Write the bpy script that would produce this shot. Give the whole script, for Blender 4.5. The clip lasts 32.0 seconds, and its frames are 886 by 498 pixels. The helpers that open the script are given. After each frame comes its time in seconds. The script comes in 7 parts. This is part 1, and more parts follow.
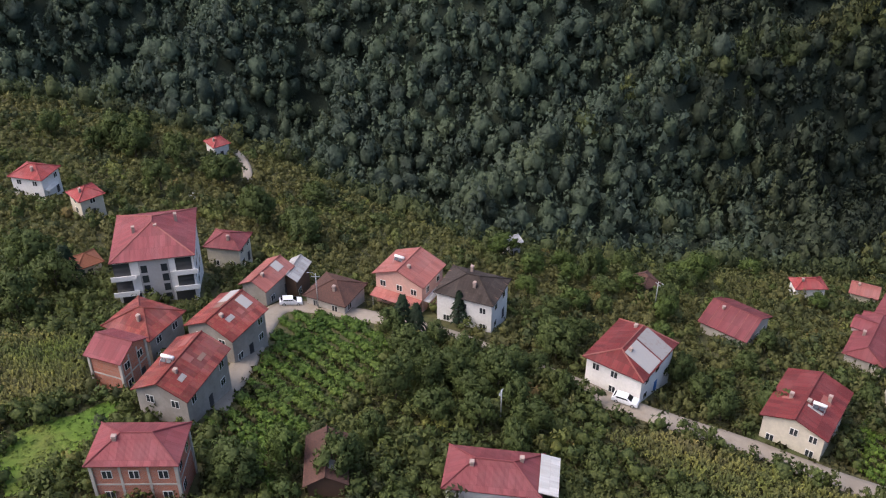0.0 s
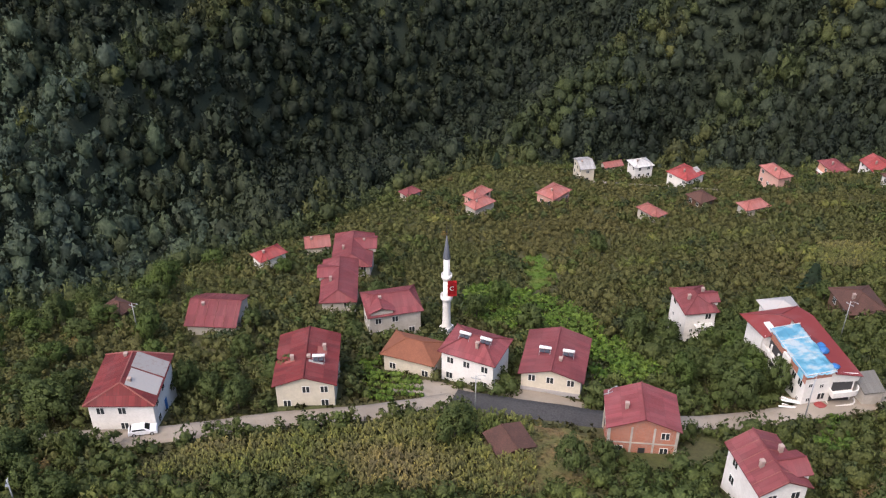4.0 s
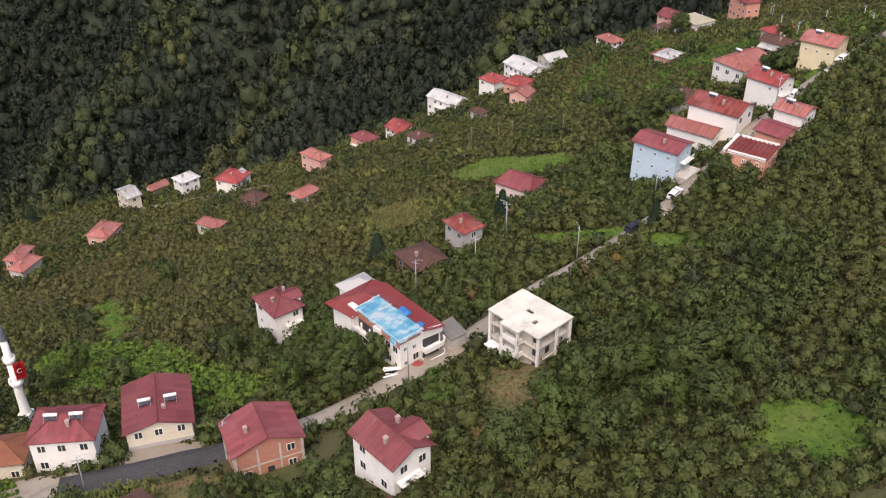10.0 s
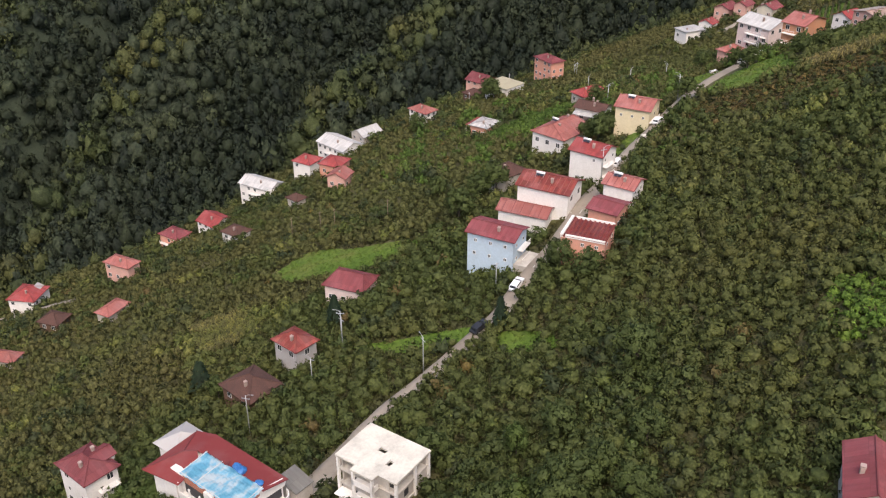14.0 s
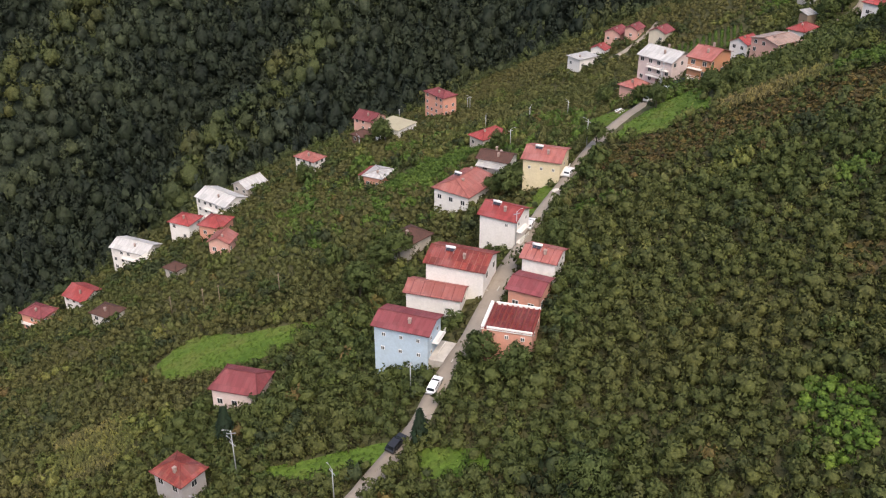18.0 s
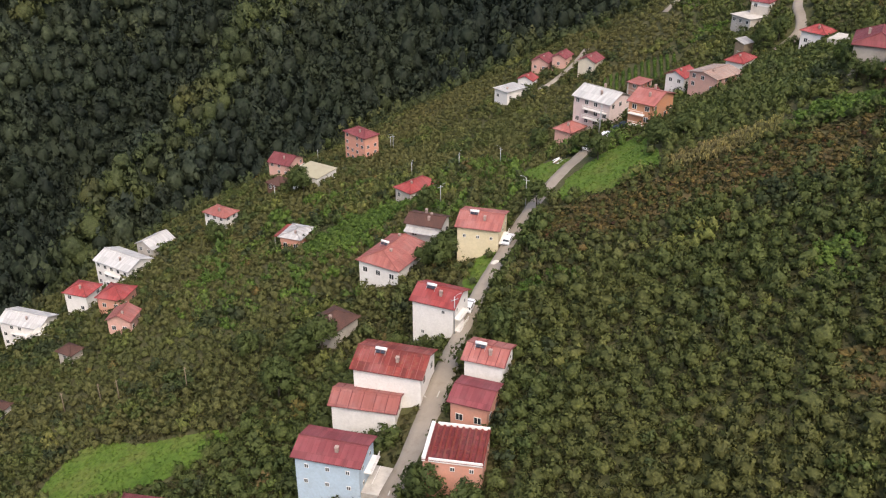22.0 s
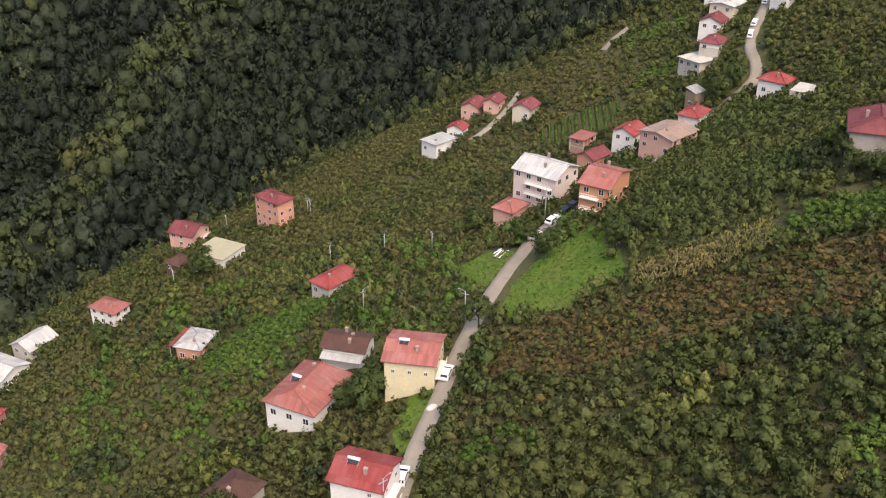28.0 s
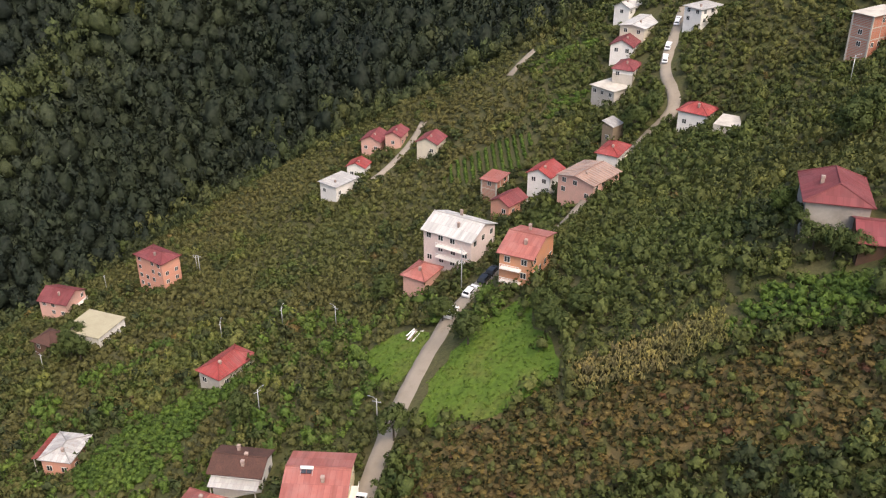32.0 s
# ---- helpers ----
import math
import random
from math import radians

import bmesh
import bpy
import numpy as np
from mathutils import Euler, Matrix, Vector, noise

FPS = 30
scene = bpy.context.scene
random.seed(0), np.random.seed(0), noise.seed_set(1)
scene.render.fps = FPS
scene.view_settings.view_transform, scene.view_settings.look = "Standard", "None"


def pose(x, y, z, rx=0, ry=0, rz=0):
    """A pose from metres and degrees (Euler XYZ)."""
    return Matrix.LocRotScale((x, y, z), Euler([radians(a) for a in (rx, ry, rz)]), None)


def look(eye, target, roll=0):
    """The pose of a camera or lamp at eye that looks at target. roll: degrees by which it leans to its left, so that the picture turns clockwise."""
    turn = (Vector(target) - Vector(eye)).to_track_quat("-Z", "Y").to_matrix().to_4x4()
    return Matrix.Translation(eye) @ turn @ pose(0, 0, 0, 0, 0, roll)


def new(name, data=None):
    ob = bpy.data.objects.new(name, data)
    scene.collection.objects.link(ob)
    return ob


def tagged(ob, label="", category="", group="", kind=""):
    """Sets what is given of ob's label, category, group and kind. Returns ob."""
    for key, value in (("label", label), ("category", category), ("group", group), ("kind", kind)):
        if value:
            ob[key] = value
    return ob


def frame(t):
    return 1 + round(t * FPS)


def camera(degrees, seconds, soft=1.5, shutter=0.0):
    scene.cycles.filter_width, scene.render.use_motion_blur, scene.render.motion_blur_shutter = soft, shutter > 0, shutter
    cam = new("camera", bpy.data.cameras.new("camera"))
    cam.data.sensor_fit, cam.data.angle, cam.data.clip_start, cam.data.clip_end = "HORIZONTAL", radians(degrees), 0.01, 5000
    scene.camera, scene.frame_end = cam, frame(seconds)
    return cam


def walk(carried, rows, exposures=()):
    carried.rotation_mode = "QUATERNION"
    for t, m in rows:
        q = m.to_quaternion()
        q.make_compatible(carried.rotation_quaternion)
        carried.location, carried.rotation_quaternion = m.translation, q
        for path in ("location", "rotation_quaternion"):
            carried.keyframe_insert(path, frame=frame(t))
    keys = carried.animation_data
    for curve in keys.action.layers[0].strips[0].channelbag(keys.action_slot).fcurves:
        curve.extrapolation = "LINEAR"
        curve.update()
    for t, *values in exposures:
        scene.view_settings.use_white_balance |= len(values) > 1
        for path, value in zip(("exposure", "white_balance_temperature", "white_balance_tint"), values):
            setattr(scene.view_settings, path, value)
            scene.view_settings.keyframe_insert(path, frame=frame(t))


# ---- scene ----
cam = camera(50.574, 32.0, soft=1.2)
PATH = [
    (0.0, 2.92, -18.15, 79.89, 57.029, 0.000, 75.120),
    (0.5, 2.84, -18.10, 79.81, 57.043, 0.000, 71.024),
    (1.0, 2.82, -18.06, 79.77, 57.054, 0.000, 68.738),
    (1.5, 2.75, -17.96, 79.67, 57.102, 0.000, 63.570),
    (2.0, 2.65, -17.82, 79.51, 57.136, 0.000, 58.230),
    (2.5, 2.62, -17.79, 79.47, 57.151, 0.000, 51.829),
    (3.0, 2.65, -17.81, 79.49, 57.198, 0.000, 47.371),
    (3.5, 2.65, -17.83, 79.50, 57.248, 0.000, 42.632),
    (4.0, 2.60, -17.77, 79.43, 57.300, 0.000, 37.228),
    (4.5, 2.56, -17.71, 79.36, 57.331, 0.000, 32.072),
    (6.5, 2.58, -17.01, 79.36, 57.289, 0.000, 20.296),
    (7.0, 2.32, -16.91, 79.33, 57.313, 0.000, 16.442),
    (7.5, 2.07, -16.80, 79.27, 57.351, 0.000, 13.700),
    (8.0, 1.92, -16.60, 79.33, 57.374, 0.000, 12.088),
    (8.5, 1.81, -16.33, 79.31, 57.411, 0.000, 10.761),
    (9.0, 1.60, -15.80, 79.28, 57.434, 0.000, 8.824),
    (9.5, 1.34, -15.18, 79.33, 57.458, 0.000, 7.487),
    (10.0, 1.20, -13.93, 79.50, 57.441, 0.000, 6.737),
    (10.5, 1.03, -12.44, 79.54, 57.511, 0.000, 5.789),
    (11.0, 0.82, -10.62, 79.72, 57.575, 0.000, 4.796),
    (11.5, 0.48, -8.52, 79.91, 57.654, 0.000, 3.808),
    (12.0, 0.18, -5.99, 80.06, 57.743, 0.000, 2.992),
    (12.5, -0.09, -3.03, 80.32, 59.326, 0.000, 2.187),
    (13.0, -0.00, -0.00, 80.00, 60.605, 0.000, 0.155),
    (13.5, -0.48, 2.83, 80.41, 60.660, 0.000, -3.319),
    (15.5, -0.54, 16.50, 80.72, 61.085, 0.000, -7.553),
    (16.0, -0.30, 19.96, 80.92, 61.163, 0.000, -9.059),
    (16.5, 0.01, 23.46, 81.28, 61.203, 0.000, -10.510),
    (17.0, 0.26, 27.05, 81.53, 61.269, 0.000, -11.526),
    (17.5, 0.63, 30.63, 81.77, 61.342, 0.000, -12.269),
    (18.0, 1.15, 34.30, 81.92, 61.423, 0.000, -13.031),
    (18.5, 1.71, 37.92, 82.08, 61.515, 0.000, -13.868),
    (19.0, 2.37, 41.48, 82.36, 61.595, 0.000, -14.140),
    (19.5, 3.16, 45.03, 82.64, 61.649, 0.000, -14.798),
    (20.0, 3.95, 48.54, 83.12, 61.675, 0.000, -15.865),
    (20.5, 4.73, 52.04, 83.63, 61.678, 0.000, -16.852),
    (21.0, 5.70, 55.63, 83.94, 61.722, 0.000, -16.999),
    (21.5, 6.88, 59.19, 83.94, 61.802, 0.000, -17.106),
    (22.0, 7.97, 62.74, 84.14, 61.860, 0.000, -18.122),
    (22.5, 8.89, 66.02, 84.51, 61.905, 0.000, -18.723),
    (23.0, 10.05, 69.40, 84.81, 61.936, 0.000, -18.725),
    (23.5, 11.34, 72.90, 85.14, 61.965, 0.000, -18.707),
    (24.0, 12.62, 76.29, 85.37, 61.997, 0.000, -19.193),
    (24.5, 13.94, 79.90, 85.82, 61.993, 0.000, -19.642),
    (25.0, 15.23, 83.30, 86.09, 62.027, 0.000, -20.127),
    (25.5, 16.75, 86.69, 86.25, 62.073, 0.000, -20.480),
    (26.0, 17.89, 90.07, 86.76, 62.037, 0.000, -22.020),
    (26.5, 19.41, 93.55, 87.10, 62.039, 0.000, -22.187),
    (28.5, 25.24, 107.23, 88.16, 62.039, 0.000, -22.956),
    (29.0, 26.88, 110.73, 88.44, 62.036, 0.000, -22.958),
    (29.5, 28.52, 114.05, 88.68, 62.057, 0.000, -23.614),
    (30.0, 30.13, 117.54, 88.98, 62.035, 0.000, -25.705),
    (30.5, 31.67, 120.94, 89.35, 62.006, 0.000, -26.440),
    (31.0, 33.51, 124.27, 89.59, 62.004, 0.000, -27.619),
    (31.5, 35.24, 127.58, 89.90, 61.977, 0.000, -28.957),
    (32.0, 36.78, 130.93, 90.39, 61.928, 0.000, -29.163),
]
walk(cam, [(t, pose(*r)) for t, *r in PATH], [(0, 1.14, 6450, 16), (4, 1.18, 6550, 15), (9, 1.08, 6850, 15), (16, 1.09, 6850, 14), (23, 1.17, 6950, 13), (32, 1.29, 7250, 13)])

# ---- light ----
SUN_ELEV, SUN_AZ = 55.0, 182.0   # height, and the compass bearing it stands at (y is north)
world = bpy.data.worlds.new("world")
scene.world = world
world.use_nodes = True
sky = world.node_tree.nodes.new("ShaderNodeTexSky")
sky.sky_type, sky.sun_disc = "NISHITA", False
sky.sun_elevation, sky.sun_rotation = radians(SUN_ELEV), radians(SUN_AZ)
sky.air_density, sky.dust_density, sky.ozone_density = 1.0, 3.0, 0.6
backg = world.node_tree.nodes["Background"]
world.node_tree.links.new(sky.outputs[0], backg.inputs[0])
backg.inputs[1].default_value = 0.15
sun = new("sun", bpy.data.lights.new("sun", "SUN"))
sun.data.energy, sun.data.angle, sun.data.color = 1.1, radians(45), (1.0, 0.92, 0.82)
sun.matrix_world = look((400 * math.sin(radians(SUN_AZ)) * math.cos(radians(SUN_ELEV)), 400 * math.cos(radians(SUN_AZ)) * math.cos(radians(SUN_ELEV)), 400 * math.sin(radians(SUN_ELEV))), (0, 0, 0))


# ---- materials ----
def mat(name, build, rough=0.8, metal=0.0):
    m = bpy.data.materials.new(name)
    m.use_nodes = True
    b = m.node_tree.nodes["Principled BSDF"]
    b.inputs["Roughness"].default_value, b.inputs["Metallic"].default_value = rough, metal
    b.inputs["Specular IOR Level"].default_value = 0.3
    if build:
        build(m.node_tree, b)
    return m


def node(nt, kind, **values):
    n = nt.nodes.new(kind)
    for k, v in values.items():
        n.inputs[k.replace("_", " ")].default_value = v
    return n


def noise_at(nt, scale, detail=4, rough=0.6, coords="Object"):
    tc = nt.nodes.new("ShaderNodeTexCoord")
    n = node(nt, "ShaderNodeTexNoise", Scale=scale, Detail=detail, Roughness=rough)
    nt.links.new(tc.outputs[coords], n.inputs["Vector"])
    return n.outputs["Fac"]


def ramp(nt, fac, stops):
    r = nt.nodes.new("ShaderNodeValToRGB")
    e = r.color_ramp.elements
    e[0].position, e[0].color = stops[0][0], (*stops[0][1], 1)
    e[1].position, e[1].color = stops[-1][0], (*stops[-1][1], 1)
    for p, c in stops[1:-1]:
        e.new(p).color = (*c, 1)
    nt.links.new(fac, r.inputs[0])
    return r.outputs[0]


def mixed(nt, fac, a, b, mode="MIX"):
    m = nt.nodes.new("ShaderNodeMix")
    m.data_type, m.blend_type = "RGBA", mode
    for sock, v in ((m.inputs[0], fac), (m.inputs[6], a), (m.inputs[7], b)):
        if isinstance(v, bpy.types.NodeSocket):
            nt.links.new(v, sock)
        elif isinstance(v, tuple):
            sock.default_value = (*v, 1)
        else:
            sock.default_value = v
    return m.outputs[2]


def bump(nt, b, fac, strength=0.3, dist=0.05):
    n = node(nt, "ShaderNodeBump", Strength=strength, Distance=dist)
    nt.links.new(fac, n.inputs["Height"])
    nt.links.new(n.outputs[0], b.inputs["Normal"])


def shade(c, k):
    return tuple(min(1.0, v * k) for v in c)


def plaster(name, col, dirt=(0.3, 0.27, 0.22), amount=0.35):
    def build(nt, b):
        big = noise_at(nt, 0.35, 5, 0.65)
        streak = noise_at(nt, 2.4, 6, 0.7)
        spots = ramp(nt, big, [(0.42, (0, 0, 0)), (0.75, (amount, amount, amount))])
        base = ramp(nt, streak, [(0.3, shade(col, 0.86)), (0.6, col)])
        nt.links.new(mixed(nt, spots, base, dirt), b.inputs["Base Color"])
        bump(nt, b, streak, 0.2, 0.02)
    return mat(name, build, 0.9)


def sheet_metal(name, col, rust=(0.16, 0.055, 0.03), amount=0.25, rough=0.66, pitch=2.2, pale=0.2):
    """Ribbed painted roofing sheet: ribs run up the slope, faded and stained in patches."""
    def build(nt, b):
        big = noise_at(nt, 0.25, 5, 0.62)
        fine = noise_at(nt, 1.6, 6, 0.7)
        info = nt.nodes.new("ShaderNodeObjectInfo")
        col2 = mixed(nt, fine, shade(col, 0.8), shade(col, 1.15))
        fade = ramp(nt, big, [(0.45, (0, 0, 0)), (0.8, (pale, pale, pale))])
        faded = mixed(nt, fade, col2, tuple(0.5 * c + 0.2 for c in col))
        stain = ramp(nt, fine, [(0.5, (0, 0, 0)), (0.72, (amount, amount, amount))])
        rusty = mixed(nt, stain, faded, rust)
        uv = nt.nodes.new("ShaderNodeUVMap")
        sheet = node(nt, "ShaderNodeTexBrick", Scale=1.0, Mortar_Size=0.03, Brick_Width=0.95, Row_Height=2.6, Bias=0.0)
        lo, hi = 1 - 0.1 - 0.35 * amount, 1.04 + 0.25 * amount
        sheet.inputs["Color1"].default_value, sheet.inputs["Color2"].default_value, sheet.inputs["Mortar"].default_value = (lo, lo, lo, 1), (hi, hi, hi, 1), (0.72, 0.7, 0.7, 1)
        nt.links.new(uv.outputs[0], sheet.inputs["Vector"])
        mp = nt.nodes.new("ShaderNodeMapping")
        mp.inputs["Scale"].default_value = (1.7, 0.16, 1.0)
        run = node(nt, "ShaderNodeTexNoise", Scale=1.0, Detail=5.0)
        nt.links.new(uv.outputs[0], mp.inputs["Vector"])
        nt.links.new(mp.outputs[0], run.inputs["Vector"])
        streak = ramp(nt, run.outputs["Fac"], [(0.32, (0.88, 0.87, 0.87)), (0.5, (1, 1, 1)), (0.7, (1.09, 1.1, 1.1))])
        rusty = mixed(nt, 1.0, mixed(nt, 0.8, rusty, sheet.outputs["Color"], "MULTIPLY"), streak, "MULTIPLY")
        hue = node(nt, "ShaderNodeHueSaturation")
        val = nt.nodes.new("ShaderNodeMapRange")
        val.inputs["To Min"].default_value, val.inputs["To Max"].default_value = 0.88, 1.14
        nt.links.new(info.outputs["Random"], val.inputs["Value"])
        nt.links.new(val.outputs[0], hue.inputs["Value"])
        nt.links.new(rusty, hue.inputs["Color"])
        nt.links.new(hue.outputs[0], b.inputs["Base Color"])
        w = node(nt, "ShaderNodeTexWave", Scale=pitch, Distortion=0.0)
        nt.links.new(uv.outputs[0], w.inputs["Vector"])
        bump(nt, b, w.outputs["Fac"], 0.5, 0.06)
    return mat(name, build, rough, 0.0)


def tiles(name, col, dark):
    def build(nt, b):
        big, fine = noise_at(nt, 0.5, 5, 0.65), noise_at(nt, 5.0, 5, 0.75)
        c = mixed(nt, ramp(nt, fine, [(0.3, (0, 0, 0)), (0.7, (1, 1, 1))]), dark, col)
        nt.links.new(mixed(nt, ramp(nt, big, [(0.4, (0, 0, 0)), (0.8, (0.6, 0.6, 0.6))]), c, shade(dark, 0.7)), b.inputs["Base Color"])
        bump(nt, b, fine, 0.8, 0.08)
    return mat(name, build, 0.9)


def ground_like(name, stops, scale=0.06, fine=1.2, strength=0.6):
    def build(nt, b):
        big, small = noise_at(nt, scale, 6, 0.6), noise_at(nt, fine, 6, 0.7)
        c = ramp(nt, big, stops)
        nt.links.new(mixed(nt, 0.75, c, ramp(nt, small, [(0.3, (0.35, 0.35, 0.35)), (0.7, (1.2, 1.2, 1.2))]), "MULTIPLY"), b.inputs["Base Color"])
        bump(nt, b, small, strength, 0.3)
    return mat(name, build, 0.95)


def leafy(name, cols, scale=0.05, vary=0.15, leaf=0.12, grain=2.6):
    """Leaves: broad drifts of tint, tint from plant to plant, and slightly from leaf to leaf."""
    def build(nt, b):
        drift = noise_at(nt, scale, 3, 0.5)
        plant = nt.nodes.new("ShaderNodeAttribute")
        plant.attribute_name = "plant"
        geo = nt.nodes.new("ShaderNodeNewGeometry")
        base = ramp(nt, drift, [(0.3, cols[0]), (0.5, cols[1]), (0.7, cols[2])])
        k = ramp(nt, plant.outputs["Fac"], [(0.0, (1 - vary, 1 - vary, 1 - 0.6 * vary)), (0.55, (1.0, 1.0, 1.0)), (1.0, (1 + 1.25 * vary, 1 + vary, 1 + 0.3 * vary))])
        tinted = mixed(nt, 1.0, base, k, "MULTIPLY")
        one = ramp(nt, geo.outputs["Random Per Island"], [(0.0, (1 - leaf,) * 3), (0.9, (1 + leaf,) * 3), (1.0, (1 + 2.2 * leaf, 1 + 2.2 * leaf, 1 + leaf))])
        tint = mixed(nt, 1.0, tinted, one, "MULTIPLY")
        tuft = noise_at(nt, grain, 3, 0.65)
        tint = mixed(nt, 1.0, tint, ramp(nt, tuft, [(0.32, (0.62, 0.64, 0.64)), (0.5, (0.95, 0.95, 0.95)), (0.68, (1.36, 1.34, 1.26))]), "MULTIPLY")
        nt.links.new(tint, b.inputs["Base Color"])
        bump(nt, b, tuft, 0.55, 0.35 / grain)
        b.inputs["Specular IOR Level"].default_value = 0.2
        thin, both = nt.nodes.new("ShaderNodeBsdfTranslucent"), nt.nodes.new("ShaderNodeMixShader")
        nt.links.new(tint, thin.inputs["Color"])
        both.inputs[0].default_value = 0.3
        nt.links.new(b.outputs[0], both.inputs[1])
        nt.links.new(thin.outputs[0], both.inputs[2])
        nt.links.new(both.outputs[0], nt.nodes["Material Output"].inputs["Surface"])
    return mat(name, build, 0.7)


WHITE = plaster("white_plaster", (0.76, 0.735, 0.70), amount=0.2)
PALEPINK = plaster("pale_pink_plaster", (0.66, 0.54, 0.51), amount=0.25)
CREAM = plaster("cream_plaster", (0.62, 0.56, 0.45))
YELLOW = plaster("yellow_plaster", (0.66, 0.57, 0.38), amount=0.25)
BLUE = plaster("blue_plaster", (0.43, 0.54, 0.63), amount=0.2)
PINK = plaster("pink_plaster", (0.62, 0.36, 0.30))
CORAL = plaster("coral_plaster", (0.62, 0.30, 0.22))
ORANGE = plaster("orange_plaster", (0.54, 0.25, 0.14))
GREY = plaster("grey_render", (0.40, 0.38, 0.37))
PALE = plaster("bare_block_wall", (0.50, 0.46, 0.41), (0.24, 0.21, 0.17), 0.5)
CONCRETE = plaster("raw_concrete", (0.50, 0.47, 0.42), (0.16, 0.14, 0.12), 0.6)
BEIGESLAB = plaster("beige_roof_slab", (0.36, 0.33, 0.23), (0.20, 0.17, 0.12), 0.4)
SLABTOP = plaster("weathered_slab", (0.60, 0.57, 0.49), (0.18, 0.16, 0.14), 0.55)
STONE = plaster("rough_block_wall", (0.34, 0.31, 0.275), (0.15, 0.13, 0.11), 0.6)
DARKWOOD = plaster("dark_timber_wall", (0.13, 0.075, 0.05), (0.05, 0.035, 0.03), 0.5)
ROSE = sheet_metal("rose_roof_sheet", (0.192, 0.046, 0.050), rust=(0.11, 0.045, 0.04), amount=0.35, pale=0.14)
RED = sheet_metal("red_roof_sheet", (0.27, 0.045, 0.043), amount=0.35, pale=0.28)
DEEPRED = sheet_metal("deep_red_sheet", (0.135, 0.020, 0.020), rust=(0.075, 0.03, 0.024), amount=0.6, pale=0.12)
RUST = sheet_metal("rusted_red_sheet", (0.205, 0.036, 0.029), rust=(0.20, 0.085, 0.05), amount=0.9, pale=0.35)
SALMON = sheet_metal("faded_red_sheet", (0.31, 0.105, 0.088), amount=0.25, pale=0.35)
TIN = sheet_metal("white_tin_sheet", (0.44, 0.435, 0.42), rust=(0.3, 0.2, 0.15), amount=0.25, pale=0.1, rough=0.75)
GREYTIN = sheet_metal("grey_tin_sheet", (0.36, 0.355, 0.345), rust=(0.2, 0.1, 0.06), amount=0.5)
OLDTIN = sheet_metal("weathered_grey_sheet", (0.16, 0.155, 0.14), rust=(0.11, 0.085, 0.065), amount=0.4, pale=0.1)
TANTIN = sheet_metal("tan_tin_sheet", (0.29, 0.18, 0.14), rust=(0.2, 0.1, 0.06), amount=0.5)
DARKROOF = sheet_metal("charcoal_roof_sheet", (0.040, 0.030, 0.025), rust=(0.085, 0.06, 0.048), amount=0.45, pale=0.08, rough=0.9)
OLDTILE = tiles("old_brown_tile", (0.13, 0.06, 0.045), (0.045, 0.028, 0.024))
ORTILE = tiles("orange_clay_tile", (0.25, 0.098, 0.055), (0.15, 0.058, 0.036))


def _brick(nt, b):
    tc = nt.nodes.new("ShaderNodeTexCoord")
    n = node(nt, "ShaderNodeTexBrick", Scale=1.0, Mortar_Size=0.018, Brick_Width=0.4, Row_Height=0.2, Bias=0.0)
    n.inputs["Color1"].default_value, n.inputs["Color2"].default_value, n.inputs["Mortar"].default_value = (0.46, 0.155, 0.09, 1), (0.36, 0.115, 0.07, 1), (0.34, 0.28, 0.24, 1)
    mp = nt.nodes.new("ShaderNodeMapping")
    mp.inputs["Rotation"].default_value = (radians(90), 0, 0)
    nt.links.new(tc.outputs["Object"], mp.inputs["Vector"])
    nt.links.new(mp.outputs[0], n.inputs["Vector"])
    big = noise_at(nt, 0.6, 4, 0.6)
    nt.links.new(mixed(nt, ramp(nt, big, [(0.4, (0, 0, 0)), (0.8, (0.25, 0.25, 0.25))]), n.outputs["Color"], (0.36, 0.3, 0.26)), b.inputs["Base Color"])
BRICK = mat("hollow_brick", _brick, 0.9)


def _tarp(nt, b):
    fine = noise_at(nt, 3.0, 4, 0.6)
    tc, mp = nt.nodes.new("ShaderNodeTexCoord"), nt.nodes.new("ShaderNodeMapping")
    mp.inputs["Scale"].default_value = (0.35, 0.55, 0.5)
    tex = node(nt, "ShaderNodeTexNoise", Scale=1.0, Detail=5.0)
    nt.links.new(tc.outputs["Object"], mp.inputs["Vector"])
    nt.links.new(mp.outputs[0], tex.inputs["Vector"])
    uv = tex.outputs["Fac"]
    c = ramp(nt, uv, [(0.40, (0.14, 0.43, 0.60)), (0.5, (0.24, 0.55, 0.70)), (0.60, (0.58, 0.68, 0.72))])
    nt.links.new(c, b.inputs["Base Color"])
    bump(nt, b, fine, 0.6, 0.12)
TARP = mat("blue_tarpaulin", _tarp, 0.65)


def _glass(nt, b):
    b.inputs["Base Color"].default_value = (0.03, 0.035, 0.04, 1)
    b.inputs["Specular IOR Level"].default_value = 0.6
GLASS = mat("dark_window_glass", _glass, 0.15)


def flat(name, col, rough=0.7, metal=0.0):
    def build(nt, b):
        f = noise_at(nt, 3.0, 4, 0.6)
        nt.links.new(ramp(nt, f, [(0.3, shade(col, 0.85)), (0.7, shade(col, 1.08))]), b.inputs["Base Color"])
    return mat(name, build, rough, metal)


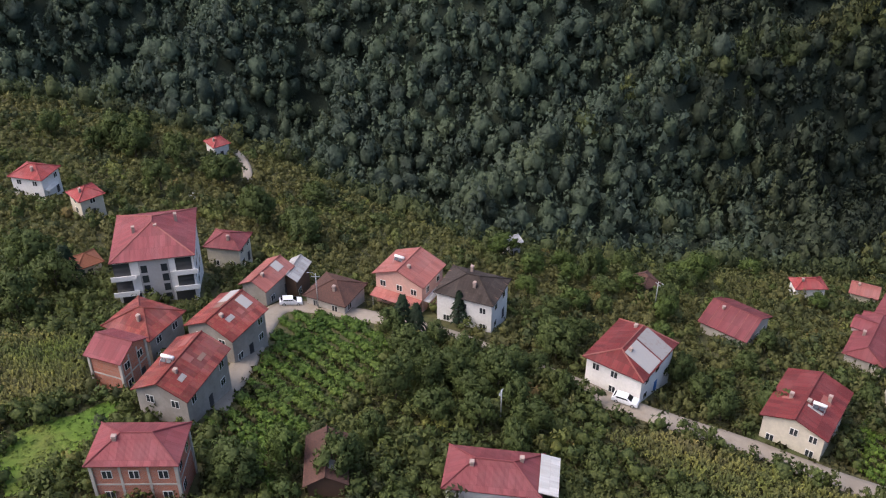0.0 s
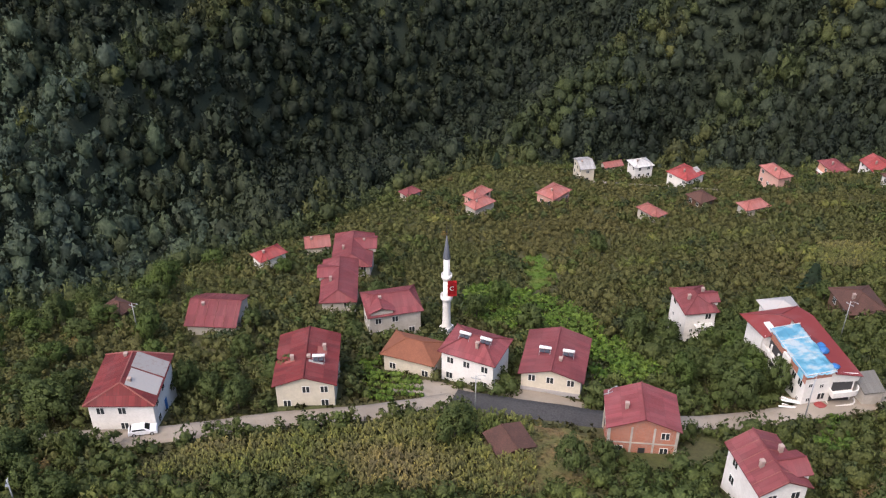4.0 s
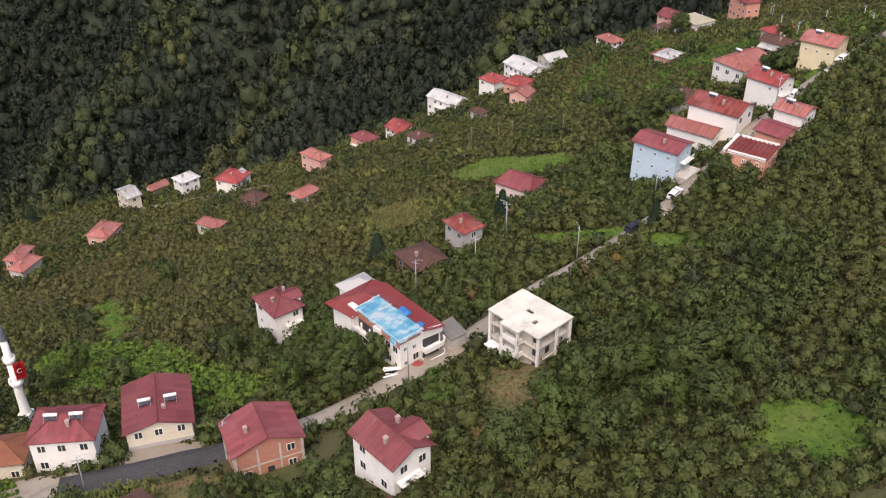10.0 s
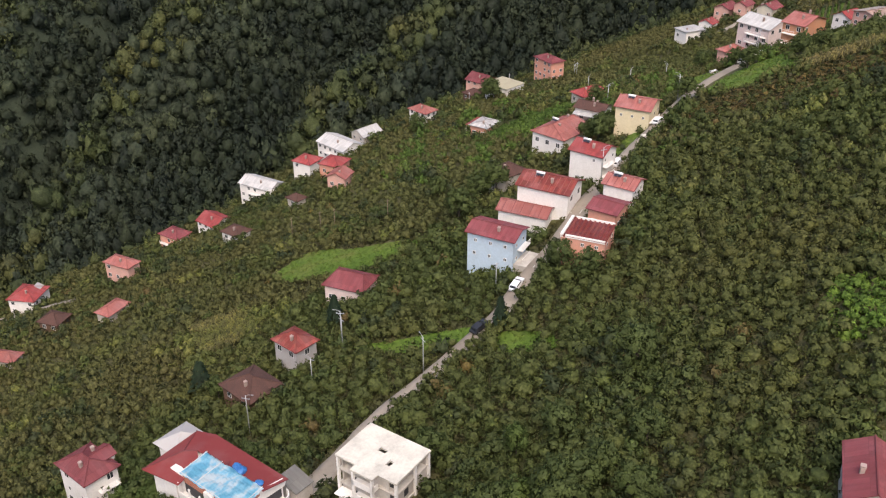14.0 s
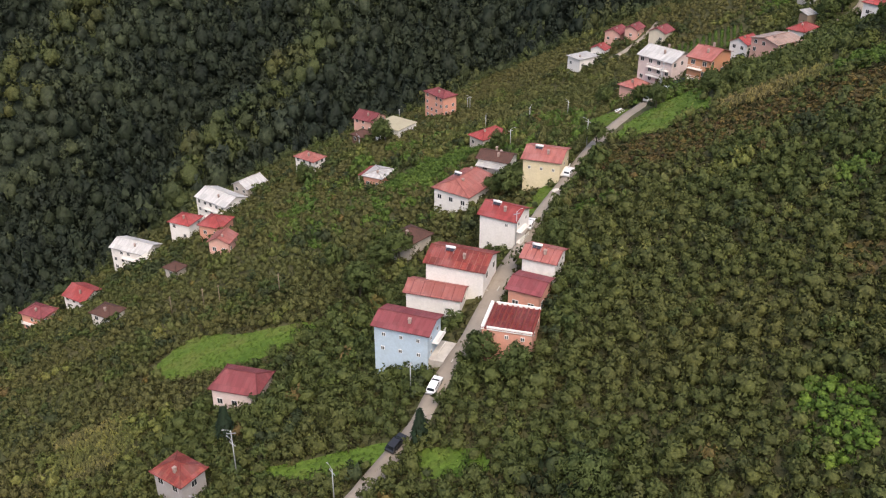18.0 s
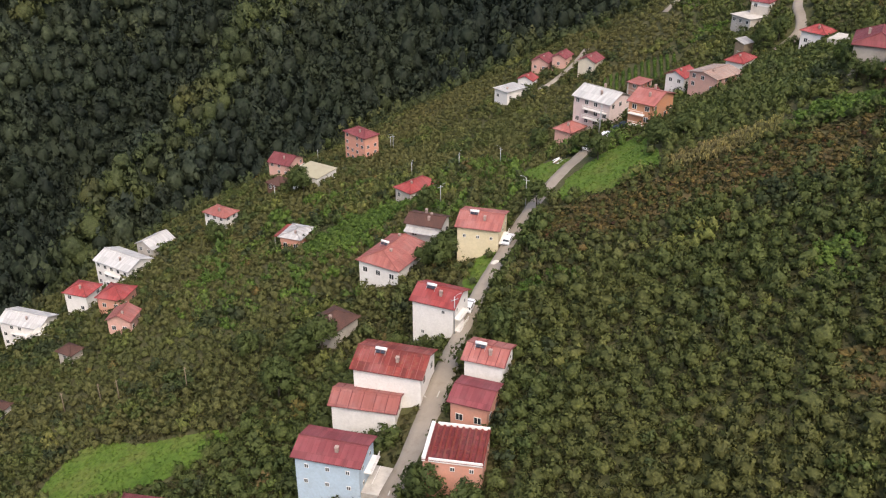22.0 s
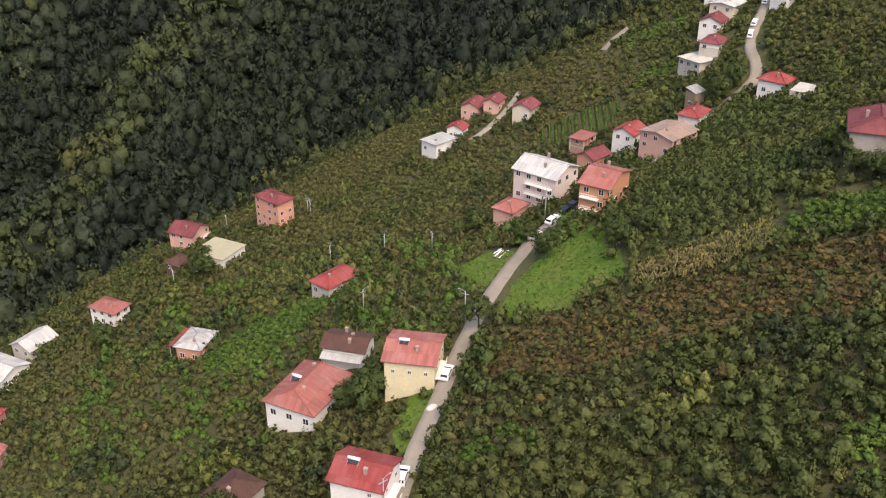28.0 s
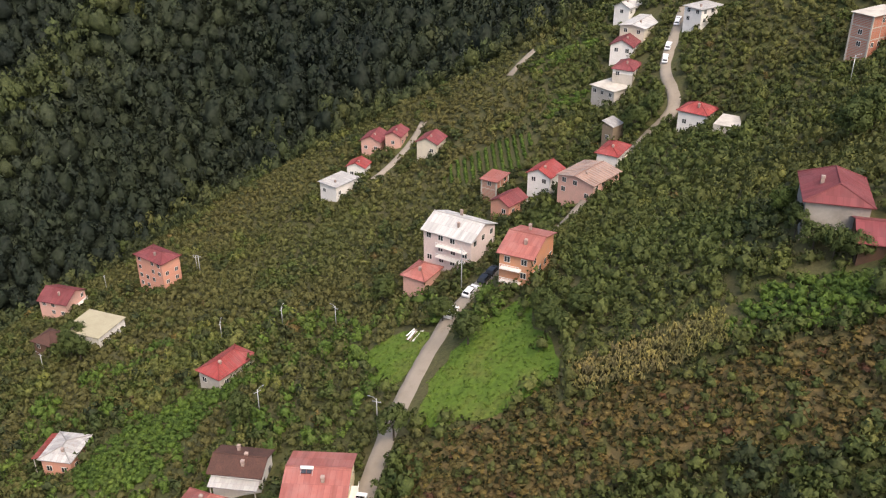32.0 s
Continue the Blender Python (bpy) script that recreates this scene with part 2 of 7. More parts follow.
FRAME = flat("window_frame_white", (0.72, 0.71, 0.68), 0.5)
# metal of doors and finial; also plates that stand for shade in openings
DARKMETAL_SHADE = flat("dark_metal", (0.06, 0.06, 0.065), 0.5, 0.4)
STEEL = flat("galvanised_steel", (0.42, 0.43, 0.44), 0.45, 0.6)
TANKWHITE = flat("white_tank", (0.78, 0.78, 0.77), 0.4)
PANEL = flat("solar_panel_glass", (0.03, 0.035, 0.05), 0.4)
CHIMNEY = plaster("chimney_render", (0.40, 0.30, 0.26), (0.08, 0.07, 0.06), 0.6)
FLAGRED = flat("flag_red", (0.36, 0.012, 0.016), 0.8)
FLAGWHITE = flat("flag_white", (0.85, 0.85, 0.85), 0.8)
LEAD = flat("lead_grey", (0.10, 0.11, 0.13), 0.5)
TYRE = flat("tyre_rubber", (0.015, 0.015, 0.016), 0.9)
PAINTWHITE = flat("car_paint_white", (0.75, 0.76, 0.78), 0.25)
PAINTDARK = flat("car_paint_dark", (0.025, 0.027, 0.032), 0.25)
BARK = flat("bark", (0.06, 0.05, 0.038), 0.95)
WOOD = flat("weathered_wood", (0.22, 0.17, 0.12), 0.9)
BLUEDOOR = flat("blue_door_paint", (0.03, 0.14, 0.36), 0.5)
def _earth(nt, b):
    big, small = noise_at(nt, 0.06, 6, 0.6), noise_at(nt, 1.2, 6, 0.7)
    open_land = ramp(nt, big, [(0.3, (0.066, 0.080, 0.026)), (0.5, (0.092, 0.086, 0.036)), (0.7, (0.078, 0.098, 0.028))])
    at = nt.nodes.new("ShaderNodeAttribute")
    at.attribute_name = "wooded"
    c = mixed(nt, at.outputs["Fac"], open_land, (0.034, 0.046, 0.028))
    nt.links.new(mixed(nt, 0.75, c, ramp(nt, small, [(0.3, (0.35, 0.35, 0.35)), (0.7, (1.2, 1.2, 1.2))]), "MULTIPLY"), b.inputs["Base Color"])
    bump(nt, b, small, 0.6, 0.3)
EARTH = mat("hillside_soil", _earth, 0.95)


def _road(nt, b):
    big, mid, fine = noise_at(nt, 0.09, 5, 0.6), noise_at(nt, 0.6, 6, 0.65), noise_at(nt, 9.0, 3, 0.6)
    c = ramp(nt, big, [(0.3, (0.22, 0.185, 0.145)), (0.7, (0.32, 0.28, 0.23))])
    c = mixed(nt, ramp(nt, mid, [(0.52, (0, 0, 0)), (0.72, (0.55, 0.55, 0.55))]), c, (0.20, 0.165, 0.115))
    nt.links.new(mixed(nt, 0.5, c, ramp(nt, fine, [(0.3, (0.8, 0.8, 0.8)), (0.7, (1.1, 1.1, 1.1))]), "MULTIPLY"), b.inputs["Base Color"])
    bump(nt, b, mid, 0.2, 0.08)
ROADMAT = mat("dusty_concrete_road", _road, 0.95)
ASPHALT = ground_like("dark_asphalt", [(0.3, (0.050, 0.049, 0.050)), (0.7, (0.075, 0.072, 0.070))], 0.2, 3.0, 0.2)
GRASS = ground_like("mown_grass", [(0.3, (0.065, 0.128, 0.013)), (0.5, (0.10, 0.165, 0.020)), (0.7, (0.135, 0.155, 0.034))], 0.12, 1.1)
DRYGRASS = ground_like("dry_grass", [(0.3, (0.19, 0.125, 0.06)), (0.5, (0.12, 0.12, 0.04)), (0.7, (0.25, 0.155, 0.075))], 0.12, 1.6)
BROWNHEATH = ground_like("browned_heath", [(0.3, (0.115, 0.098, 0.036)), (0.5, (0.150, 0.108, 0.044)), (0.7, (0.110, 0.112, 0.036))], 0.1, 1.4)
HAZEL = leafy("hazel_leaves", [(0.070, 0.098, 0.030), (0.084, 0.102, 0.032), (0.102, 0.106, 0.035)], 0.022, 0.09, 0.12)
OLIVEHAZEL = leafy("olive_hazel_leaves", [(0.094, 0.106, 0.036), (0.106, 0.108, 0.039), (0.120, 0.111, 0.042)], 0.02, 0.06, 0.08)
YOUNGHAZEL = leafy("pale_hazel_leaves", [(0.105, 0.130, 0.038), (0.130, 0.145, 0.045), (0.150, 0.150, 0.052)], 0.08, 0.2)
BEANLEAF = leafy("bean_leaves", [(0.090, 0.162, 0.028), (0.118, 0.190, 0.034), (0.145, 0.198, 0.043)], 0.12, 0.2)
# weed colour is darkened to give the shade between bushes
SHADEWEEDS = leafy("weed_leaves", [(0.042, 0.052, 0.016), (0.060, 0.056, 0.021), (0.048, 0.064, 0.019)], 0.09, 0.25)
GREENLEAF = leafy("bright_leaves", [(0.066, 0.118, 0.024), (0.090, 0.148, 0.031), (0.120, 0.160, 0.042)], 0.05, 0.2)
BROWNLEAF = leafy("browned_fern_leaves", [(0.130, 0.110, 0.037), (0.150, 0.108, 0.042), (0.116, 0.116, 0.035)], 0.07, 0.2)
FOREST = leafy("forest_leaves", [(0.034, 0.048, 0.031), (0.043, 0.057, 0.034), (0.056, 0.069, 0.036)], 0.016, 0.24, 0.05, 0.7)
# distance haze is mixed into the western wood's leaf colour
HAZEWOOD = leafy("grey_green_forest_leaves", [(0.049, 0.072, 0.051), (0.059, 0.084, 0.057), (0.073, 0.096, 0.059)], 0.016, 0.22, 0.05, 0.7)
# near-black leaves: the gullies' shade is put into the colour
SHADEWOOD = leafy("deep_wood_leaves", [(0.018, 0.027, 0.019), (0.024, 0.034, 0.021), (0.032, 0.042, 0.023)], 0.02, 0.22, 0.05, 0.7)
RIMTREES = leafy("rim_tree_leaves", [(0.046, 0.064, 0.028), (0.058, 0.074, 0.030), (0.080, 0.086, 0.033)], 0.03, 0.24, 0.1, 1.4)
REDFERN = leafy("red_fern_leaves", [(0.135, 0.062, 0.034), (0.15, 0.074, 0.04), (0.12, 0.07, 0.035)], 0.1, 0.3)
DARKLEAF = leafy("dark_tree_leaves", [(0.063, 0.092, 0.029), (0.080, 0.106, 0.034), (0.100, 0.120, 0.038)], 0.05, 0.25)
CONIFER = leafy("conifer_needles", [(0.012, 0.026, 0.014), (0.018, 0.034, 0.016), (0.026, 0.042, 0.018)])
CORN = leafy("corn_leaves", [(0.105, 0.135, 0.036), (0.150, 0.150, 0.052), (0.200, 0.168, 0.075)], 0.05, 0.3)
FRUITLEAF = leafy("fruit_tree_leaves", [(0.066, 0.104, 0.027), (0.082, 0.118, 0.031), (0.100, 0.128, 0.036)], 0.05, 0.2)

# ---- lie of the land ----
POLY = (10.29, 33.43, -18.45, 0.5, 3.22, -1.67)
SWELL = (1.56, -1.11, -1.71, 2.33, 3.71, 1.58, 0.05, 0.89, 0.88, 2.28, -2.87, 0.56, -0.85, -4.4, -2.05, 4.81, 5.09, -8.43, 2.55, -0.23, -6.29, -4.53, -2.13, -10.6, 9.01, -4.96, 5.26, 10.26, -4.38, 0.86, -0.39, -9.94, 4.92, 4.51, -2.76, -1.11, 1.15, 0.16, 13.38, 2.26, -18.87, 0.85, -0.1, -1.09, -3.58, 5.73, -28.46, 4.38, -5.9)
BEARING = (40, 74, 82, 89, 95, 100, 105, 112, 118, 125, 132, 138, 145, 155, 162, 166, 171, 178, 186, 250)
RIM = (450, 482, 515, 525, 505, 493, 470, 450, 452, 470, 466, 420, 360, 320, 315, 342, 378, 412, 445, 480)
RIM_Z = (40, -3, -30, -60, -75, -86, -82, -90, -100, -110, -106, -91, -70, -49, -46, -49, -54, -51, -45, -20)
DEPTH = (10, 12, 14, 15, 16, 18, 22, 28, 32, 34, 38, 42, 46, 48, 48, 48, 46, 42, 40, 40)


# level ground cut or filled under the houses
TERRACES = []


def terrace(x, y, dz):
    TERRACES.append((x, y, dz))


terrace(-151.8, -31.9, 2.3)
terrace(-213.6, -61.7, 0.4)
terrace(-198.9, -49.2, 0.8)
terrace(-257.3, -18.6, 0.8)
terrace(-124.7, -33.6, 0.7)
terrace(-106.0, -27.7, 1.0)
terrace(-123.0, -20.9, 0.8)
terrace(-145.1, -12.9, 1.1)
terrace(-147.4, -7.6, -0.5)
terrace(-140.1, -0.9, 0.8)
terrace(-140.2, 13.3, 0.9)
terrace(-130.8, 23.0, 1.0)
terrace(-174.1, 45.8, 0.9)
terrace(-86.4, -32.6, 0.7)
terrace(-83.7, -10.5, 0.8)
terrace(-77.0, 9.8, 0.8)
terrace(-102.9, 41.2, 1.6)
terrace(-86.2, 62.9, 1.6)
terrace(-133.7, 124.7, 2.7)
terrace(-113.2, 98.6, 2.6)
terrace(-156.8, 134.9, 1.0)
terrace(-154.9, 115.8, 1.3)
terrace(-94.5, 93.5, 1.5)
terrace(-124.3, 75.0, 1.2)
terrace(-78.4, 80.7, 0.7)
terrace(-68.0, 84.2, 0.7)
terrace(-56.7, 91.6, 1.3)
terrace(-16.3, 75.7, 1.6)
terrace(-49.1, 132.6, -1.7)
terrace(-23.1, 113.2, 3.6)
terrace(-12.4, 113.8, 0.0)
terrace(0.9, 111.6, -0.9)
terrace(-15.1, 163.5, -0.6)
terrace(-23.1, 152.6, 1.1)
terrace(-3.8, 193.7, -1.9)
terrace(27.2, 175.4, 0.7)
terrace(35.6, 188.3, -0.7)
terrace(41.4, 191.8, 3.5)
terrace(55.6, 209.9, -0.6)
terrace(56.0, 184.7, 0.5)
terrace(50.8, 176.9, -0.4)
terrace(43.5, 164.7, 1.9)
terrace(73.9, 236.2, -1.1)
terrace(66.5, 253.3, 1.5)
terrace(77.9, 301.2, -1.5)
terrace(42.6, 303.3, -2.0)
terrace(24.8, 347.6, 1.3)
terrace(2.9, 359.6, 1.9)
terrace(-7.8, 350.9, -3.8)
terrace(-20.0, 332.5, 1.6)
terrace(-9.5, 316.8, 1.2)
terrace(-7.3, 294.5, 1.2)
terrace(-39.3, 346.5, -4.3)
terrace(-54.7, 320.1, -2.5)
terrace(-69.6, 318.9, -2.5)
terrace(-41.1, 277.1, 1.1)
terrace(-78.2, 275.8, 1.8)
terrace(-114.6, 288.6, -1.4)
terrace(-135.4, 293.2, -1.3)
terrace(-150.1, 274.0, 1.5)
terrace(-150.2, 298.4, 1.4)
terrace(-139.2, 232.4, 1.5)
terrace(-99.3, 225.0, 1.3)
terrace(-92.1, 246.6, 1.1)
terrace(-72.8, 239.7, 0.7)
terrace(-158.7, 214.3, 0.7)
terrace(-152.4, 206.6, 0.8)
terrace(-183.1, 207.3, 0.9)
terrace(83.2, 393.1, -0.7)
terrace(55.2, 404.7, 2.1)
terrace(58.4, 360.0, 1.7)
terrace(47.8, 372.1, 0.7)
terrace(130.5, 291.4, 5.0)
terrace(130.3, 264.7, 1.9)
terrace(120.4, 290.3, -1.1)
terrace(145.3, 396.1, 2.5)
terrace(168.9, 417.5, 0.5)
terrace(175.0, 303.0, 1.3)
terrace(216.1, 309.7, -3.7)
terrace(200.9, 326.4, -0.9)
terrace(232.2, 360.4, -0.5)
terrace(223.2, 348.8, 5.3)
terrace(241.8, 364.9, -1.8)
terrace(247.3, 378.9, -1.0)
terrace(248.3, 345.0, -2.6)
terrace(152.8, 215.8, 4.7)
terrace(150.1, 205.7, -3.9)
terrace(248.5, 284.4, -2.8)
terrace(53.7, 78.2, -1.6)
terrace(-49.8, 66.2, 1.2)
terrace(-147.9, 67.6, 1.1)
terrace(219.4, 347.6, -7.0)
CEN = (112.0, -56.0)


def ring(th):
    """By bearing round the hill: the rim's distance and height, and the ravine's depth."""
    return tuple(np.interp(th, BEARING, row) for row in (RIM, RIM_Z, DEPTH))


def smax(a, b, k):
    return k * np.logaddexp(a / k, b / k)


def spurs(r, th, hollow=False):
    """How deep the gullies between the wooded spurs are cut; the spurs climb slantwise round the hill. hollow: 0 on a crest, 1 in a gully."""
    s = th + 0.123 * (r - 565) - 99.5
    west = s > 0
    q = np.where(west, s / 14.2 + 0.1 * np.sin(s * 0.31), s / 27.0)
    f = q - np.floor(q)
    fold = np.where(west, np.where(f < 0.28, f / 0.28, (1 - f) / 0.72), np.abs(q - np.round(q)) * 2)
    amp = np.where(west, 44 + 7 * np.sin(q * 1.9), 17.0)
    if hollow:
        return np.where(west, fold, 0.35 + 0.4 * fold - 0.5 * np.exp(-((s / 2.5) ** 2)))
    side = (th * 0.9 - 0.05 * r) / 5.5 + 0.4 * np.sin(th * 0.7)
    return amp * (0.55 * fold + 0.45 * (0.5 - 0.5 * np.cos(np.pi * fold))) + 8 * np.abs(side - np.round(side)) * 2 + 10 * np.clip(s / 12, 0, 1) - 6 * np.exp(-((s / 2.2) ** 2)) + 22 * np.clip((83 - th) / 6, 0, 1)


def height(x, y):
    """The height of the ground: the village's slope, the ravine round it, and the wooded slope beyond."""
    x, y = np.asarray(x, float), np.asarray(y, float)
    u, v = x / 100, y / 100
    z = POLY[0] + POLY[1] * u + POLY[2] * v + POLY[3] * u * v + POLY[4] * u * u + POLY[5] * v * v
    for i, w in enumerate(SWELL):
        cx, cy = -240 + 80 * (i // 7), -60 + 80 * (i % 7)
        z = z + w * np.exp(-((x - cx) ** 2 + (y - cy) ** 2) / (2 * 62.0**2))
    for cx, cy, dz in TERRACES:
        z = z + dz * np.exp(-((x - cx) ** 2 + (y - cy) ** 2) / (2 * 9.0**2))
    dx, dy = x - CEN[0], y - CEN[1]
    r, th = np.hypot(dx, dy), np.degrees(np.arctan2(dy, dx)) % 360
    rim, rim_z, deep = ring(th)
    near = z - 0.9 * smax(r - rim, 0 * r, 6.0)
    g = r - rim - 1.2 * deep
    far = rim_z - deep - 4 + 0.62 * g - spurs(r, th) * np.clip((g + 10) / 80, 0, 1)
    z = smax(near, far, 5.0)
    return -smax(-z, -260.0 + 0 * z, 8.0)


def rim_gap(x, y):
    """How far a place lies inside the ravine's rim, in metres."""
    dx, dy = np.asarray(x, float) - CEN[0], np.asarray(y, float) - CEN[1]
    return ring(np.degrees(np.arctan2(dy, dx)) % 360)[0] - np.hypot(dx, dy)


def axis_steps(lo, hi, step, end):
    mid = list(np.arange(lo, hi + 0.1, step))
    out, s = [], step
    while mid[-1] < end:
        s *= 1.35
        mid.append(mid[-1] + s)
    s = step
    while mid[0] > -end:
        s *= 1.35
        mid.insert(0, mid[0] - s)
    return np.array(mid)


def grid_mesh(name, X, Y, Zz, material):
    n, m = X.shape
    me = bpy.data.meshes.new(name)
    co = np.stack([X, Y, Zz], -1).reshape(-1, 3).astype(np.float32)
    i = np.arange(n * m).reshape(n, m)
    q = np.stack([i[:-1, :-1], i[1:, :-1], i[1:, 1:], i[:-1, 1:]], -1).reshape(-1, 4)
    quick_mesh(me, co, q)
    me.materials.append(material)
    me.polygons.foreach_set("use_smooth", np.ones(len(q), bool))
    return me


def quick_mesh(me, co, quads):
    """Fills a mesh from an array of vertices and an array of quads."""
    k = quads.shape[1]
    me.vertices.add(len(co))
    me.vertices.foreach_set("co", np.ascontiguousarray(co, np.float32).ravel())
    me.loops.add(quads.size)
    me.loops.foreach_set("vertex_index", np.ascontiguousarray(quads, np.int32).ravel())
    me.polygons.add(len(quads))
    me.polygons.foreach_set("loop_start", np.arange(0, quads.size, k, dtype=np.int32))
    me.polygons.foreach_set("loop_total", np.full(len(quads), k, np.int32))
    me.update(calc_edges=True)


gx, gy = axis_steps(-520, 430, 5.0, 2600), axis_steps(-260, 700, 5.0, 2600)
GX, GY = np.meshgrid(gx, gy, indexing="ij")
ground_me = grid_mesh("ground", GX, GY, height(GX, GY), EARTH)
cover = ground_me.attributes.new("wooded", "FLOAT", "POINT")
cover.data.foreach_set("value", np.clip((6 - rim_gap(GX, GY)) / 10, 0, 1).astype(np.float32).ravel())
ground = tagged(new("ground", ground_me), "steep hillside of dark soil and weeds round the village", "ground", kind="structure")


# ---- helpers for things ----
def obj(name, bm, material, smooth=False):
    me = bpy.data.meshes.new(name)
    bm.normal_update()
    bm.to_mesh(me)
    bm.free()
    me.materials.append(material)
    if smooth:
        me.polygons.foreach_set("use_smooth", np.ones(len(me.polygons), bool))
    return me


def part(name, me, parent, m=None, label=""):
    ob = new(name, me)
    ob.parent = parent
    if m is not None:
        ob.matrix_basis = m
    if label:
        ob["label"] = label
    return ob


def thing(name, m, label, category, group=""):
    ob = new(name)
    ob.empty_display_size = 0.5
    ob.matrix_world = m
    return tagged(ob, label, category, group)


def add_box(bm, x0, y0, z0, x1, y1, z1, bev=0.0):
    vs = [bm.verts.new(p) for p in ((x0, y0, z0), (x1, y0, z0), (x1, y1, z0), (x0, y1, z0), (x0, y0, z1), (x1, y0, z1), (x1, y1, z1), (x0, y1, z1))]
    fs = [bm.faces.new([vs[i] for i in f]) for f in ((3, 2, 1, 0), (4, 5, 6, 7), (0, 1, 5, 4), (1, 2, 6, 5), (2, 3, 7, 6), (3, 0, 4, 7))]
    if bev:
        bmesh.ops.bevel(bm, geom=list({e for f in fs for e in f.edges}), offset=bev, segments=1, affect="EDGES")


def box(x0, y0, z0, x1, y1, z1, bev=0.0):
    bm = bmesh.new()
    add_box(bm, x0, y0, z0, x1, y1, z1, bev)
    return bm


def tube(bm, p, q, r0, r1, seg=8):
    a, b = Vector(p), Vector(q)
    rot = (b - a).to_track_quat("Z", "Y").to_matrix()
    rings = []
    for c, r in ((a, r0), (b, r1)):
        rings.append([bm.verts.new(c + rot @ Vector((r * math.cos(2 * math.pi * i / seg), r * math.sin(2 * math.pi * i / seg), 0))) for i in range(seg)])
    for i in range(seg):
        j = (i + 1) % seg
        bm.faces.new((rings[0][i], rings[0][j], rings[1][j], rings[1][i]))
    bm.faces.new(rings[1])
    bm.faces.new(rings[0][::-1])


def roof_mesh(name, w, d, rise, kind, material, over=0.0, thick=0.14):
    """A roof over a w by d rectangle: gable_x, gable_y (the ridge's way), hip, half_hip, shed or flat; ribs run up the slopes."""
    bm = bmesh.new()
    uv = bm.loops.layers.uv.new("UVMap")
    a, b = w / 2 + over, d / 2 + over
    def V(x, y, z):
        return Vector((x, y, z))
    swap = kind in ("gable_y",) or (kind in ("hip", "half_hip") and d > w)
    if swap:
        a, b = b, a
    if kind.startswith("gable"):
        faces = [[V(-a, -b, 0), V(a, -b, 0), V(a, 0, rise), V(-a, 0, rise)], [V(a, b, 0), V(-a, b, 0), V(-a, 0, rise), V(a, 0, rise)]]
    elif kind in ("hip", "half_hip"):
        e = max(0.05, a - b * (1.0 if kind == "hip" else 0.45))
        faces = [[V(-a, -b, 0), V(a, -b, 0), V(e, 0, rise), V(-e, 0, rise)], [V(a, b, 0), V(-a, b, 0), V(-e, 0, rise), V(e, 0, rise)],
                 [V(a, -b, 0), V(a, b, 0), V(e, 0, rise)], [V(-a, b, 0), V(-a, -b, 0), V(-e, 0, rise)]]
    elif kind == "shed":
        faces = [[V(-a, -b, 0), V(a, -b, 0), V(a, b, rise), V(-a, b, rise)]]
    else:
        faces = [[V(-a, -b, 0), V(a, -b, 0), V(a, b, 0), V(-a, b, 0)]]
    if swap:
        faces = [[V(-p.y, p.x, p.z) for p in f] for f in faces]
    for f in faces:
        n = (f[1] - f[0]).cross(f[2] - f[0]).normalized()
        along = (f[1] - f[0]).normalized()
        up = n.cross(along)
        for pts in (f, [p - Vector((0, 0, thick)) for p in reversed(f)]):
            vs = [bm.verts.new(p) for p in pts]
            fc = bm.faces.new(vs)
            for lp, p in zip(fc.loops, pts):
                lp[uv].uv = (p.dot(along), p.dot(up))
        for p, q in zip(f, f[1:] + f[:1]):
            if abs(p.z - q.z) < 1e-6 and p.z > 0.01 and kind != "shed":
                continue
            lo = Vector((0, 0, thick))
            fc = bm.faces.new([bm.verts.new(v) for v in (q, p, p - lo, q - lo)])
    bmesh.ops.recalc_face_normals(bm, faces=bm.faces)
    return obj(name, bm, material)


def ridge_mesh(w, d, rise, kind, over, material):
    """Ridge and hip caps as rounded bars along the roof's edges."""
    bm = bmesh.new()
    a, b = w / 2 + over, d / 2 + over
    swap = kind == "gable_y" or (kind in ("hip", "half_hip") and d > w)
    if swap:
        a, b = b, a
    lines = []
    if kind.startswith("gable"):
        lines = [((-a, 0, rise), (a, 0, rise))]
    elif kind in ("hip", "half_hip"):
        e = max(0.05, a - b * (1.0 if kind == "hip" else 0.45))
        lines = [((-e, 0, rise), (e, 0, rise))] + [((s * a, t * b, 0), (s * e, 0, rise)) for s in (-1, 1) for t in (-1, 1)]
    for p, q in lines:
        if swap:
            p, q = (-p[1], p[0], p[2]), (-q[1], q[0], q[2])
        if (Vector(p) - Vector(q)).length > 0.2:
            tube(bm, (p[0], p[1], p[2] + 0.02), (q[0], q[1], q[2] + 0.02), 0.13, 0.13, 6)
    if not bm.verts:
        bm.free()
        return None
    return obj("ridge_cap", bm, material)


def window_meshes(w, h, tag):
    """The frame with its sill, and one of the two sashes' panes."""
    fr = obj("window_" + tag, box(-w / 2, -0.05, 0, w / 2, 0.06, h, 0.012), FRAME)
    pn = obj("pane_" + tag, box(-w / 4 + 0.07, -0.065, 0.1, w / 4 - 0.07, 0.0, h - 0.1), GLASS)
    return fr, pn, w / 4


WIN = {"n": window_meshes(1.25, 1.35, "n"), "s": window_meshes(0.7, 0.8, "s"), "w": window_meshes(2.0, 1.4, "w")}
DOOR = obj("door_leaf", box(-0.5, -0.05, 0, 0.5, 0.05, 2.05, 0.01), DARKMETAL_SHADE)
DOORB = obj("door_leaf_blue", box(-0.5, -0.05, 0, 0.5, 0.05, 2.05, 0.01), BLUEDOOR)


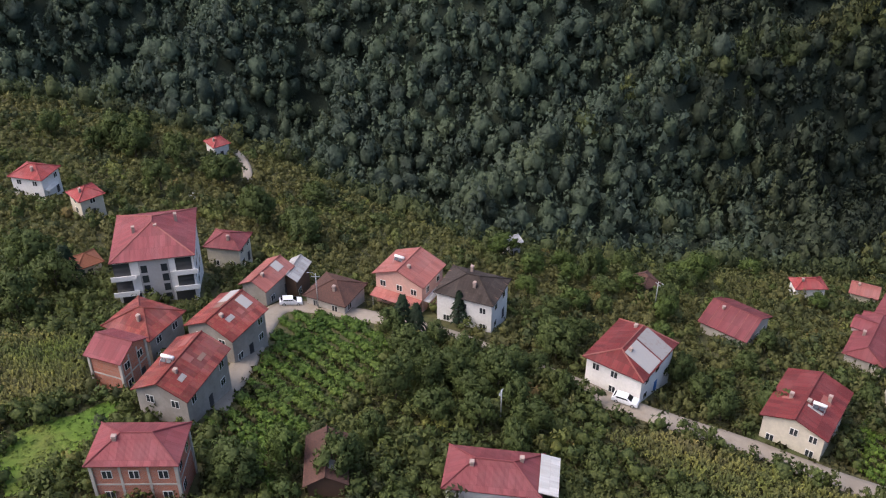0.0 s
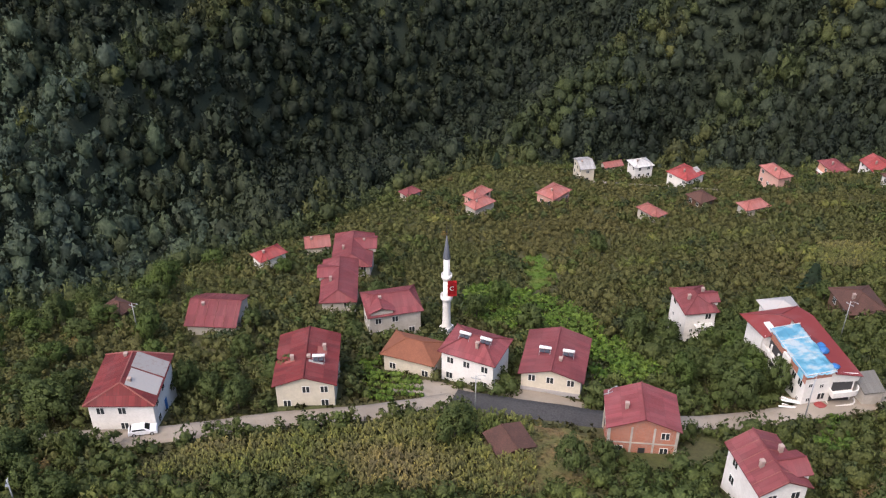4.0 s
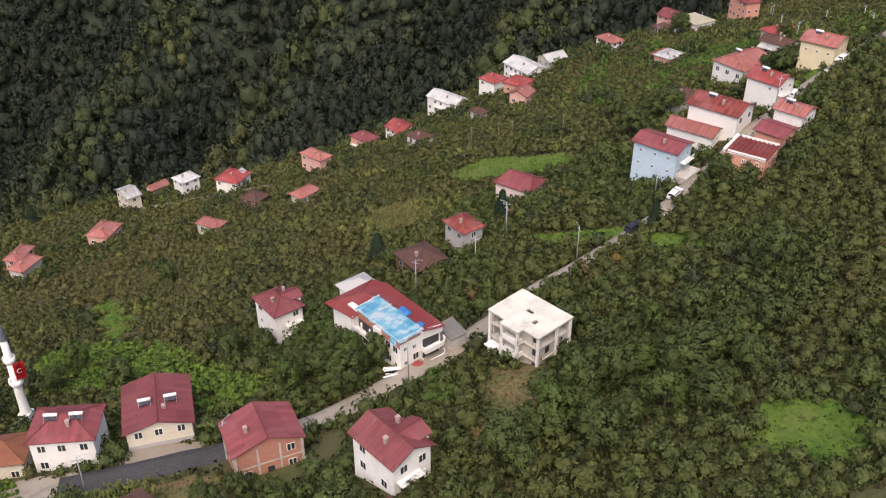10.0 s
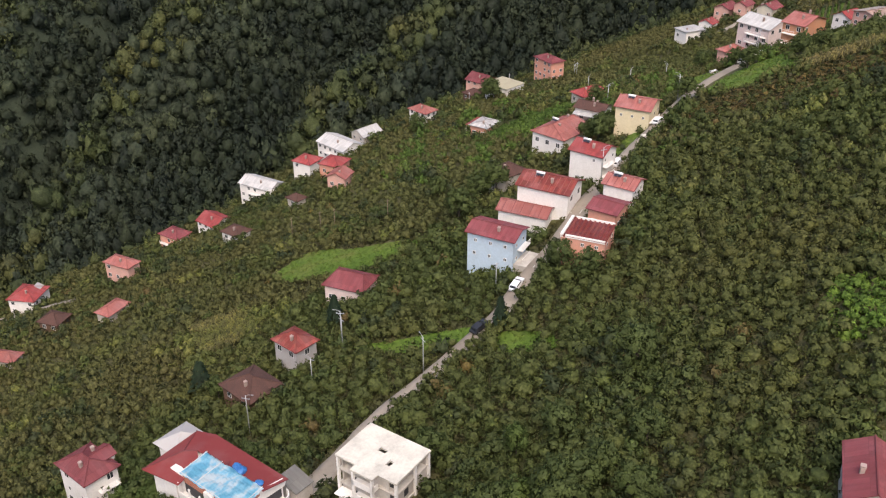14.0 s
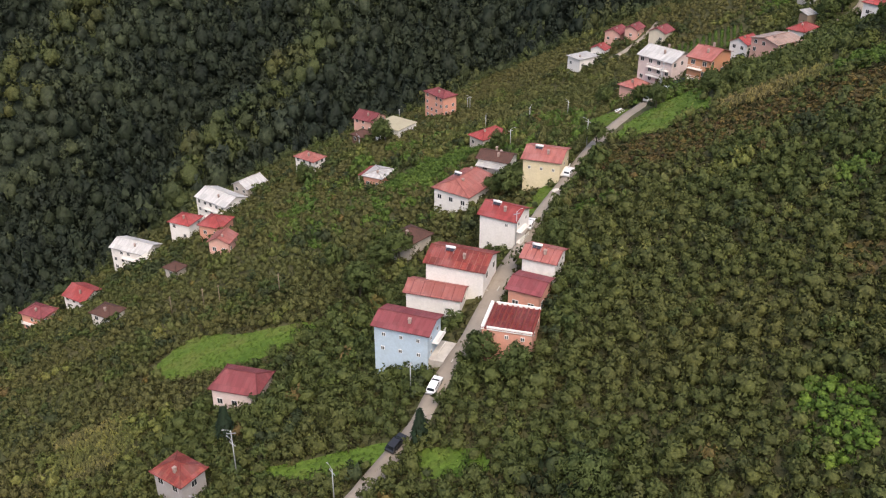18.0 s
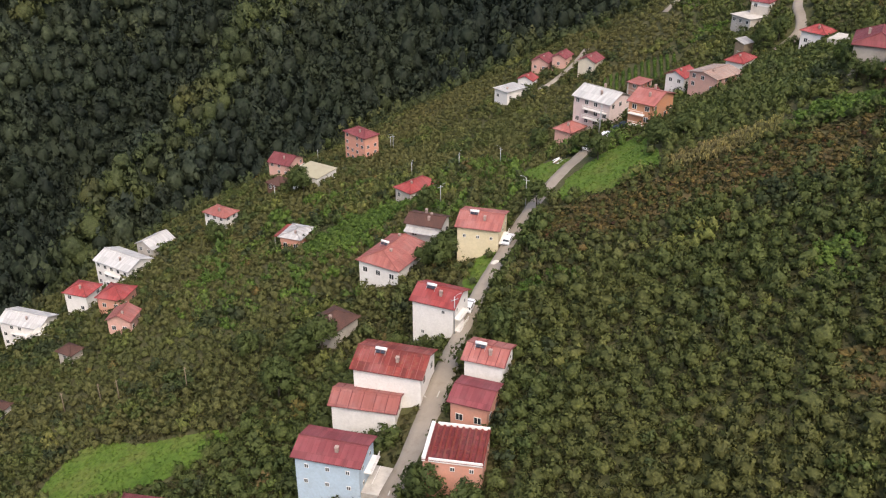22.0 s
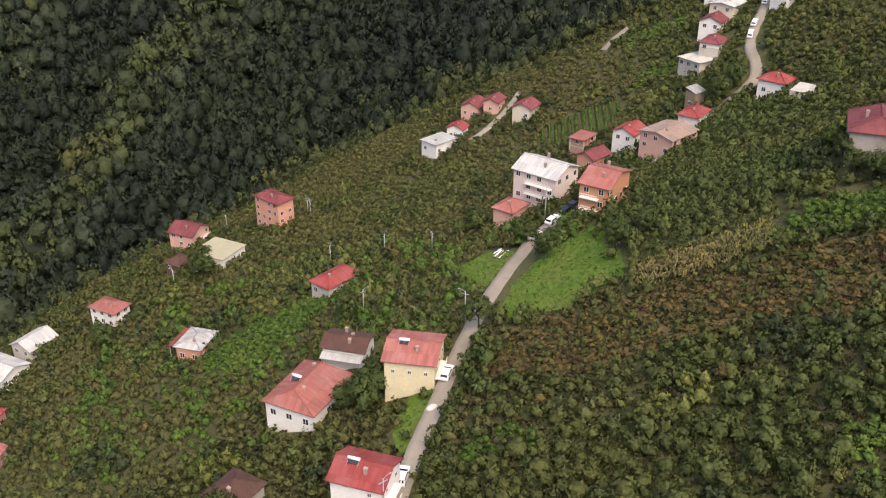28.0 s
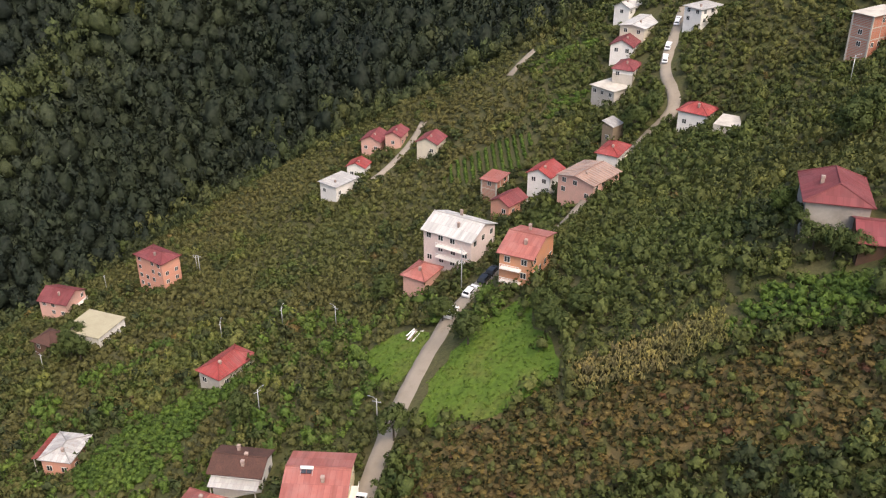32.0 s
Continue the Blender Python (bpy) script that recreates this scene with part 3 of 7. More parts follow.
def chimney_mesh():
    bm = bmesh.new()
    add_box(bm, -0.25, -0.25, -1.0, 0.25, 0.25, 0.5)
    add_box(bm, -0.31, -0.31, 0.5, 0.31, 0.31, 0.57)
    for x in (-0.21, 0.11):
        for y in (-0.21, 0.11):
            add_box(bm, x, y, 0.57, x + 0.1, y + 0.1, 0.72)
    add_box(bm, -0.3, -0.3, 0.72, 0.3, 0.3, 0.78)
    return obj("chimney", bm, CHIMNEY)


CHIM = chimney_mesh()


def heater_meshes():
    bm = bmesh.new()
    tube(bm, (-1.0, 0.2, 0.78), (1.0, 0.2, 0.78), 0.28, 0.28, 10)
    tank = obj("heater_tank", bm, TANKWHITE, True)
    bm = bmesh.new()
    for x in (-1.0, 0.06):
        vs = [(x * 0.8, -0.5, 0.25), (x * 0.8 + 0.72, -0.5, 0.25), (x * 0.8 + 0.72, 0.0, 0.5), (x * 0.8, 0.0, 0.5)]
        lo = [bm.verts.new(p) for p in vs]
        hi = [bm.verts.new((p[0], p[1], p[2] + 0.08)) for p in vs]
        bm.faces.new(hi)
        bm.faces.new(lo[::-1])
        for i in range(4):
            bm.faces.new((lo[i], lo[(i + 1) % 4], hi[(i + 1) % 4], hi[i]))
    panel = obj("heater_panel", bm, PANEL)
    bm = bmesh.new()
    for x in (-0.9, 0.9):
        tube(bm, (x, 0.2, -0.3), (x, 0.2, 0.6), 0.03, 0.03, 5)
        tube(bm, (x, -0.7, -0.3), (x, -0.7, 0.15), 0.03, 0.03, 5)
        tube(bm, (x, -0.7, 0.1), (x, 0.2, 0.6), 0.03, 0.03, 5)
    return tank, panel, obj("heater_stand", bm, STEEL)


HEATER = heater_meshes()
FOOTPRINTS = []


def house(x, y, ze, rot, w, d, h, wall, roof, label, kind="hip", rise=0.0, storeys=2, inset=0.55, name="house", category="house", chim=1, heater=0,
          balcony="", win="nn", sides="wsen", bands=True, gable=None, door=True, lean=None, patch=None, shop=False, seams=None, cap=None, hturn=-90, dormer=None, base=None):
    """A house: its eaves at height ze over a w by d plan centred on x, y; walls of h metres and a footing in the slope."""
    ob = thing(name, pose(x, y, ze - h, 0, 0, rot), label, category)
    FOOTPRINTS.append((x, y, rot, w, d))
    a, b = w / 2 - inset, d / 2 - inset
    rise = rise or 0.2 * min(w, d) + 0.4
    low = -6.0
    bm = box(-a, -b, low, a, b, h)
    if kind.startswith("gable"):
        for s in (-1, 1):
            k = (1 - inset / (d / 2 if kind == "gable_x" else w / 2)) * rise
            if kind == "gable_x":
                vs = [(s * a, -b, h), (s * a, b, h), (s * a, 0, h + k)]
            else:
                vs = [(-a, s * b, h), (a, s * b, h), (0, s * b, h + k)]
            back = [(p[0] * (0.97 if kind == "gable_x" else 1), p[1] * (0.97 if kind == "gable_y" else 1), p[2]) for p in vs]
            f0, f1 = [bm.verts.new(p) for p in vs], [bm.verts.new(p) for p in back]
            bm.faces.new(f0), bm.faces.new(f1[::-1])
            for i in range(3):
                bm.faces.new((f0[i], f0[(i + 1) % 3], f1[(i + 1) % 3], f1[i]))
        bmesh.ops.recalc_face_normals(bm, faces=bm.faces)
    part("wall", obj("wall", bm, wall), ob)
    rf = part("roof", roof_mesh("roof", w, d, rise, kind, roof), ob, pose(0, 0, h + (0.18 if kind == "flat" else 0.02)))
    ridge = ridge_mesh(w, d, rise, kind, 0, cap or roof)
    if ridge:
        part("ridge_cap", ridge, rf)
    if seams:
        gap, sm = seams
        bm = bmesh.new()
        if kind == "gable_y":
            for yy in np.arange(-d / 2 + 0.1, d / 2, gap):
                for sx in (-1, 1):
                    tube(bm, (sx * w / 2, yy, 0.03), (0, yy, rise + 0.03), 0.06, 0.06, 4)
        elif kind == "flat":
            for yy in np.arange(-d / 2 + 0.3, d / 2, gap):
                tube(bm, (-w / 2, yy, 0.06), (w / 2, yy, 0.06), 0.25, 0.25, 4)
            for xx in np.linspace(-w / 2, w / 2, 4):
                tube(bm, (xx, -d / 2, 0.03), (xx, d / 2, 0.03), 0.1, 0.1, 4)
        else:
            for xx in np.arange(-w / 2 + 0.1, w / 2, gap):
                for sy in (-1, 1):
                    k = 1.0 if kind == "gable_x" else max(0.05, min(1.0, (w / 2 - abs(xx)) / (d / 2)))
                    tube(bm, (xx, sy * d / 2, 0.03), (xx, sy * d / 2 * (1 - k), rise * k + 0.03), 0.06, 0.06, 4)
        tagged(part("roof_seams", obj("roof_seams", bm, sm), rf), kind="stuff")
    storeys = max(1, min(storeys, int(h / 2.35)))
    fl = h / storeys
    if base:
        part("base_storey", obj("base_storey", box(-a - 0.05, -b - 0.05, low, a + 0.05, b + 0.05, base[0]), base[1]), ob)
    if storeys > 1 and (wall is BRICK or name == "apartment_building"):
        for k in range(1, storeys):
            bm = bmesh.new()
            add_box(bm, -a - 0.06, -b - 0.06, k * fl - 0.12, a + 0.06, b + 0.06, k * fl + 0.1)
            part("floor_band", obj("floor_band", bm, wall if wall is not BRICK else CONCRETE), ob)
    if wall is BRICK:
        for sx in (-1, 1):
            for sy in (-1, 1):
                part("frame_post", obj("frame_post", box(sx * a / 3 - 0.15, sy * b - 0.06, low, sx * a / 3 + 0.15, sy * b + 0.06, h), CONCRETE), ob)
                part("corner_post", obj("corner_post", box(sx * a - 0.2, sy * b - 0.2, low, sx * a + 0.2, sy * b + 0.2, h), CONCRETE), ob)
    rng = random.Random(int(abs(x) * 13 + abs(y) * 7))
    for side in sides:
        span, ang, off = {"s": (2 * a, 0, b), "n": (2 * a, 180, b), "w": (2 * b, -90, a), "e": (2 * b, 90, a)}[side]
        turn = pose(0, 0, 0, 0, 0, ang)
        n = max(1, int(span / 2.9))
        has_balcony = side in balcony
        for k in range(storeys):
            for i in range(n):
                xw = (i + 0.5) * span / n - span / 2 + rng.uniform(-0.15, 0.15)
                if rng.random() < 0.22:
                    continue
                style = win[min(k, len(win) - 1)]
                if style == "-":
                    continue
                m = turn @ pose(xw, -off, k * fl + (0.95 if fl > 2.2 else 0.7))
                if k == 0 and door and side == "s" and i == n // 2:
                    part("door", DOORB if shop else DOOR, ob, turn @ pose(xw, -off - 0.02, 0.02))
                    continue
                fr, pn, quarter = WIN[style]
                wo = part("window", fr, ob, m)
                part("pane", pn, wo, pose(-quarter + 0.015, 0, 0))
                part("pane", pn, wo, pose(quarter - 0.015, 0, 0))
            if has_balcony and k > 0:
                ln = span * 0.62
                bx = rng.choice((-1, 1)) * span * 0.12
                bal = part("balcony", obj("balcony", box(bx - ln / 2, -off - 1.25, k * fl - 0.14, bx + ln / 2, -off + 0.05, k * fl + 0.02), CONCRETE if wall is BRICK else WHITE), ob, turn)
                bm = bmesh.new()
                for xx in np.arange(bx - ln / 2 + 0.05, bx + ln / 2, 0.55):
                    add_box(bm, xx - 0.025, -off - 1.22, k * fl + 0.02, xx + 0.025, -off - 1.17, k * fl + 0.95)
                add_box(bm, bx - ln / 2, -off - 1.24, k * fl + 0.92, bx + ln / 2, -off - 1.16, k * fl + 1.0)
                add_box(bm, bx - ln / 2, -off - 1.22, k * fl + 0.5, bx + ln / 2, -off - 1.18, k * fl + 0.55)
                part("railing", obj("railing", bm, FRAME), bal)
    if dormer:
        dx, dy, dw, dd, dr, way = dormer
        dz = rise * 0.45
        do = part("dormer_roof", roof_mesh("dormer_roof", dw, dd, dr, way, roof), rf, pose(dx, dy, dz))
        cap_me = ridge_mesh(dw, dd, dr, way, 0, cap or roof)
        part("dormer_wall", obj("dormer_wall", box(-dw / 2 + 0.35, -dd / 2 + 0.35, -dz - 0.2, dw / 2 - 0.35, dd / 2 - 0.35, -0.1), wall), do)
        part("dormer_ridge", cap_me, do)
    top = {"shed": rise * 0.5, "flat": 0.0}.get(kind, rise * 0.72)
    for i in range(chim):
        part("chimney", CHIM, rf, pose((-0.22, 0.27, 0.04)[i] * w, 0.1 * d * (1 if i % 2 else -1), top))
    for i in range(heater):
        he = part("solar_heater", HEATER[0], rf, pose((0.2 - 0.42 * i) * w if not hturn else -0.08 * w, -0.14 * d if not hturn else (0.16 - 0.36 * i) * d, top + 0.05, 0, 0, hturn), "white solar water heater tank")
        part("heater_panel", HEATER[1], he)
        part("heater_stand", HEATER[2], he)
    if name == "apartment_building" and storeys == 3:
        part("front_panel", obj("front_panel", box(-2.6, -b - 0.1, 0.3, 2.6, -b + 0.02, h - 0.3), GREY), ob)
        for sx in (-1, 1):
            x0, x1 = sorted((sx * 3.0, sx * (a - 0.5)))
            # dark plate stands for the shade inside the open ground storey
            part("garage_opening", obj("garage_opening", box(x0, -b - 0.06, 0.1, x1, -b + 0.03, fl - 0.5), DARKMETAL_SHADE), ob)
        for sx in (-1.75, 1.75):
            for k in range(4):
                part("stair_window", obj("stair_window", box(sx - 0.55, -b - 0.14, 0.8 + k * 2.1, sx + 0.55, -b - 0.06, 2.3 + k * 2.1), GLASS), ob)
        for sx in (-1, 1):
            for k in (1, 2):
                x0, x1 = sorted((sx * 3.2, sx * (a + 0.6)))
                bal = part("balcony", obj("balcony", box(x0, -b - 1.3, k * fl - 0.15, x1, -b + 0.02, k * fl), WHITE), ob)
                # dark glass door panel, doubling as the shade of the balcony's recess
                part("balcony_door", obj("balcony_door", box(x0 + 0.5, -b - 0.05, k * fl + 0.05, x1 - 0.9, -b + 0.03, (k + 1) * fl - 0.55), GLASS), ob)
                part("parapet", obj("parapet", box(x0, -b - 1.32, k * fl, x1, -b - 1.18, k * fl + 0.85), WHITE), bal)
    if lean:
        side, depth, lh, lroof = lean
        sw, ang, off = {"s": (2 * a, 0, b), "n": (2 * a, 180, b), "w": (2 * b, -90, a), "e": (2 * b, 90, a)}[side]
        t2 = pose(0, 0, 0, 0, 0, ang)
        lr = part("porch_roof", roof_mesh("porch_roof", sw, depth, 0.5, "shed", lroof), ob, t2 @ pose(0, -off - depth / 2, lh))
        for s in (-1, 1):
            part("porch_post", obj("porch_post", box(s * sw * 0.45 - 0.08, -off - depth + 0.2, low, s * sw * 0.45 + 0.08, -off - depth + 0.36, lh - 0.1), CONCRETE), ob, t2)
    if patch:
        # sheets of another colour laid over a stretch of the roof's south slope
        for (px, py, pw, ph, pm) in patch:
            slope = math.atan2(rise, (d if kind != "gable_y" else w) / 2)
            me = obj("roof_sheet", box(-pw / 2, -ph / 2, 0.02, pw / 2, ph / 2, 0.07), pm)
            if kind == "gable_y":
                z0 = rise * (1 - abs(px) / (w / 2))
                part("roof_sheet", me, rf, pose(px, py, z0, 0, math.degrees(slope) * (1 if px > 0 else -1), 0))
            else:
                z0 = rise * (1 - abs(py) / (d / 2))
                part("roof_sheet", me, rf, pose(px, py, z0, math.degrees(slope) * (1 if py < 0 else -1), 0, 0))
    return ob


# ---- houses ----
house(-151.8, -31.9, -11.7, 86.6, 14.8, 16.8, 10.0, WHITE, ROSE, 'white apartment block with balconies and a rose hip roof', storeys=3, win='www', chim=3, cap=SALMON, sides='wen', name='apartment_building', category='building')
house(-165.9, -19.1, -23.5, 154.5, 7.1, 8.1, 5.5, CREAM, ROSE, 'cream house with a rose metal hip roof', storeys=2)
house(-160.7, -46.2, -20.5, 113.3, 5.5, 5.5, 3.0, PALE, ORTILE, 'low hut with an orange clay tile roof among shrubs', storeys=1, chim=0, name='hut', category='hut')
house(-213.6, -61.7, -26.4, 151.3, 7.9, 9.3, 6.0, WHITE, RED, 'white house with a red roof far up the slope', storeys=2, balcony='s')
house(-198.9, -49.2, -26.1, 118.4, 6.5, 6.8, 5.0, CREAM, RED, 'cream house with a red hip roof on the slope', storeys=2)
house(-257.3, -18.6, -45.2, 114.7, 5.7, 6.5, 4.0, WHITE, RED, 'small white house with a red roof above the ravine', storeys=1)
house(-124.7, -33.6, -10.7, 140.2, 8.9, 9.7, 6.0, STONE, RUST, 'block-walled house with a rusted red sheet roof', storeys=2)
house(-115.0, -37.1, -8.1, 144.7, 7.0, 6.6, 6.5, BRICK, ROSE, 'unfinished salmon brick house with a rose metal roof', 'gable_y', storeys=2, chim=0)
house(-106.0, -27.7, -7.1, 147.5, 12.3, 9.0, 6.0, STONE, RUST, 'long concrete house with a patched rusted sheet roof', 'gable_x', storeys=2, patch=[(-3,-2,1.4,0.8,GREYTIN),(2,-2.2,1.6,0.7,TANTIN),(4,1.5,2.4,1.4,SALMON),(0.5,-0.9,1.2,1.5,SALMON)], heater=1)
house(-123.0, -20.9, -11.7, 139.2, 9.8, 9.7, 6.0, STONE, RUST, 'concrete house with rusted and white roof sheets', 'gable_x', storeys=2, patch=[(-1.4,-2,1.6,0.9,GREYTIN),(3,-1.5,1.8,2.4,TIN),(3.2,1.6,3.6,2.2,TIN),(0.4,1.4,1.6,1.6,TANTIN),(1.0,-2.2,0.9,1.2,SALMON)])
house(-145.1, -12.9, -19.6, 139.8, 9.6, 6.2, 4.5, STONE, SALMON, 'old house with a faded red sheet roof', 'gable_x', storeys=1, patch=[(2,-1,2,2,TIN)])
house(-147.4, -7.6, -20.9, 149.8, 7.2, 4.3, 5.0, DARKWOOD, GREYTIN, 'timber barn with a grey tin roof beside the road', 'gable_x', storeys=1, chim=0, name='barn', category='barn')
house(-140.1, -0.9, -21.6, 140.3, 8.5, 9.1, 3.0, PALE, OLDTILE, 'old low house with a brown tile roof', storeys=1)
house(-140.2, 13.3, -19.5, 137.2, 9.2, 11.0, 7.0, PINK, SALMON, 'pink house with a faded red roof and glazed porch', 'gable_x', storeys=2, heater=1, lean=('w',2.4,3.4,SALMON), balcony='s')
house(-130.8, 23.0, -18.7, 141.9, 9.5, 11.7, 7.0, WHITE, DARKROOF, 'white house with a charcoal hip roof', storeys=3, chim=2, seams=(2.4, TANTIN))
house(-174.1, 45.8, -39.5, 113.2, 4.0, 4.0, 4.0, PALE, TIN, 'small shed with a white tin roof by the woods', 'gable_x', storeys=1, chim=0, name='shed', category='shed')
house(-86.4, -32.6, -1.9, 75.6, 11.3, 7.5, 7.0, BRICK, ROSE, 'unfinished brick house with a rose metal roof', storeys=2, chim=1, bands=True)
house(-83.7, -10.5, -7.7, 79.5, 5.7, 9.0, 3.0, DARKWOOD, OLDTILE, 'ruined hut with a sagging brown tile roof', 'gable_y', storeys=1, chim=0, name='hut', category='hut', patch=[(1,-2,1.4,1.6,TIN)])
house(-77.0, 9.8, -8.4, 66.8, 12.6, 7.7, 3.5, WHITE, ROSE, 'house with a rose metal roof and white tin extension among shrubs', storeys=2, lean=('e',2.5,3.6,TIN), chim=2)
house(-102.9, 41.2, -15.6, 127.9, 12.2, 10.8, 6.0, WHITE, DEEPRED, 'white house with a deep red roof half covered by white sheets', 'half_hip', storeys=2, shop=True, balcony='e', patch=[(-1.9,-2.9,3.9,5.0,TIN),(2.2,-2.9,3.6,5.2,GREYTIN)], chim=2, cap=SALMON)
house(-86.2, 62.9, -17.5, 39.5, 10.2, 13.2, 5.5, CREAM, DEEPRED, 'cream house with a dark red patched roof', 'gable_y', rise=1.7, storeys=2, chim=3, heater=1, hturn=0, patch=[(-2.6,-1.5,1.8,0.6,SALMON),(2.4,1.0,1.6,1.8,SALMON),(1.6,-2.2,2.4,0.5,TIN)])
house(-133.7, 124.7, -46.6, 38.2, 10.1, 15.3, 5.0, PALE, ROSE, 'house with a rose metal roof and a side wing', 'half_hip', rise=2.2, storeys=2, chim=2, dormer=(3.0, 2.0, 6.0, 6.0, 1.2, 'gable_x'))
house(-113.2, 98.6, -32.9, 40.4, 7.8, 16.0, 5.0, PALE, ROSE, 'house with a rose metal hip roof and a side gable', 'half_hip', rise=1.9, storeys=2, dormer=(-2.4, 2.5, 4.6, 5.0, 1.0, 'gable_x'))
house(-156.8, 134.9, -58.1, 47.5, 7.1, 6.4, 4.0, CREAM, SALMON, 'small house with a faded pink roof', 'gable_x', storeys=1)
house(-154.9, 115.8, -51.3, 76.7, 8.1, 5.3, 4.0, WHITE, RED, 'small white house with a red roof at the slope edge', storeys=1, balcony='s')
house(-94.5, 93.5, -27.2, 51.1, 10.9, 8.9, 6.0, PALE, ROSE, 'grey block house with a rose metal roof and hipped wing', 'half_hip', rise=2.0, storeys=2, dormer=(-2.6, -1.9, 5.0, 5.0, 1.0, 'gable_y'))
house(-124.3, 75.0, -31.7, 33.1, 10.4, 11.2, 3.5, PALE, ROSE, 'low barn with a seamed rose sheet roof', 'gable_x', storeys=1, chim=1, seams=(1.9, SALMON), name='barn', category='barn')
house(-78.4, 80.7, -22.8, 106.3, 7.1, 10.1, 4.0, CREAM, ORTILE, 'prayer hall porch with an orange clay tile hip roof', storeys=1, chim=0, name='mosque_annex', category='building')
house(-68.0, 84.2, -19.3, 102.5, 8.2, 10.4, 6.5, WHITE, ROSE, 'white village mosque with a rose metal roof', storeys=3, sides='wn', win='nnn', name='mosque', category='mosque', chim=1, heater=2)
house(-56.7, 91.6, -20.8, 113.5, 12.1, 10.9, 5.0, CREAM, ROSE, 'cream house with a rose metal gable roof beside the asphalt road', 'gable_x', rise=1.6, storeys=2, heater=2, chim=1, sides='wn', win='-n', base=(2.1, GREY))
house(-36.7, 82.6, -15.6, 31.6, 10.9, 8.3, 6.0, BRICK, ROSE, 'unfinished brick house with a rose metal gable roof', 'gable_y', storeys=2, chim=1)
house(-16.3, 75.7, -8.4, 48.5, 7.4, 9.7, 6.0, WHITE, ROSE, 'white house with a seamed rose metal roof and side gable', 'gable_y', rise=1.8, storeys=2, balcony='s', chim=2, seams=(1.9, SALMON), dormer=(2.2, -1.2, 4.2, 4.4, 1.0, 'gable_x'))
house(-14.2, 61.5, -6.8, 55.2, 4.3, 4.0, 5.0, WHITE, ROSE, 'house with a rose roof below the slope', storeys=1)
house(-49.1, 132.6, -29.5, 45.0, 7.1, 9.2, 8.5, WHITE, ROSE, 'tall white house with a rose hip roof', storeys=3, chim=2, win='nsn', balcony='s', dormer=(2.4, -0.4, 4.0, 4.0, 0.9, 'gable_x'))


def facets(corners, faces, thick=0.08):
    """Sheets laid on the given corner points, with thickness."""
    bm = bmesh.new()
    vs = [bm.verts.new(p) for p in corners]
    for f in faces:
        bm.faces.new([vs[i] for i in f])
    bmesh.ops.recalc_face_normals(bm, faces=bm.faces)
    bmesh.ops.solidify(bm, geom=bm.faces[:], thickness=thick)
    return bm


def window_at(ob, style, m):
    fr, pn, quarter = WIN[style]
    wo = part("window", fr, ob, m)
    for sx in (-1, 1):
        part("pane", pn, wo, pose(sx * (quarter - 0.015), 0, 0))


def curved_front(x0, x1, y, z0, h, bulge):
    """A balcony front that rounds off at its outer end."""
    bm = bmesh.new()
    pts = [(x0, y + bulge), (x0, y)] + [(x1 - bulge + bulge * math.sin(k * math.pi / 12), y + bulge - bulge * math.cos(k * math.pi / 12)) for k in range(7)]
    lo, hi = [bm.verts.new((px, py, z0)) for px, py in pts], [bm.verts.new((px, py, z0 + h)) for px, py in pts]
    for k in range(len(pts) - 1):
        bm.faces.new((lo[k], lo[k + 1], hi[k + 1], hi[k]))
    bmesh.ops.recalc_face_normals(bm, faces=bm.faces)
    bmesh.ops.solidify(bm, geom=bm.faces[:], thickness=0.14)
    return bm


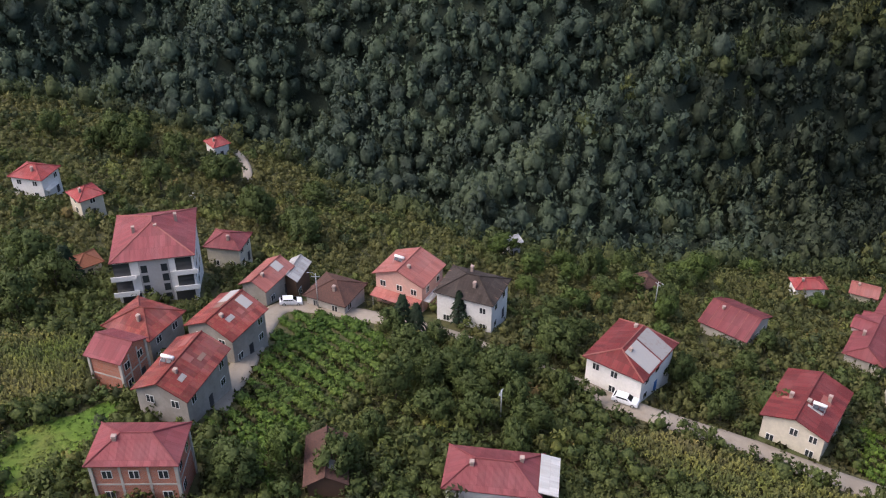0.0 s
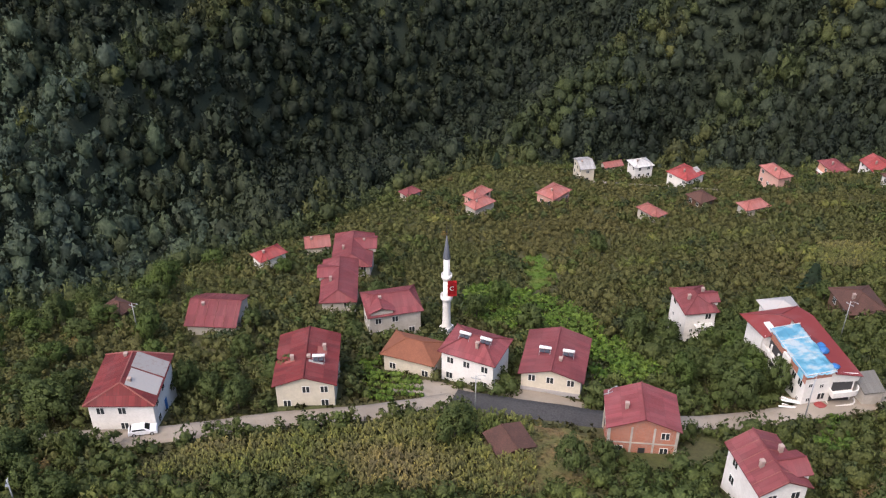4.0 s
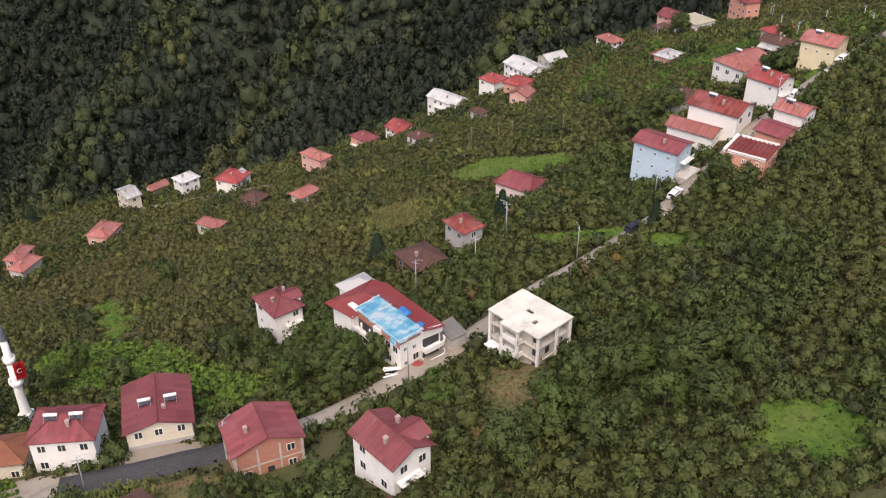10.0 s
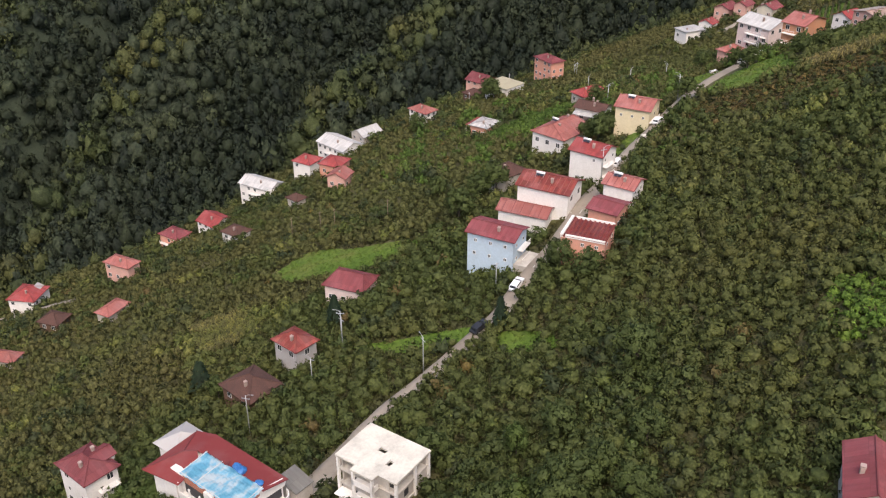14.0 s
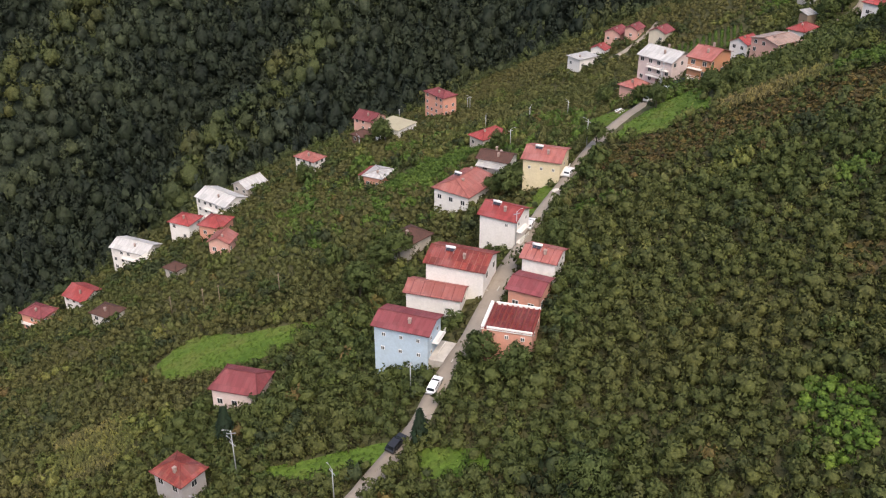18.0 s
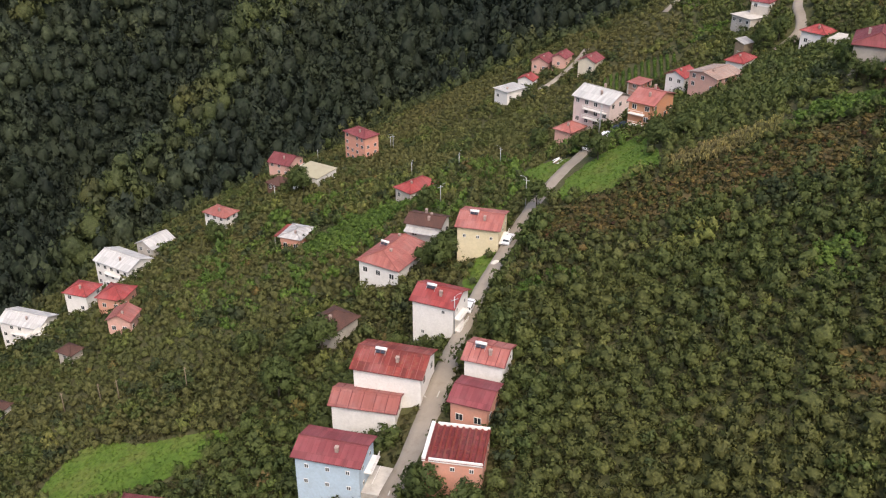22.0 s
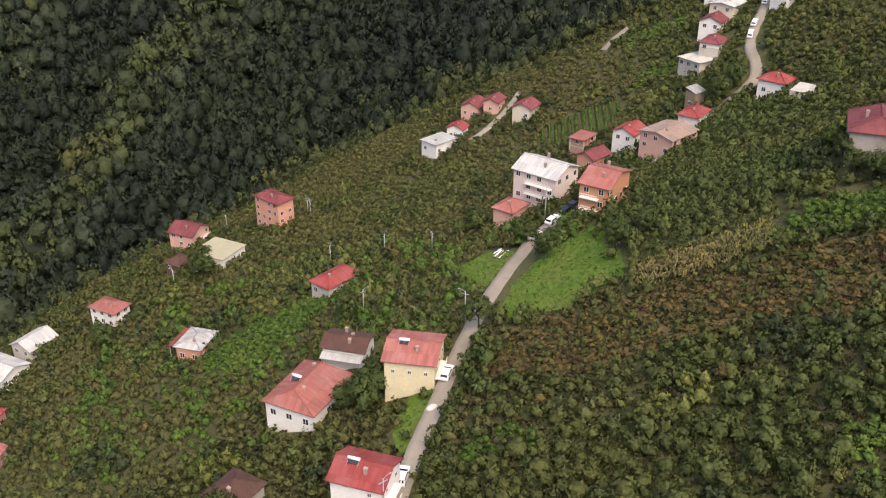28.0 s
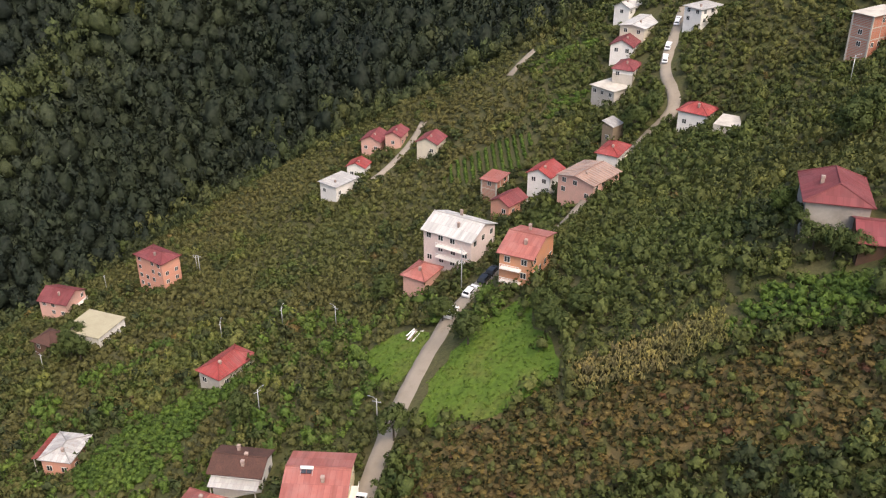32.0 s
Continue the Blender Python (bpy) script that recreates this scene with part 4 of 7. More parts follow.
def tarpaulin_house(x, y, z, rot):
    ob = thing("house", pose(x, y, z, 0, 0, rot), "long white house, half its red roof replaced by a blue tarpaulin", "house")
    FOOTPRINTS.extend(((x, y, rot, 6.0, 14.0), (x + 2.7, y + 4.2, rot, 7.0, 15.0), (x - 4.5, y + 8.2, rot, 9.0, 8.0)))
    part("wall", obj("wall", box(-2.2, -6.0, -6.0, 6.2, 9.0, 6.0), WHITE), ob)
    part("wing_wall", obj("wing_wall", box(-3.3, 6.6, -8.0, 5.6, 12.1, 5.3), WHITE), ob)
    # the sheet roof: a back slope along the whole house and a low hip over the wing
    rf = part("roof", obj("roof", facets([(6.9, -6.7, 6.0), (2.2, -6.5, 7.0), (2.2, 8.0, 6.75), (6.9, 9.4, 6.0), (1.0, 9.8, 6.5), (5.9, 12.9, 5.6), (-4.7, 12.7, 5.3), (-3.6, 5.6, 5.4), (0.4, 5.6, 6.5)],
         [(0, 3, 2, 1), (2, 3, 5, 4), (4, 5, 6), (4, 6, 7, 8), (2, 4, 8)]), RED), ob)
    bm = bmesh.new()
    for p, q in (((2.2, 8.0, 6.8), (1.0, 9.8, 6.55)), ((1.0, 9.8, 6.55), (-4.7, 12.7, 5.35)), ((1.0, 9.8, 6.55), (5.9, 12.9, 5.65))):
        tube(bm, p, q, 0.09, 0.09, 5)
    part("ridge_cap", obj("ridge_cap", bm, ROSE), rf)
    part("dormer", obj("dormer", facets([(2.3, 1.4, 7.0), (2.3, 2.8, 7.0), (3.5, 2.1, 7.0), (2.3, 2.1, 7.7)], [(0, 2, 3), (1, 3, 2)]), ROSE), rf)
    # raised attic under the tarpaulin
    part("attic_wall", obj("attic_wall", box(-2.28, -5.9, 5.0, 2.1, 6.05, 6.75), BRICK), ob)
    part("attic_board", obj("attic_board", facets([(-2.3, -6.05, 6.0), (2.2, -6.05, 6.1), (2.2, -6.05, 7.25), (-2.3, -6.05, 6.85)], [(0, 1, 2, 3)]), BRICK), ob)
    rr = random.Random(12)
    bm = bmesh.new()
    nx, ny = 14, 26
    rows = []
    for jj in range(ny + 1):
        row = []
        for ii in range(nx + 1):
            u, v = 2 * ii / nx - 1, 2 * jj / ny - 1
            edge = ii in (0, nx) or jj in (0, ny)
            row.append(bm.verts.new((2.55 * u + rr.uniform(-0.05, 0.05), 6.35 * v + rr.uniform(-0.06, 0.06),
                                     7.12 + 0.26 * u + 0.05 * math.sin(ii * 1.7 + jj * 0.6) + rr.uniform(0, 0.06) - (rr.uniform(0.1, 0.35) if edge else 0.0))))
        rows.append(row)
    for p, q in zip(rows, rows[1:]):
        for ii in range(nx):
            bm.faces.new((p[ii], p[ii + 1], q[ii + 1], q[ii]))
    bmesh.ops.solidify(bm, geom=bm.faces[:], thickness=0.02)
    tp = part("tarpaulin", obj("tarpaulin", bm, TARP), ob, None, "wrinkled blue and white tarpaulin")
    bm = bmesh.new()
    for yy in (-6.1, 2.6, 6.1):
        tube(bm, (-2.5, yy, 6.98), (2.5, yy + rr.uniform(-0.2, 0.2), 7.5), 0.05, 0.05, 5)
    tube(bm, (-2.5, -6.2, 6.98), (-2.5, 6.2, 6.98), 0.04, 0.05, 5)
    part("batten", obj("batten", bm, WHITE), tp)
    for cx, cy, r in ((3.2, -0.6, 0.9), (3.4, 0.5, 0.7), (3.0, -4.8, 0.7)):
        bm = bmesh.new()
        bmesh.ops.create_icosphere(bm, subdivisions=2, radius=r)
        for vv in bm.verts:
            vv.co = Vector((vv.co.x * rr.uniform(0.8, 1.15), vv.co.y * rr.uniform(0.85, 1.2), vv.co.z * rr.uniform(0.45, 0.65)))
        part("tarpaulin_bunch", obj("tarpaulin_bunch", bm, BLUEDOOR), tp, pose(cx, cy, 7.0), "bunched blue tarpaulin end")
    # gable end towards the road: balconies with rounded white fronts
    part("gable_parapet", obj("gable_parapet", facets([(1.9, -6.1, 5.0), (6.6, -6.1, 4.6), (6.9, -6.1, 5.6), (6.4, -6.1, 6.1), (1.9, -6.1, 7.05)], [(0, 1, 2, 3, 4)], 0.2), WHITE), ob)
    for zz in (0.2, 2.9):
        bal = part("balcony", obj("balcony", box(2.0, -7.4, zz - 0.16, 6.0, -5.95, zz), WHITE), ob)
        part("balcony_front", obj("balcony_front", curved_front(2.0, 6.9, -7.45, zz - 0.1, 1.0, 1.4), WHITE), bal)
        # dark plate on the wall stands for the shade behind the balcony
        part("balcony_recess", obj("balcony_recess", box(2.4, -6.04, zz + 0.1, 5.9, -5.9, zz + 2.2), DARKMETAL_SHADE), ob)
    for xx, zz, st in ((-1.3, 4.3, "s"), (0.6, 4.0, "s"), (0.9, 1.6, "n"), (-1.2, 1.4, "s")):
        window_at(ob, st, pose(xx, -6.0, zz))
    part("road_wall", obj("road_wall", box(-2.6, -8.4, -2.5, 2.0, -8.15, 0.5), WHITE), ob)
    # slope side: gallery, dark plates as its recess's shade, plain white bay and windows
    turn = pose(0, 0, 0, 0, 0, -90)
    for zz in (0.2, 3.0):
        # dark plate painted as the gallery's shade, the wall behind is flat
        part("gallery_recess", obj("gallery_recess", box(-5.8, -2.26, zz + 0.1, -1.2, -2.1, zz + 2.3), DARKMETAL_SHADE), ob, turn)
        bal = part("gallery", obj("gallery", box(-6.2, -3.3, zz - 0.16, -1.0, -2.1, zz), WHITE), ob, turn)
        part("gallery_front", obj("gallery_front", box(-6.2, -3.36, zz - 0.05, -1.0, -3.2, zz + 0.85, 0.02), WHITE), bal)
        for xx in (-6.0, -3.6, -1.2):
            part("gallery_post", obj("gallery_post", box(xx - 0.12, -3.32, zz, xx + 0.12, -3.1, zz + 2.5), WHITE), bal)
    part("bay", obj("bay", box(-0.9, -2.7, -6, 1.0, -2.1, 6.2), WHITE), ob, turn)
    for xx, zz, st in ((2.6, 3.6, "n"), (4.6, 3.6, "n"), (2.8, 0.9, "n"), (4.7, 0.8, "s"), (0.0, 3.8, "s")):
        window_at(ob, st, turn @ pose(xx, -2.7 if xx == 0.0 else -2.2, zz))
    part("blue_sheet", obj("blue_sheet", box(3.5, -2.36, 5.1, 5.0, -2.3, 6.6), TARP), ob, turn, "blue sheet hung before the attic")
    # the far block with its white hip roof
    part("block_wall", obj("block_wall", box(1.3, 12.3, -9.0, 6.5, 16.9, 4.3), WHITE), ob)
    part("block_roof", obj("block_roof", facets([(0.6, 12.2, 4.35), (7.2, 11.6, 4.35), (7.2, 17.4, 4.35), (0.6, 17.4, 4.35), (3.9, 14.2, 6.1)], [(0, 1, 4), (1, 2, 4), (2, 3, 4), (3, 0, 4)]), TIN), ob, None, "white tin pyramid roof")
    return ob


tarpaulin_house(-22.7, 110.8, -22.2, 46.5)
bm = bmesh.new()
bmesh.ops.create_icosphere(bm, subdivisions=2, radius=1.0)
rr = random.Random(5)
for vv in bm.verts:
    vv.co = Vector((vv.co.x * rr.uniform(0.9, 1.2), vv.co.y * rr.uniform(0.7, 0.9), max(-0.2, vv.co.z * rr.uniform(0.5, 0.7))))
heap = new("covered_heap", obj("covered_heap", bm, RED))
heap.matrix_world = pose(-17.3, 106.6, float(height(-17.3, 106.6)) + 0.15, 0, 0, 30)
tagged(heap, "heap under a red sheet beside the concrete road", "heap")
house(-12.4, 113.8, -19.3, 46.5, 3.7, 4.0, 2.5, PALE, OLDTIN, 'small shed with a grey tin roof', 'shed', storeys=1, chim=0, inset=0.2, win='-', name='shed', category='shed')
house(-15.1, 163.5, -27.4, 43.5, 6.4, 7.7, 6.0, GREY, RUST, 'grey rendered house with a rusted red hip roof', storeys=2, chim=1, win='-n')
house(-23.1, 152.6, -29.7, 42.3, 8.6, 9.5, 3.0, DARKWOOD, OLDTILE, 'old timber house with a brown tile roof', storeys=1)
house(-3.8, 193.7, -32.3, 62.5, 9.0, 10.7, 4.5, PALEPINK, ROSE, 'pale pink house with white windows and a rose roof', 'half_hip', storeys=2, win='ns', seams=(3.2, SALMON), chim=0)
house(27.2, 175.4, -10.8, 57.3, 8.0, 11.4, 9.0, BLUE, ROSE, 'tall light blue house with a rose metal roof', 'gable_y', rise=1.2, storeys=3, win='-ss', balcony='s', chim=1)
house(35.6, 188.3, -12.9, 59.8, 6.6, 12.1, 5.0, WHITE, SALMON, 'white house with a faded red sheet roof', 'gable_y', rise=1.4, storeys=2, chim=0, win='-s', sides='sn', seams=(2.1, ROSE))
house(41.4, 191.8, -8.4, 56.6, 9.5, 13.0, 6.5, WHITE, RUST, 'white house with a striped red sheet roof', 'gable_y', rise=1.8, storeys=2, heater=1, win='-n', sides='sn', seams=(1.3, SALMON))
house(55.6, 209.9, -8.5, 48.6, 8.5, 9.5, 8.0, WHITE, RED, 'white house with a bright red roof beside the road', 'gable_y', rise=1.8, storeys=3, heater=1, win='s-s', sides='swn', balcony='s')
house(56.0, 184.7, -5.5, 52.4, 7.3, 7.7, 5.0, WHITE, SALMON, 'white house with a patched faded red roof', 'gable_y', rise=1.3, storeys=2, heater=1, sides='sn', win='ss', seams=(1.6, ROSE))
house(50.8, 176.9, -7.1, 51.6, 7.7, 7.2, 4.5, CORAL, ROSE, 'low coral house with a rose sheet roof', 'gable_y', rise=1.0, storeys=1, chim=0)
orange = house(43.5, 164.7, -6.3, 61.8, 8.3, 9.0, 5.0, CORAL, DEEPRED, 'coral house with striped rusted sheets behind a white parapet', 'flat', storeys=2, chim=0, win='-s', seams=(0.95, RUST), inset=0.15)
for x0, y0, x1, y1 in ((-4.2, 3.95, 4.2, 4.5), (3.85, -4.4, 4.2, 3.5), (-4.2, -4.4, -4.0, 3.5)):
    part('parapet', obj('parapet', box(x0, y0, 4.9, x1, y1, 5.62, 0.03), WHITE), orange)
house(38.1, 228.3, -21.7, 35.6, 8.4, 7.6, 4.0, PALE, OLDTILE, 'old house with a dark tile roof', storeys=1)
house(56.3, 246.1, -18.0, 41.5, 14.6, 11.6, 3.7, WHITE, SALMON, 'white house with a large faded pink roof', 'half_hip', storeys=2, heater=1, chim=2)
house(73.9, 236.2, -7.4, 57.3, 10.7, 10.2, 7.0, YELLOW, SALMON, 'yellow house with a faded red roof beside the road', 'gable_y', rise=1.6, storeys=3, heater=1, win='-sn', balcony='s')
house(66.5, 253.3, -14.5, 52.6, 7.4, 9.5, 4.0, WHITE, OLDTILE, 'white house with a dark brown roof', 'gable_y', rise=1.3, storeys=1, chim=3, lean=('w',2.0,2.6,TIN))
house(77.9, 301.2, -27.5, 27.8, 12.0, 7.2, 3.5, PALE, RED, 'low house with a bright red hip roof', storeys=1, chim=1, seams=(1.0, SALMON))
house(42.6, 303.3, -38.3, 51.7, 9.3, 7.5, 4.0, CORAL, GREYTIN, 'low house with a pale sheet roof', 'hip', rise=1.0, storeys=1, lean=('n',2.2,3.6,RUST))
house(24.8, 347.6, -49.5, 40.7, 7.1, 9.9, 5.0, WHITE, SALMON, 'small white house with an orange-red roof', storeys=2)
house(2.9, 359.6, -62.8, 38.7, 10.5, 8.8, 3.0, PALE, TIN, 'low house with a white tin roof', 'gable_x', storeys=1, chim=0)
house(-7.8, 350.9, -63.5, 41.1, 11.4, 16.4, 9.0, WHITE, TIN, 'large white house with a white tin roof', 'gable_y', rise=2.2, storeys=3, balcony='sw')
house(-20.0, 332.5, -62.0, 54.3, 8.5, 8.9, 6.0, WHITE, RED, 'white house with a red roof', storeys=2)
house(-9.5, 316.8, -56.3, 58.7, 9.1, 8.9, 4.0, CORAL, RED, 'low house with a red roof', storeys=1, chim=0)
house(-7.3, 294.5, -51.3, 63.9, 7.2, 7.5, 4.0, PINK, SALMON, 'pink house with a red sheet roof', 'gable_x', storeys=1)
house(-39.3, 346.5, -77.4, 53.8, 9.9, 16.3, 9.0, WHITE, TIN, 'white four storey house with a white tin roof', 'gable_y', rise=2.0, storeys=4, balcony='sw')
house(-54.7, 320.1, -79.4, 46.6, 9.9, 10.6, 5.0, WHITE, RED, 'white house with a red roof', 'gable_y', storeys=2)
house(-69.6, 318.9, -83.5, 52.7, 7.7, 10.0, 6.5, CORAL, ROSE, 'coral house with balconies and a rose hip roof', storeys=2, balcony='sw')
house(-41.1, 277.1, -61.7, 51.4, 6.8, 8.1, 3.0, WHITE, OLDTILE, 'low house with a dark brown roof', storeys=1)
house(-22.2, 293.0, -58.5, 44.6, 5.1, 5.8, 3.0, PALE, OLDTILE, 'low hut with a dark roof', storeys=1, chim=0, name='hut', category='hut')
house(-78.2, 275.8, -70.4, 57.8, 6.2, 10.8, 6.0, PINK, SALMON, 'pink house with stepped red roofs', storeys=2, chim=1)
house(-114.6, 288.6, -88.1, 75.3, 10.7, 10.3, 6.0, WHITE, RED, 'white house with a red roof and a white tin corner', storeys=2, patch=[(3,-2.5,2.6,2.4,TIN)])
house(-135.4, 293.2, -92.5, 54.3, 8.6, 7.5, 8.0, WHITE, TIN, 'tall white house with a white tin hip roof', storeys=3)
house(-150.1, 274.0, -89.4, 48.6, 6.2, 10.3, 6.0, CREAM, GREYTIN, 'house with a grey-brown roof', 'gable_x', storeys=2)
house(-150.2, 298.4, -100.0, 54.3, 8.6, 5.1, 3.0, PALE, SALMON, 'long low shed with a red roof', 'gable_x', storeys=1, chim=0, name='shed', category='shed')
house(-139.2, 232.4, -79.6, 83.9, 10.2, 8.1, 4.0, PINK, SALMON, 'house with a red hip roof', storeys=1)
house(-99.3, 225.0, -69.7, 72.4, 5.4, 8.7, 3.0, PALE, SALMON, 'house with an orange-red hip roof', storeys=1, chim=0)
house(-92.1, 246.6, -72.0, 66.6, 7.0, 7.4, 3.0, DARKWOOD, OLDTILE, 'old hut with a brown roof', storeys=1, chim=0, name='hut', category='hut')
house(-72.8, 239.7, -65.1, 57.7, 9.0, 5.6, 3.0, PALE, SALMON, 'low house with a red roof', storeys=1, chim=0)
house(-158.7, 214.3, -78.7, 84.1, 9.8, 5.3, 5.0, PINK, SALMON, 'house with a pink-red roof', storeys=2, chim=1)
house(-152.4, 206.6, -76.9, 77.6, 9.5, 5.9, 4.0, PALE, SALMON, 'house with a pink-red roof', storeys=1, chim=1)
house(-183.1, 207.3, -83.3, 79.6, 6.7, 5.4, 3.0, PALE, ROSE, 'small house with a red roof', storeys=1, chim=0)
house(83.2, 393.1, -45.7, 26.5, 8.0, 12.7, 11.0, CORAL, ROSE, 'coral five storey apartment block with a rose roof', 'hip', rise=1.6, storeys=5, win='nnnnn', name='apartment_building', category='building', chim=1)
house(55.2, 404.7, -57.9, 44.6, 10.5, 10.7, 5.0, PINK, ROSE, 'house with a rose roof', 'gable_y', storeys=2, balcony='s')
house(58.4, 360.0, -44.5, 40.2, 11.3, 11.9, 4.0, WHITE, BEIGESLAB, 'house with a flat beige slab roof', 'flat', storeys=1, chim=0, inset=0.4)
house(47.8, 372.1, -52.3, 37.6, 7.4, 7.3, 3.0, DARKWOOD, OLDTILE, 'dark timber shed with a brown roof', storeys=1, chim=0, name='shed', category='shed')
house(130.5, 291.4, -3.0, 29.1, 11.7, 13.2, 8.0, PALEPINK, TIN, 'large white house with a white tin roof', 'gable_y', rise=2.3, storeys=3, balcony='we', chim=2)
house(130.3, 264.7, 5.3, 35.0, 13.0, 7.8, 8.6, ORANGE, SALMON, 'orange house with balconies and a salmon roof', 'gable_y', storeys=3, balcony='w', chim=2)
house(169.8, 338.8, -17.4, 30.7, 8.3, 5.8, 5.0, BRICK, SALMON, 'unfinished brick upper storey', 'flat', storeys=2, chim=0)
house(162.9, 321.0, -15.7, 20.7, 8.8, 7.0, 3.5, CORAL, ROSE, 'low house with a rose roof', 'gable_x', storeys=1, chim=0)
house(120.4, 290.3, -11.0, 29.7, 8.0, 6.5, 4.0, PINK, SALMON, 'low house with an orange-red hip roof beside the road', storeys=1)
house(145.3, 396.1, -35.3, 22.0, 11.3, 8.5, 4.0, WHITE, TIN, 'white house with a flat roof terrace', 'flat', storeys=2, chim=1)
house(156.0, 403.8, -34.8, 45.1, 6.7, 7.4, 4.0, WHITE, RED, 'white house with a red roof', 'gable_x', storeys=2)
house(168.9, 417.5, -32.0, 43.2, 9.9, 8.3, 4.0, PINK, ROSE, 'pink house with a rose roof', 'gable_x', storeys=2)
house(174.1, 410.5, -28.9, 43.0, 8.8, 6.8, 4.0, PINK, ROSE, 'pink house with a rose roof', 'gable_x', storeys=1)
house(176.5, 389.3, -24.6, 39.0, 9.2, 8.2, 4.0, CREAM, ROSE, 'cream house with a rose roof', 'gable_x', storeys=2)
house(174.0, 320.2, -9.5, 27.6, 8.8, 7.8, 6.0, WHITE, RED, 'white house with a red roof', 'gable_x', storeys=2)
house(175.0, 303.0, -3.9, 19.0, 12.9, 11.6, 5.0, PINK, TANTIN, 'house with a striped tan sheet roof', 'gable_x', rise=1.2, storeys=2, seams=(1.0, TIN))
house(190.7, 313.2, -4.1, 30.9, 10.1, 6.8, 4.0, WHITE, RED, 'white house with a red hip roof', storeys=1)
house(216.1, 309.7, 3.8, 24.7, 8.3, 9.1, 4.5, WHITE, RED, 'white house with a red hip roof beside the road bend', storeys=2, balcony='s')
house(200.9, 326.4, -3.1, 17.1, 5.4, 4.0, 5.0, WOOD, GREYTIN, 'small tower hut with a pale tin cap', 'shed', storeys=1, chim=0, inset=0.2, name='hut', category='hut')
house(232.2, 360.4, 8.0, 35.3, 13.4, 8.3, 3.0, WHITE, ROSE, 'white house with a rose roof', 'gable_x', storeys=2, balcony='s')
house(223.2, 348.8, 4.4, 34.0, 9.8, 7.3, 3.0, WHITE, ROSE, 'white house with a rose roof and bare lower storey', storeys=2, base=(1.5, PALE))
house(241.8, 364.9, 12.1, 26.6, 17.2, 9.5, 3.0, CREAM, TIN, 'cream house with a pale flat roof', 'gable_x', rise=0.8, storeys=2)
house(247.3, 378.9, 14.1, 22.9, 11.1, 6.7, 3.0, WHITE, TIN, 'white house with a pale roof', 'gable_x', storeys=2)
house(248.3, 345.0, 20.7, 7.9, 11.1, 7.7, 5.0, WHITE, TIN, 'white house on the upper side of the road', 'flat', storeys=2)
house(152.8, 215.8, 31.0, -44.1, 10.3, 11.5, 2.5, STONE, ROSE, 'timber house with a rose sheet roof', 'half_hip', storeys=2, win='-n')
house(150.1, 205.7, 29.0, -44.9, 6.3, 9.3, 2.5, DARKWOOD, ROSE, 'low barn with a rose sheet roof', 'gable_x', storeys=1, win='-', chim=0, name='barn', category='barn')
house(248.5, 284.4, 32.0, 4.7, 13.5, 6.7, 9.0, BRICK, CONCRETE, 'unfinished brick building with open floors', 'flat', storeys=3, chim=0)
house(53.7, 78.2, 8.9, -25.7, 6.4, 10.0, 4.0, PALE, ROSE, 'house with a rose sheet roof on the upper slope', 'gable_y', storeys=1)
house(-50.0, 67.4, -17.4, 59.2, 6.2, 5.6, 1.0, DARKWOOD, OLDTILE, 'collapsed hut with a sagging brown roof', 'gable_y', rise=0.6, storeys=1, chim=0, win='-', door=False, name='hut', category='hut')
house(-147.9, 67.6, -37.0, 97.9, 4.9, 6.0, 3.0, DARKWOOD, OLDTILE, 'old hut with a brown tile roof among shrubs', storeys=1, chim=0, name='hut', category='hut')
house(219.4, 347.6, -0.3, 11.6, 15.5, 9.9, 3.0, PALE, CONCRETE, 'unfinished concrete building with a flat bare roof', 'flat', storeys=1, chim=0)


# ---- roads ----
ROADPTS = []


def resample(pts, step, closed=False):
    P = [Vector((p[0], p[1])) for p in pts]
    n, out = len(P), []
    for i in range(n if closed else n - 1):
        p0, p1, p2, p3 = (P[(i - 1) % n] if closed or i else P[0] * 2 - P[1]), P[i], P[(i + 1) % n], (P[(i + 2) % n] if closed or i + 2 < n else P[-1] * 2 - P[-2])
        k = max(2, int((p2 - p1).length / step))
        for j in range(k):
            t = j / k
            out.append(0.5 * (2 * p1 + (p2 - p0) * t + (2 * p0 - 5 * p1 + 4 * p2 - p3) * t * t + (3 * p1 - p0 - 3 * p2 + p3) * t**3))
    if not closed:
        out.append(P[-1])
    return np.array([(p.x, p.y) for p in out])


def road(pts, width, material, label):
    c = resample(pts, 2.0)
    for _ in range(3):
        c[1:-1] = (c[:-2] + 2 * c[1:-1] + c[2:]) / 4
    t = np.gradient(c, axis=0)
    t /= np.linalg.norm(t, axis=1)[:, None] + 1e-9
    side = np.stack([-t[:, 1], t[:, 0]], -1)
    mid = height(c[:, 0], c[:, 1])
    rng = np.random.RandomState(len(c))
    rows = []
    for k, drop in ((-0.56, -0.9), (-0.5, 0.0), (-0.25, 0.03), (0, 0.05), (0.25, 0.03), (0.5, 0.0), (0.56, -0.9)):
        q = c + side * (k * width * (1 + 0.1 * rng.rand(len(c), 1) * (abs(k) > 0.4)))
        rows.append(np.c_[q, 0.6 * mid + 0.4 * height(q[:, 0], q[:, 1]) + 0.3 + drop])
    R = np.stack(rows, 1)
    me = grid_mesh("road", R[:, :, 0], R[:, :, 1], R[:, :, 2], material)
    ROADPTS.append((c, width / 2))
    return tagged(new("road", me), label, "road", kind="structure")


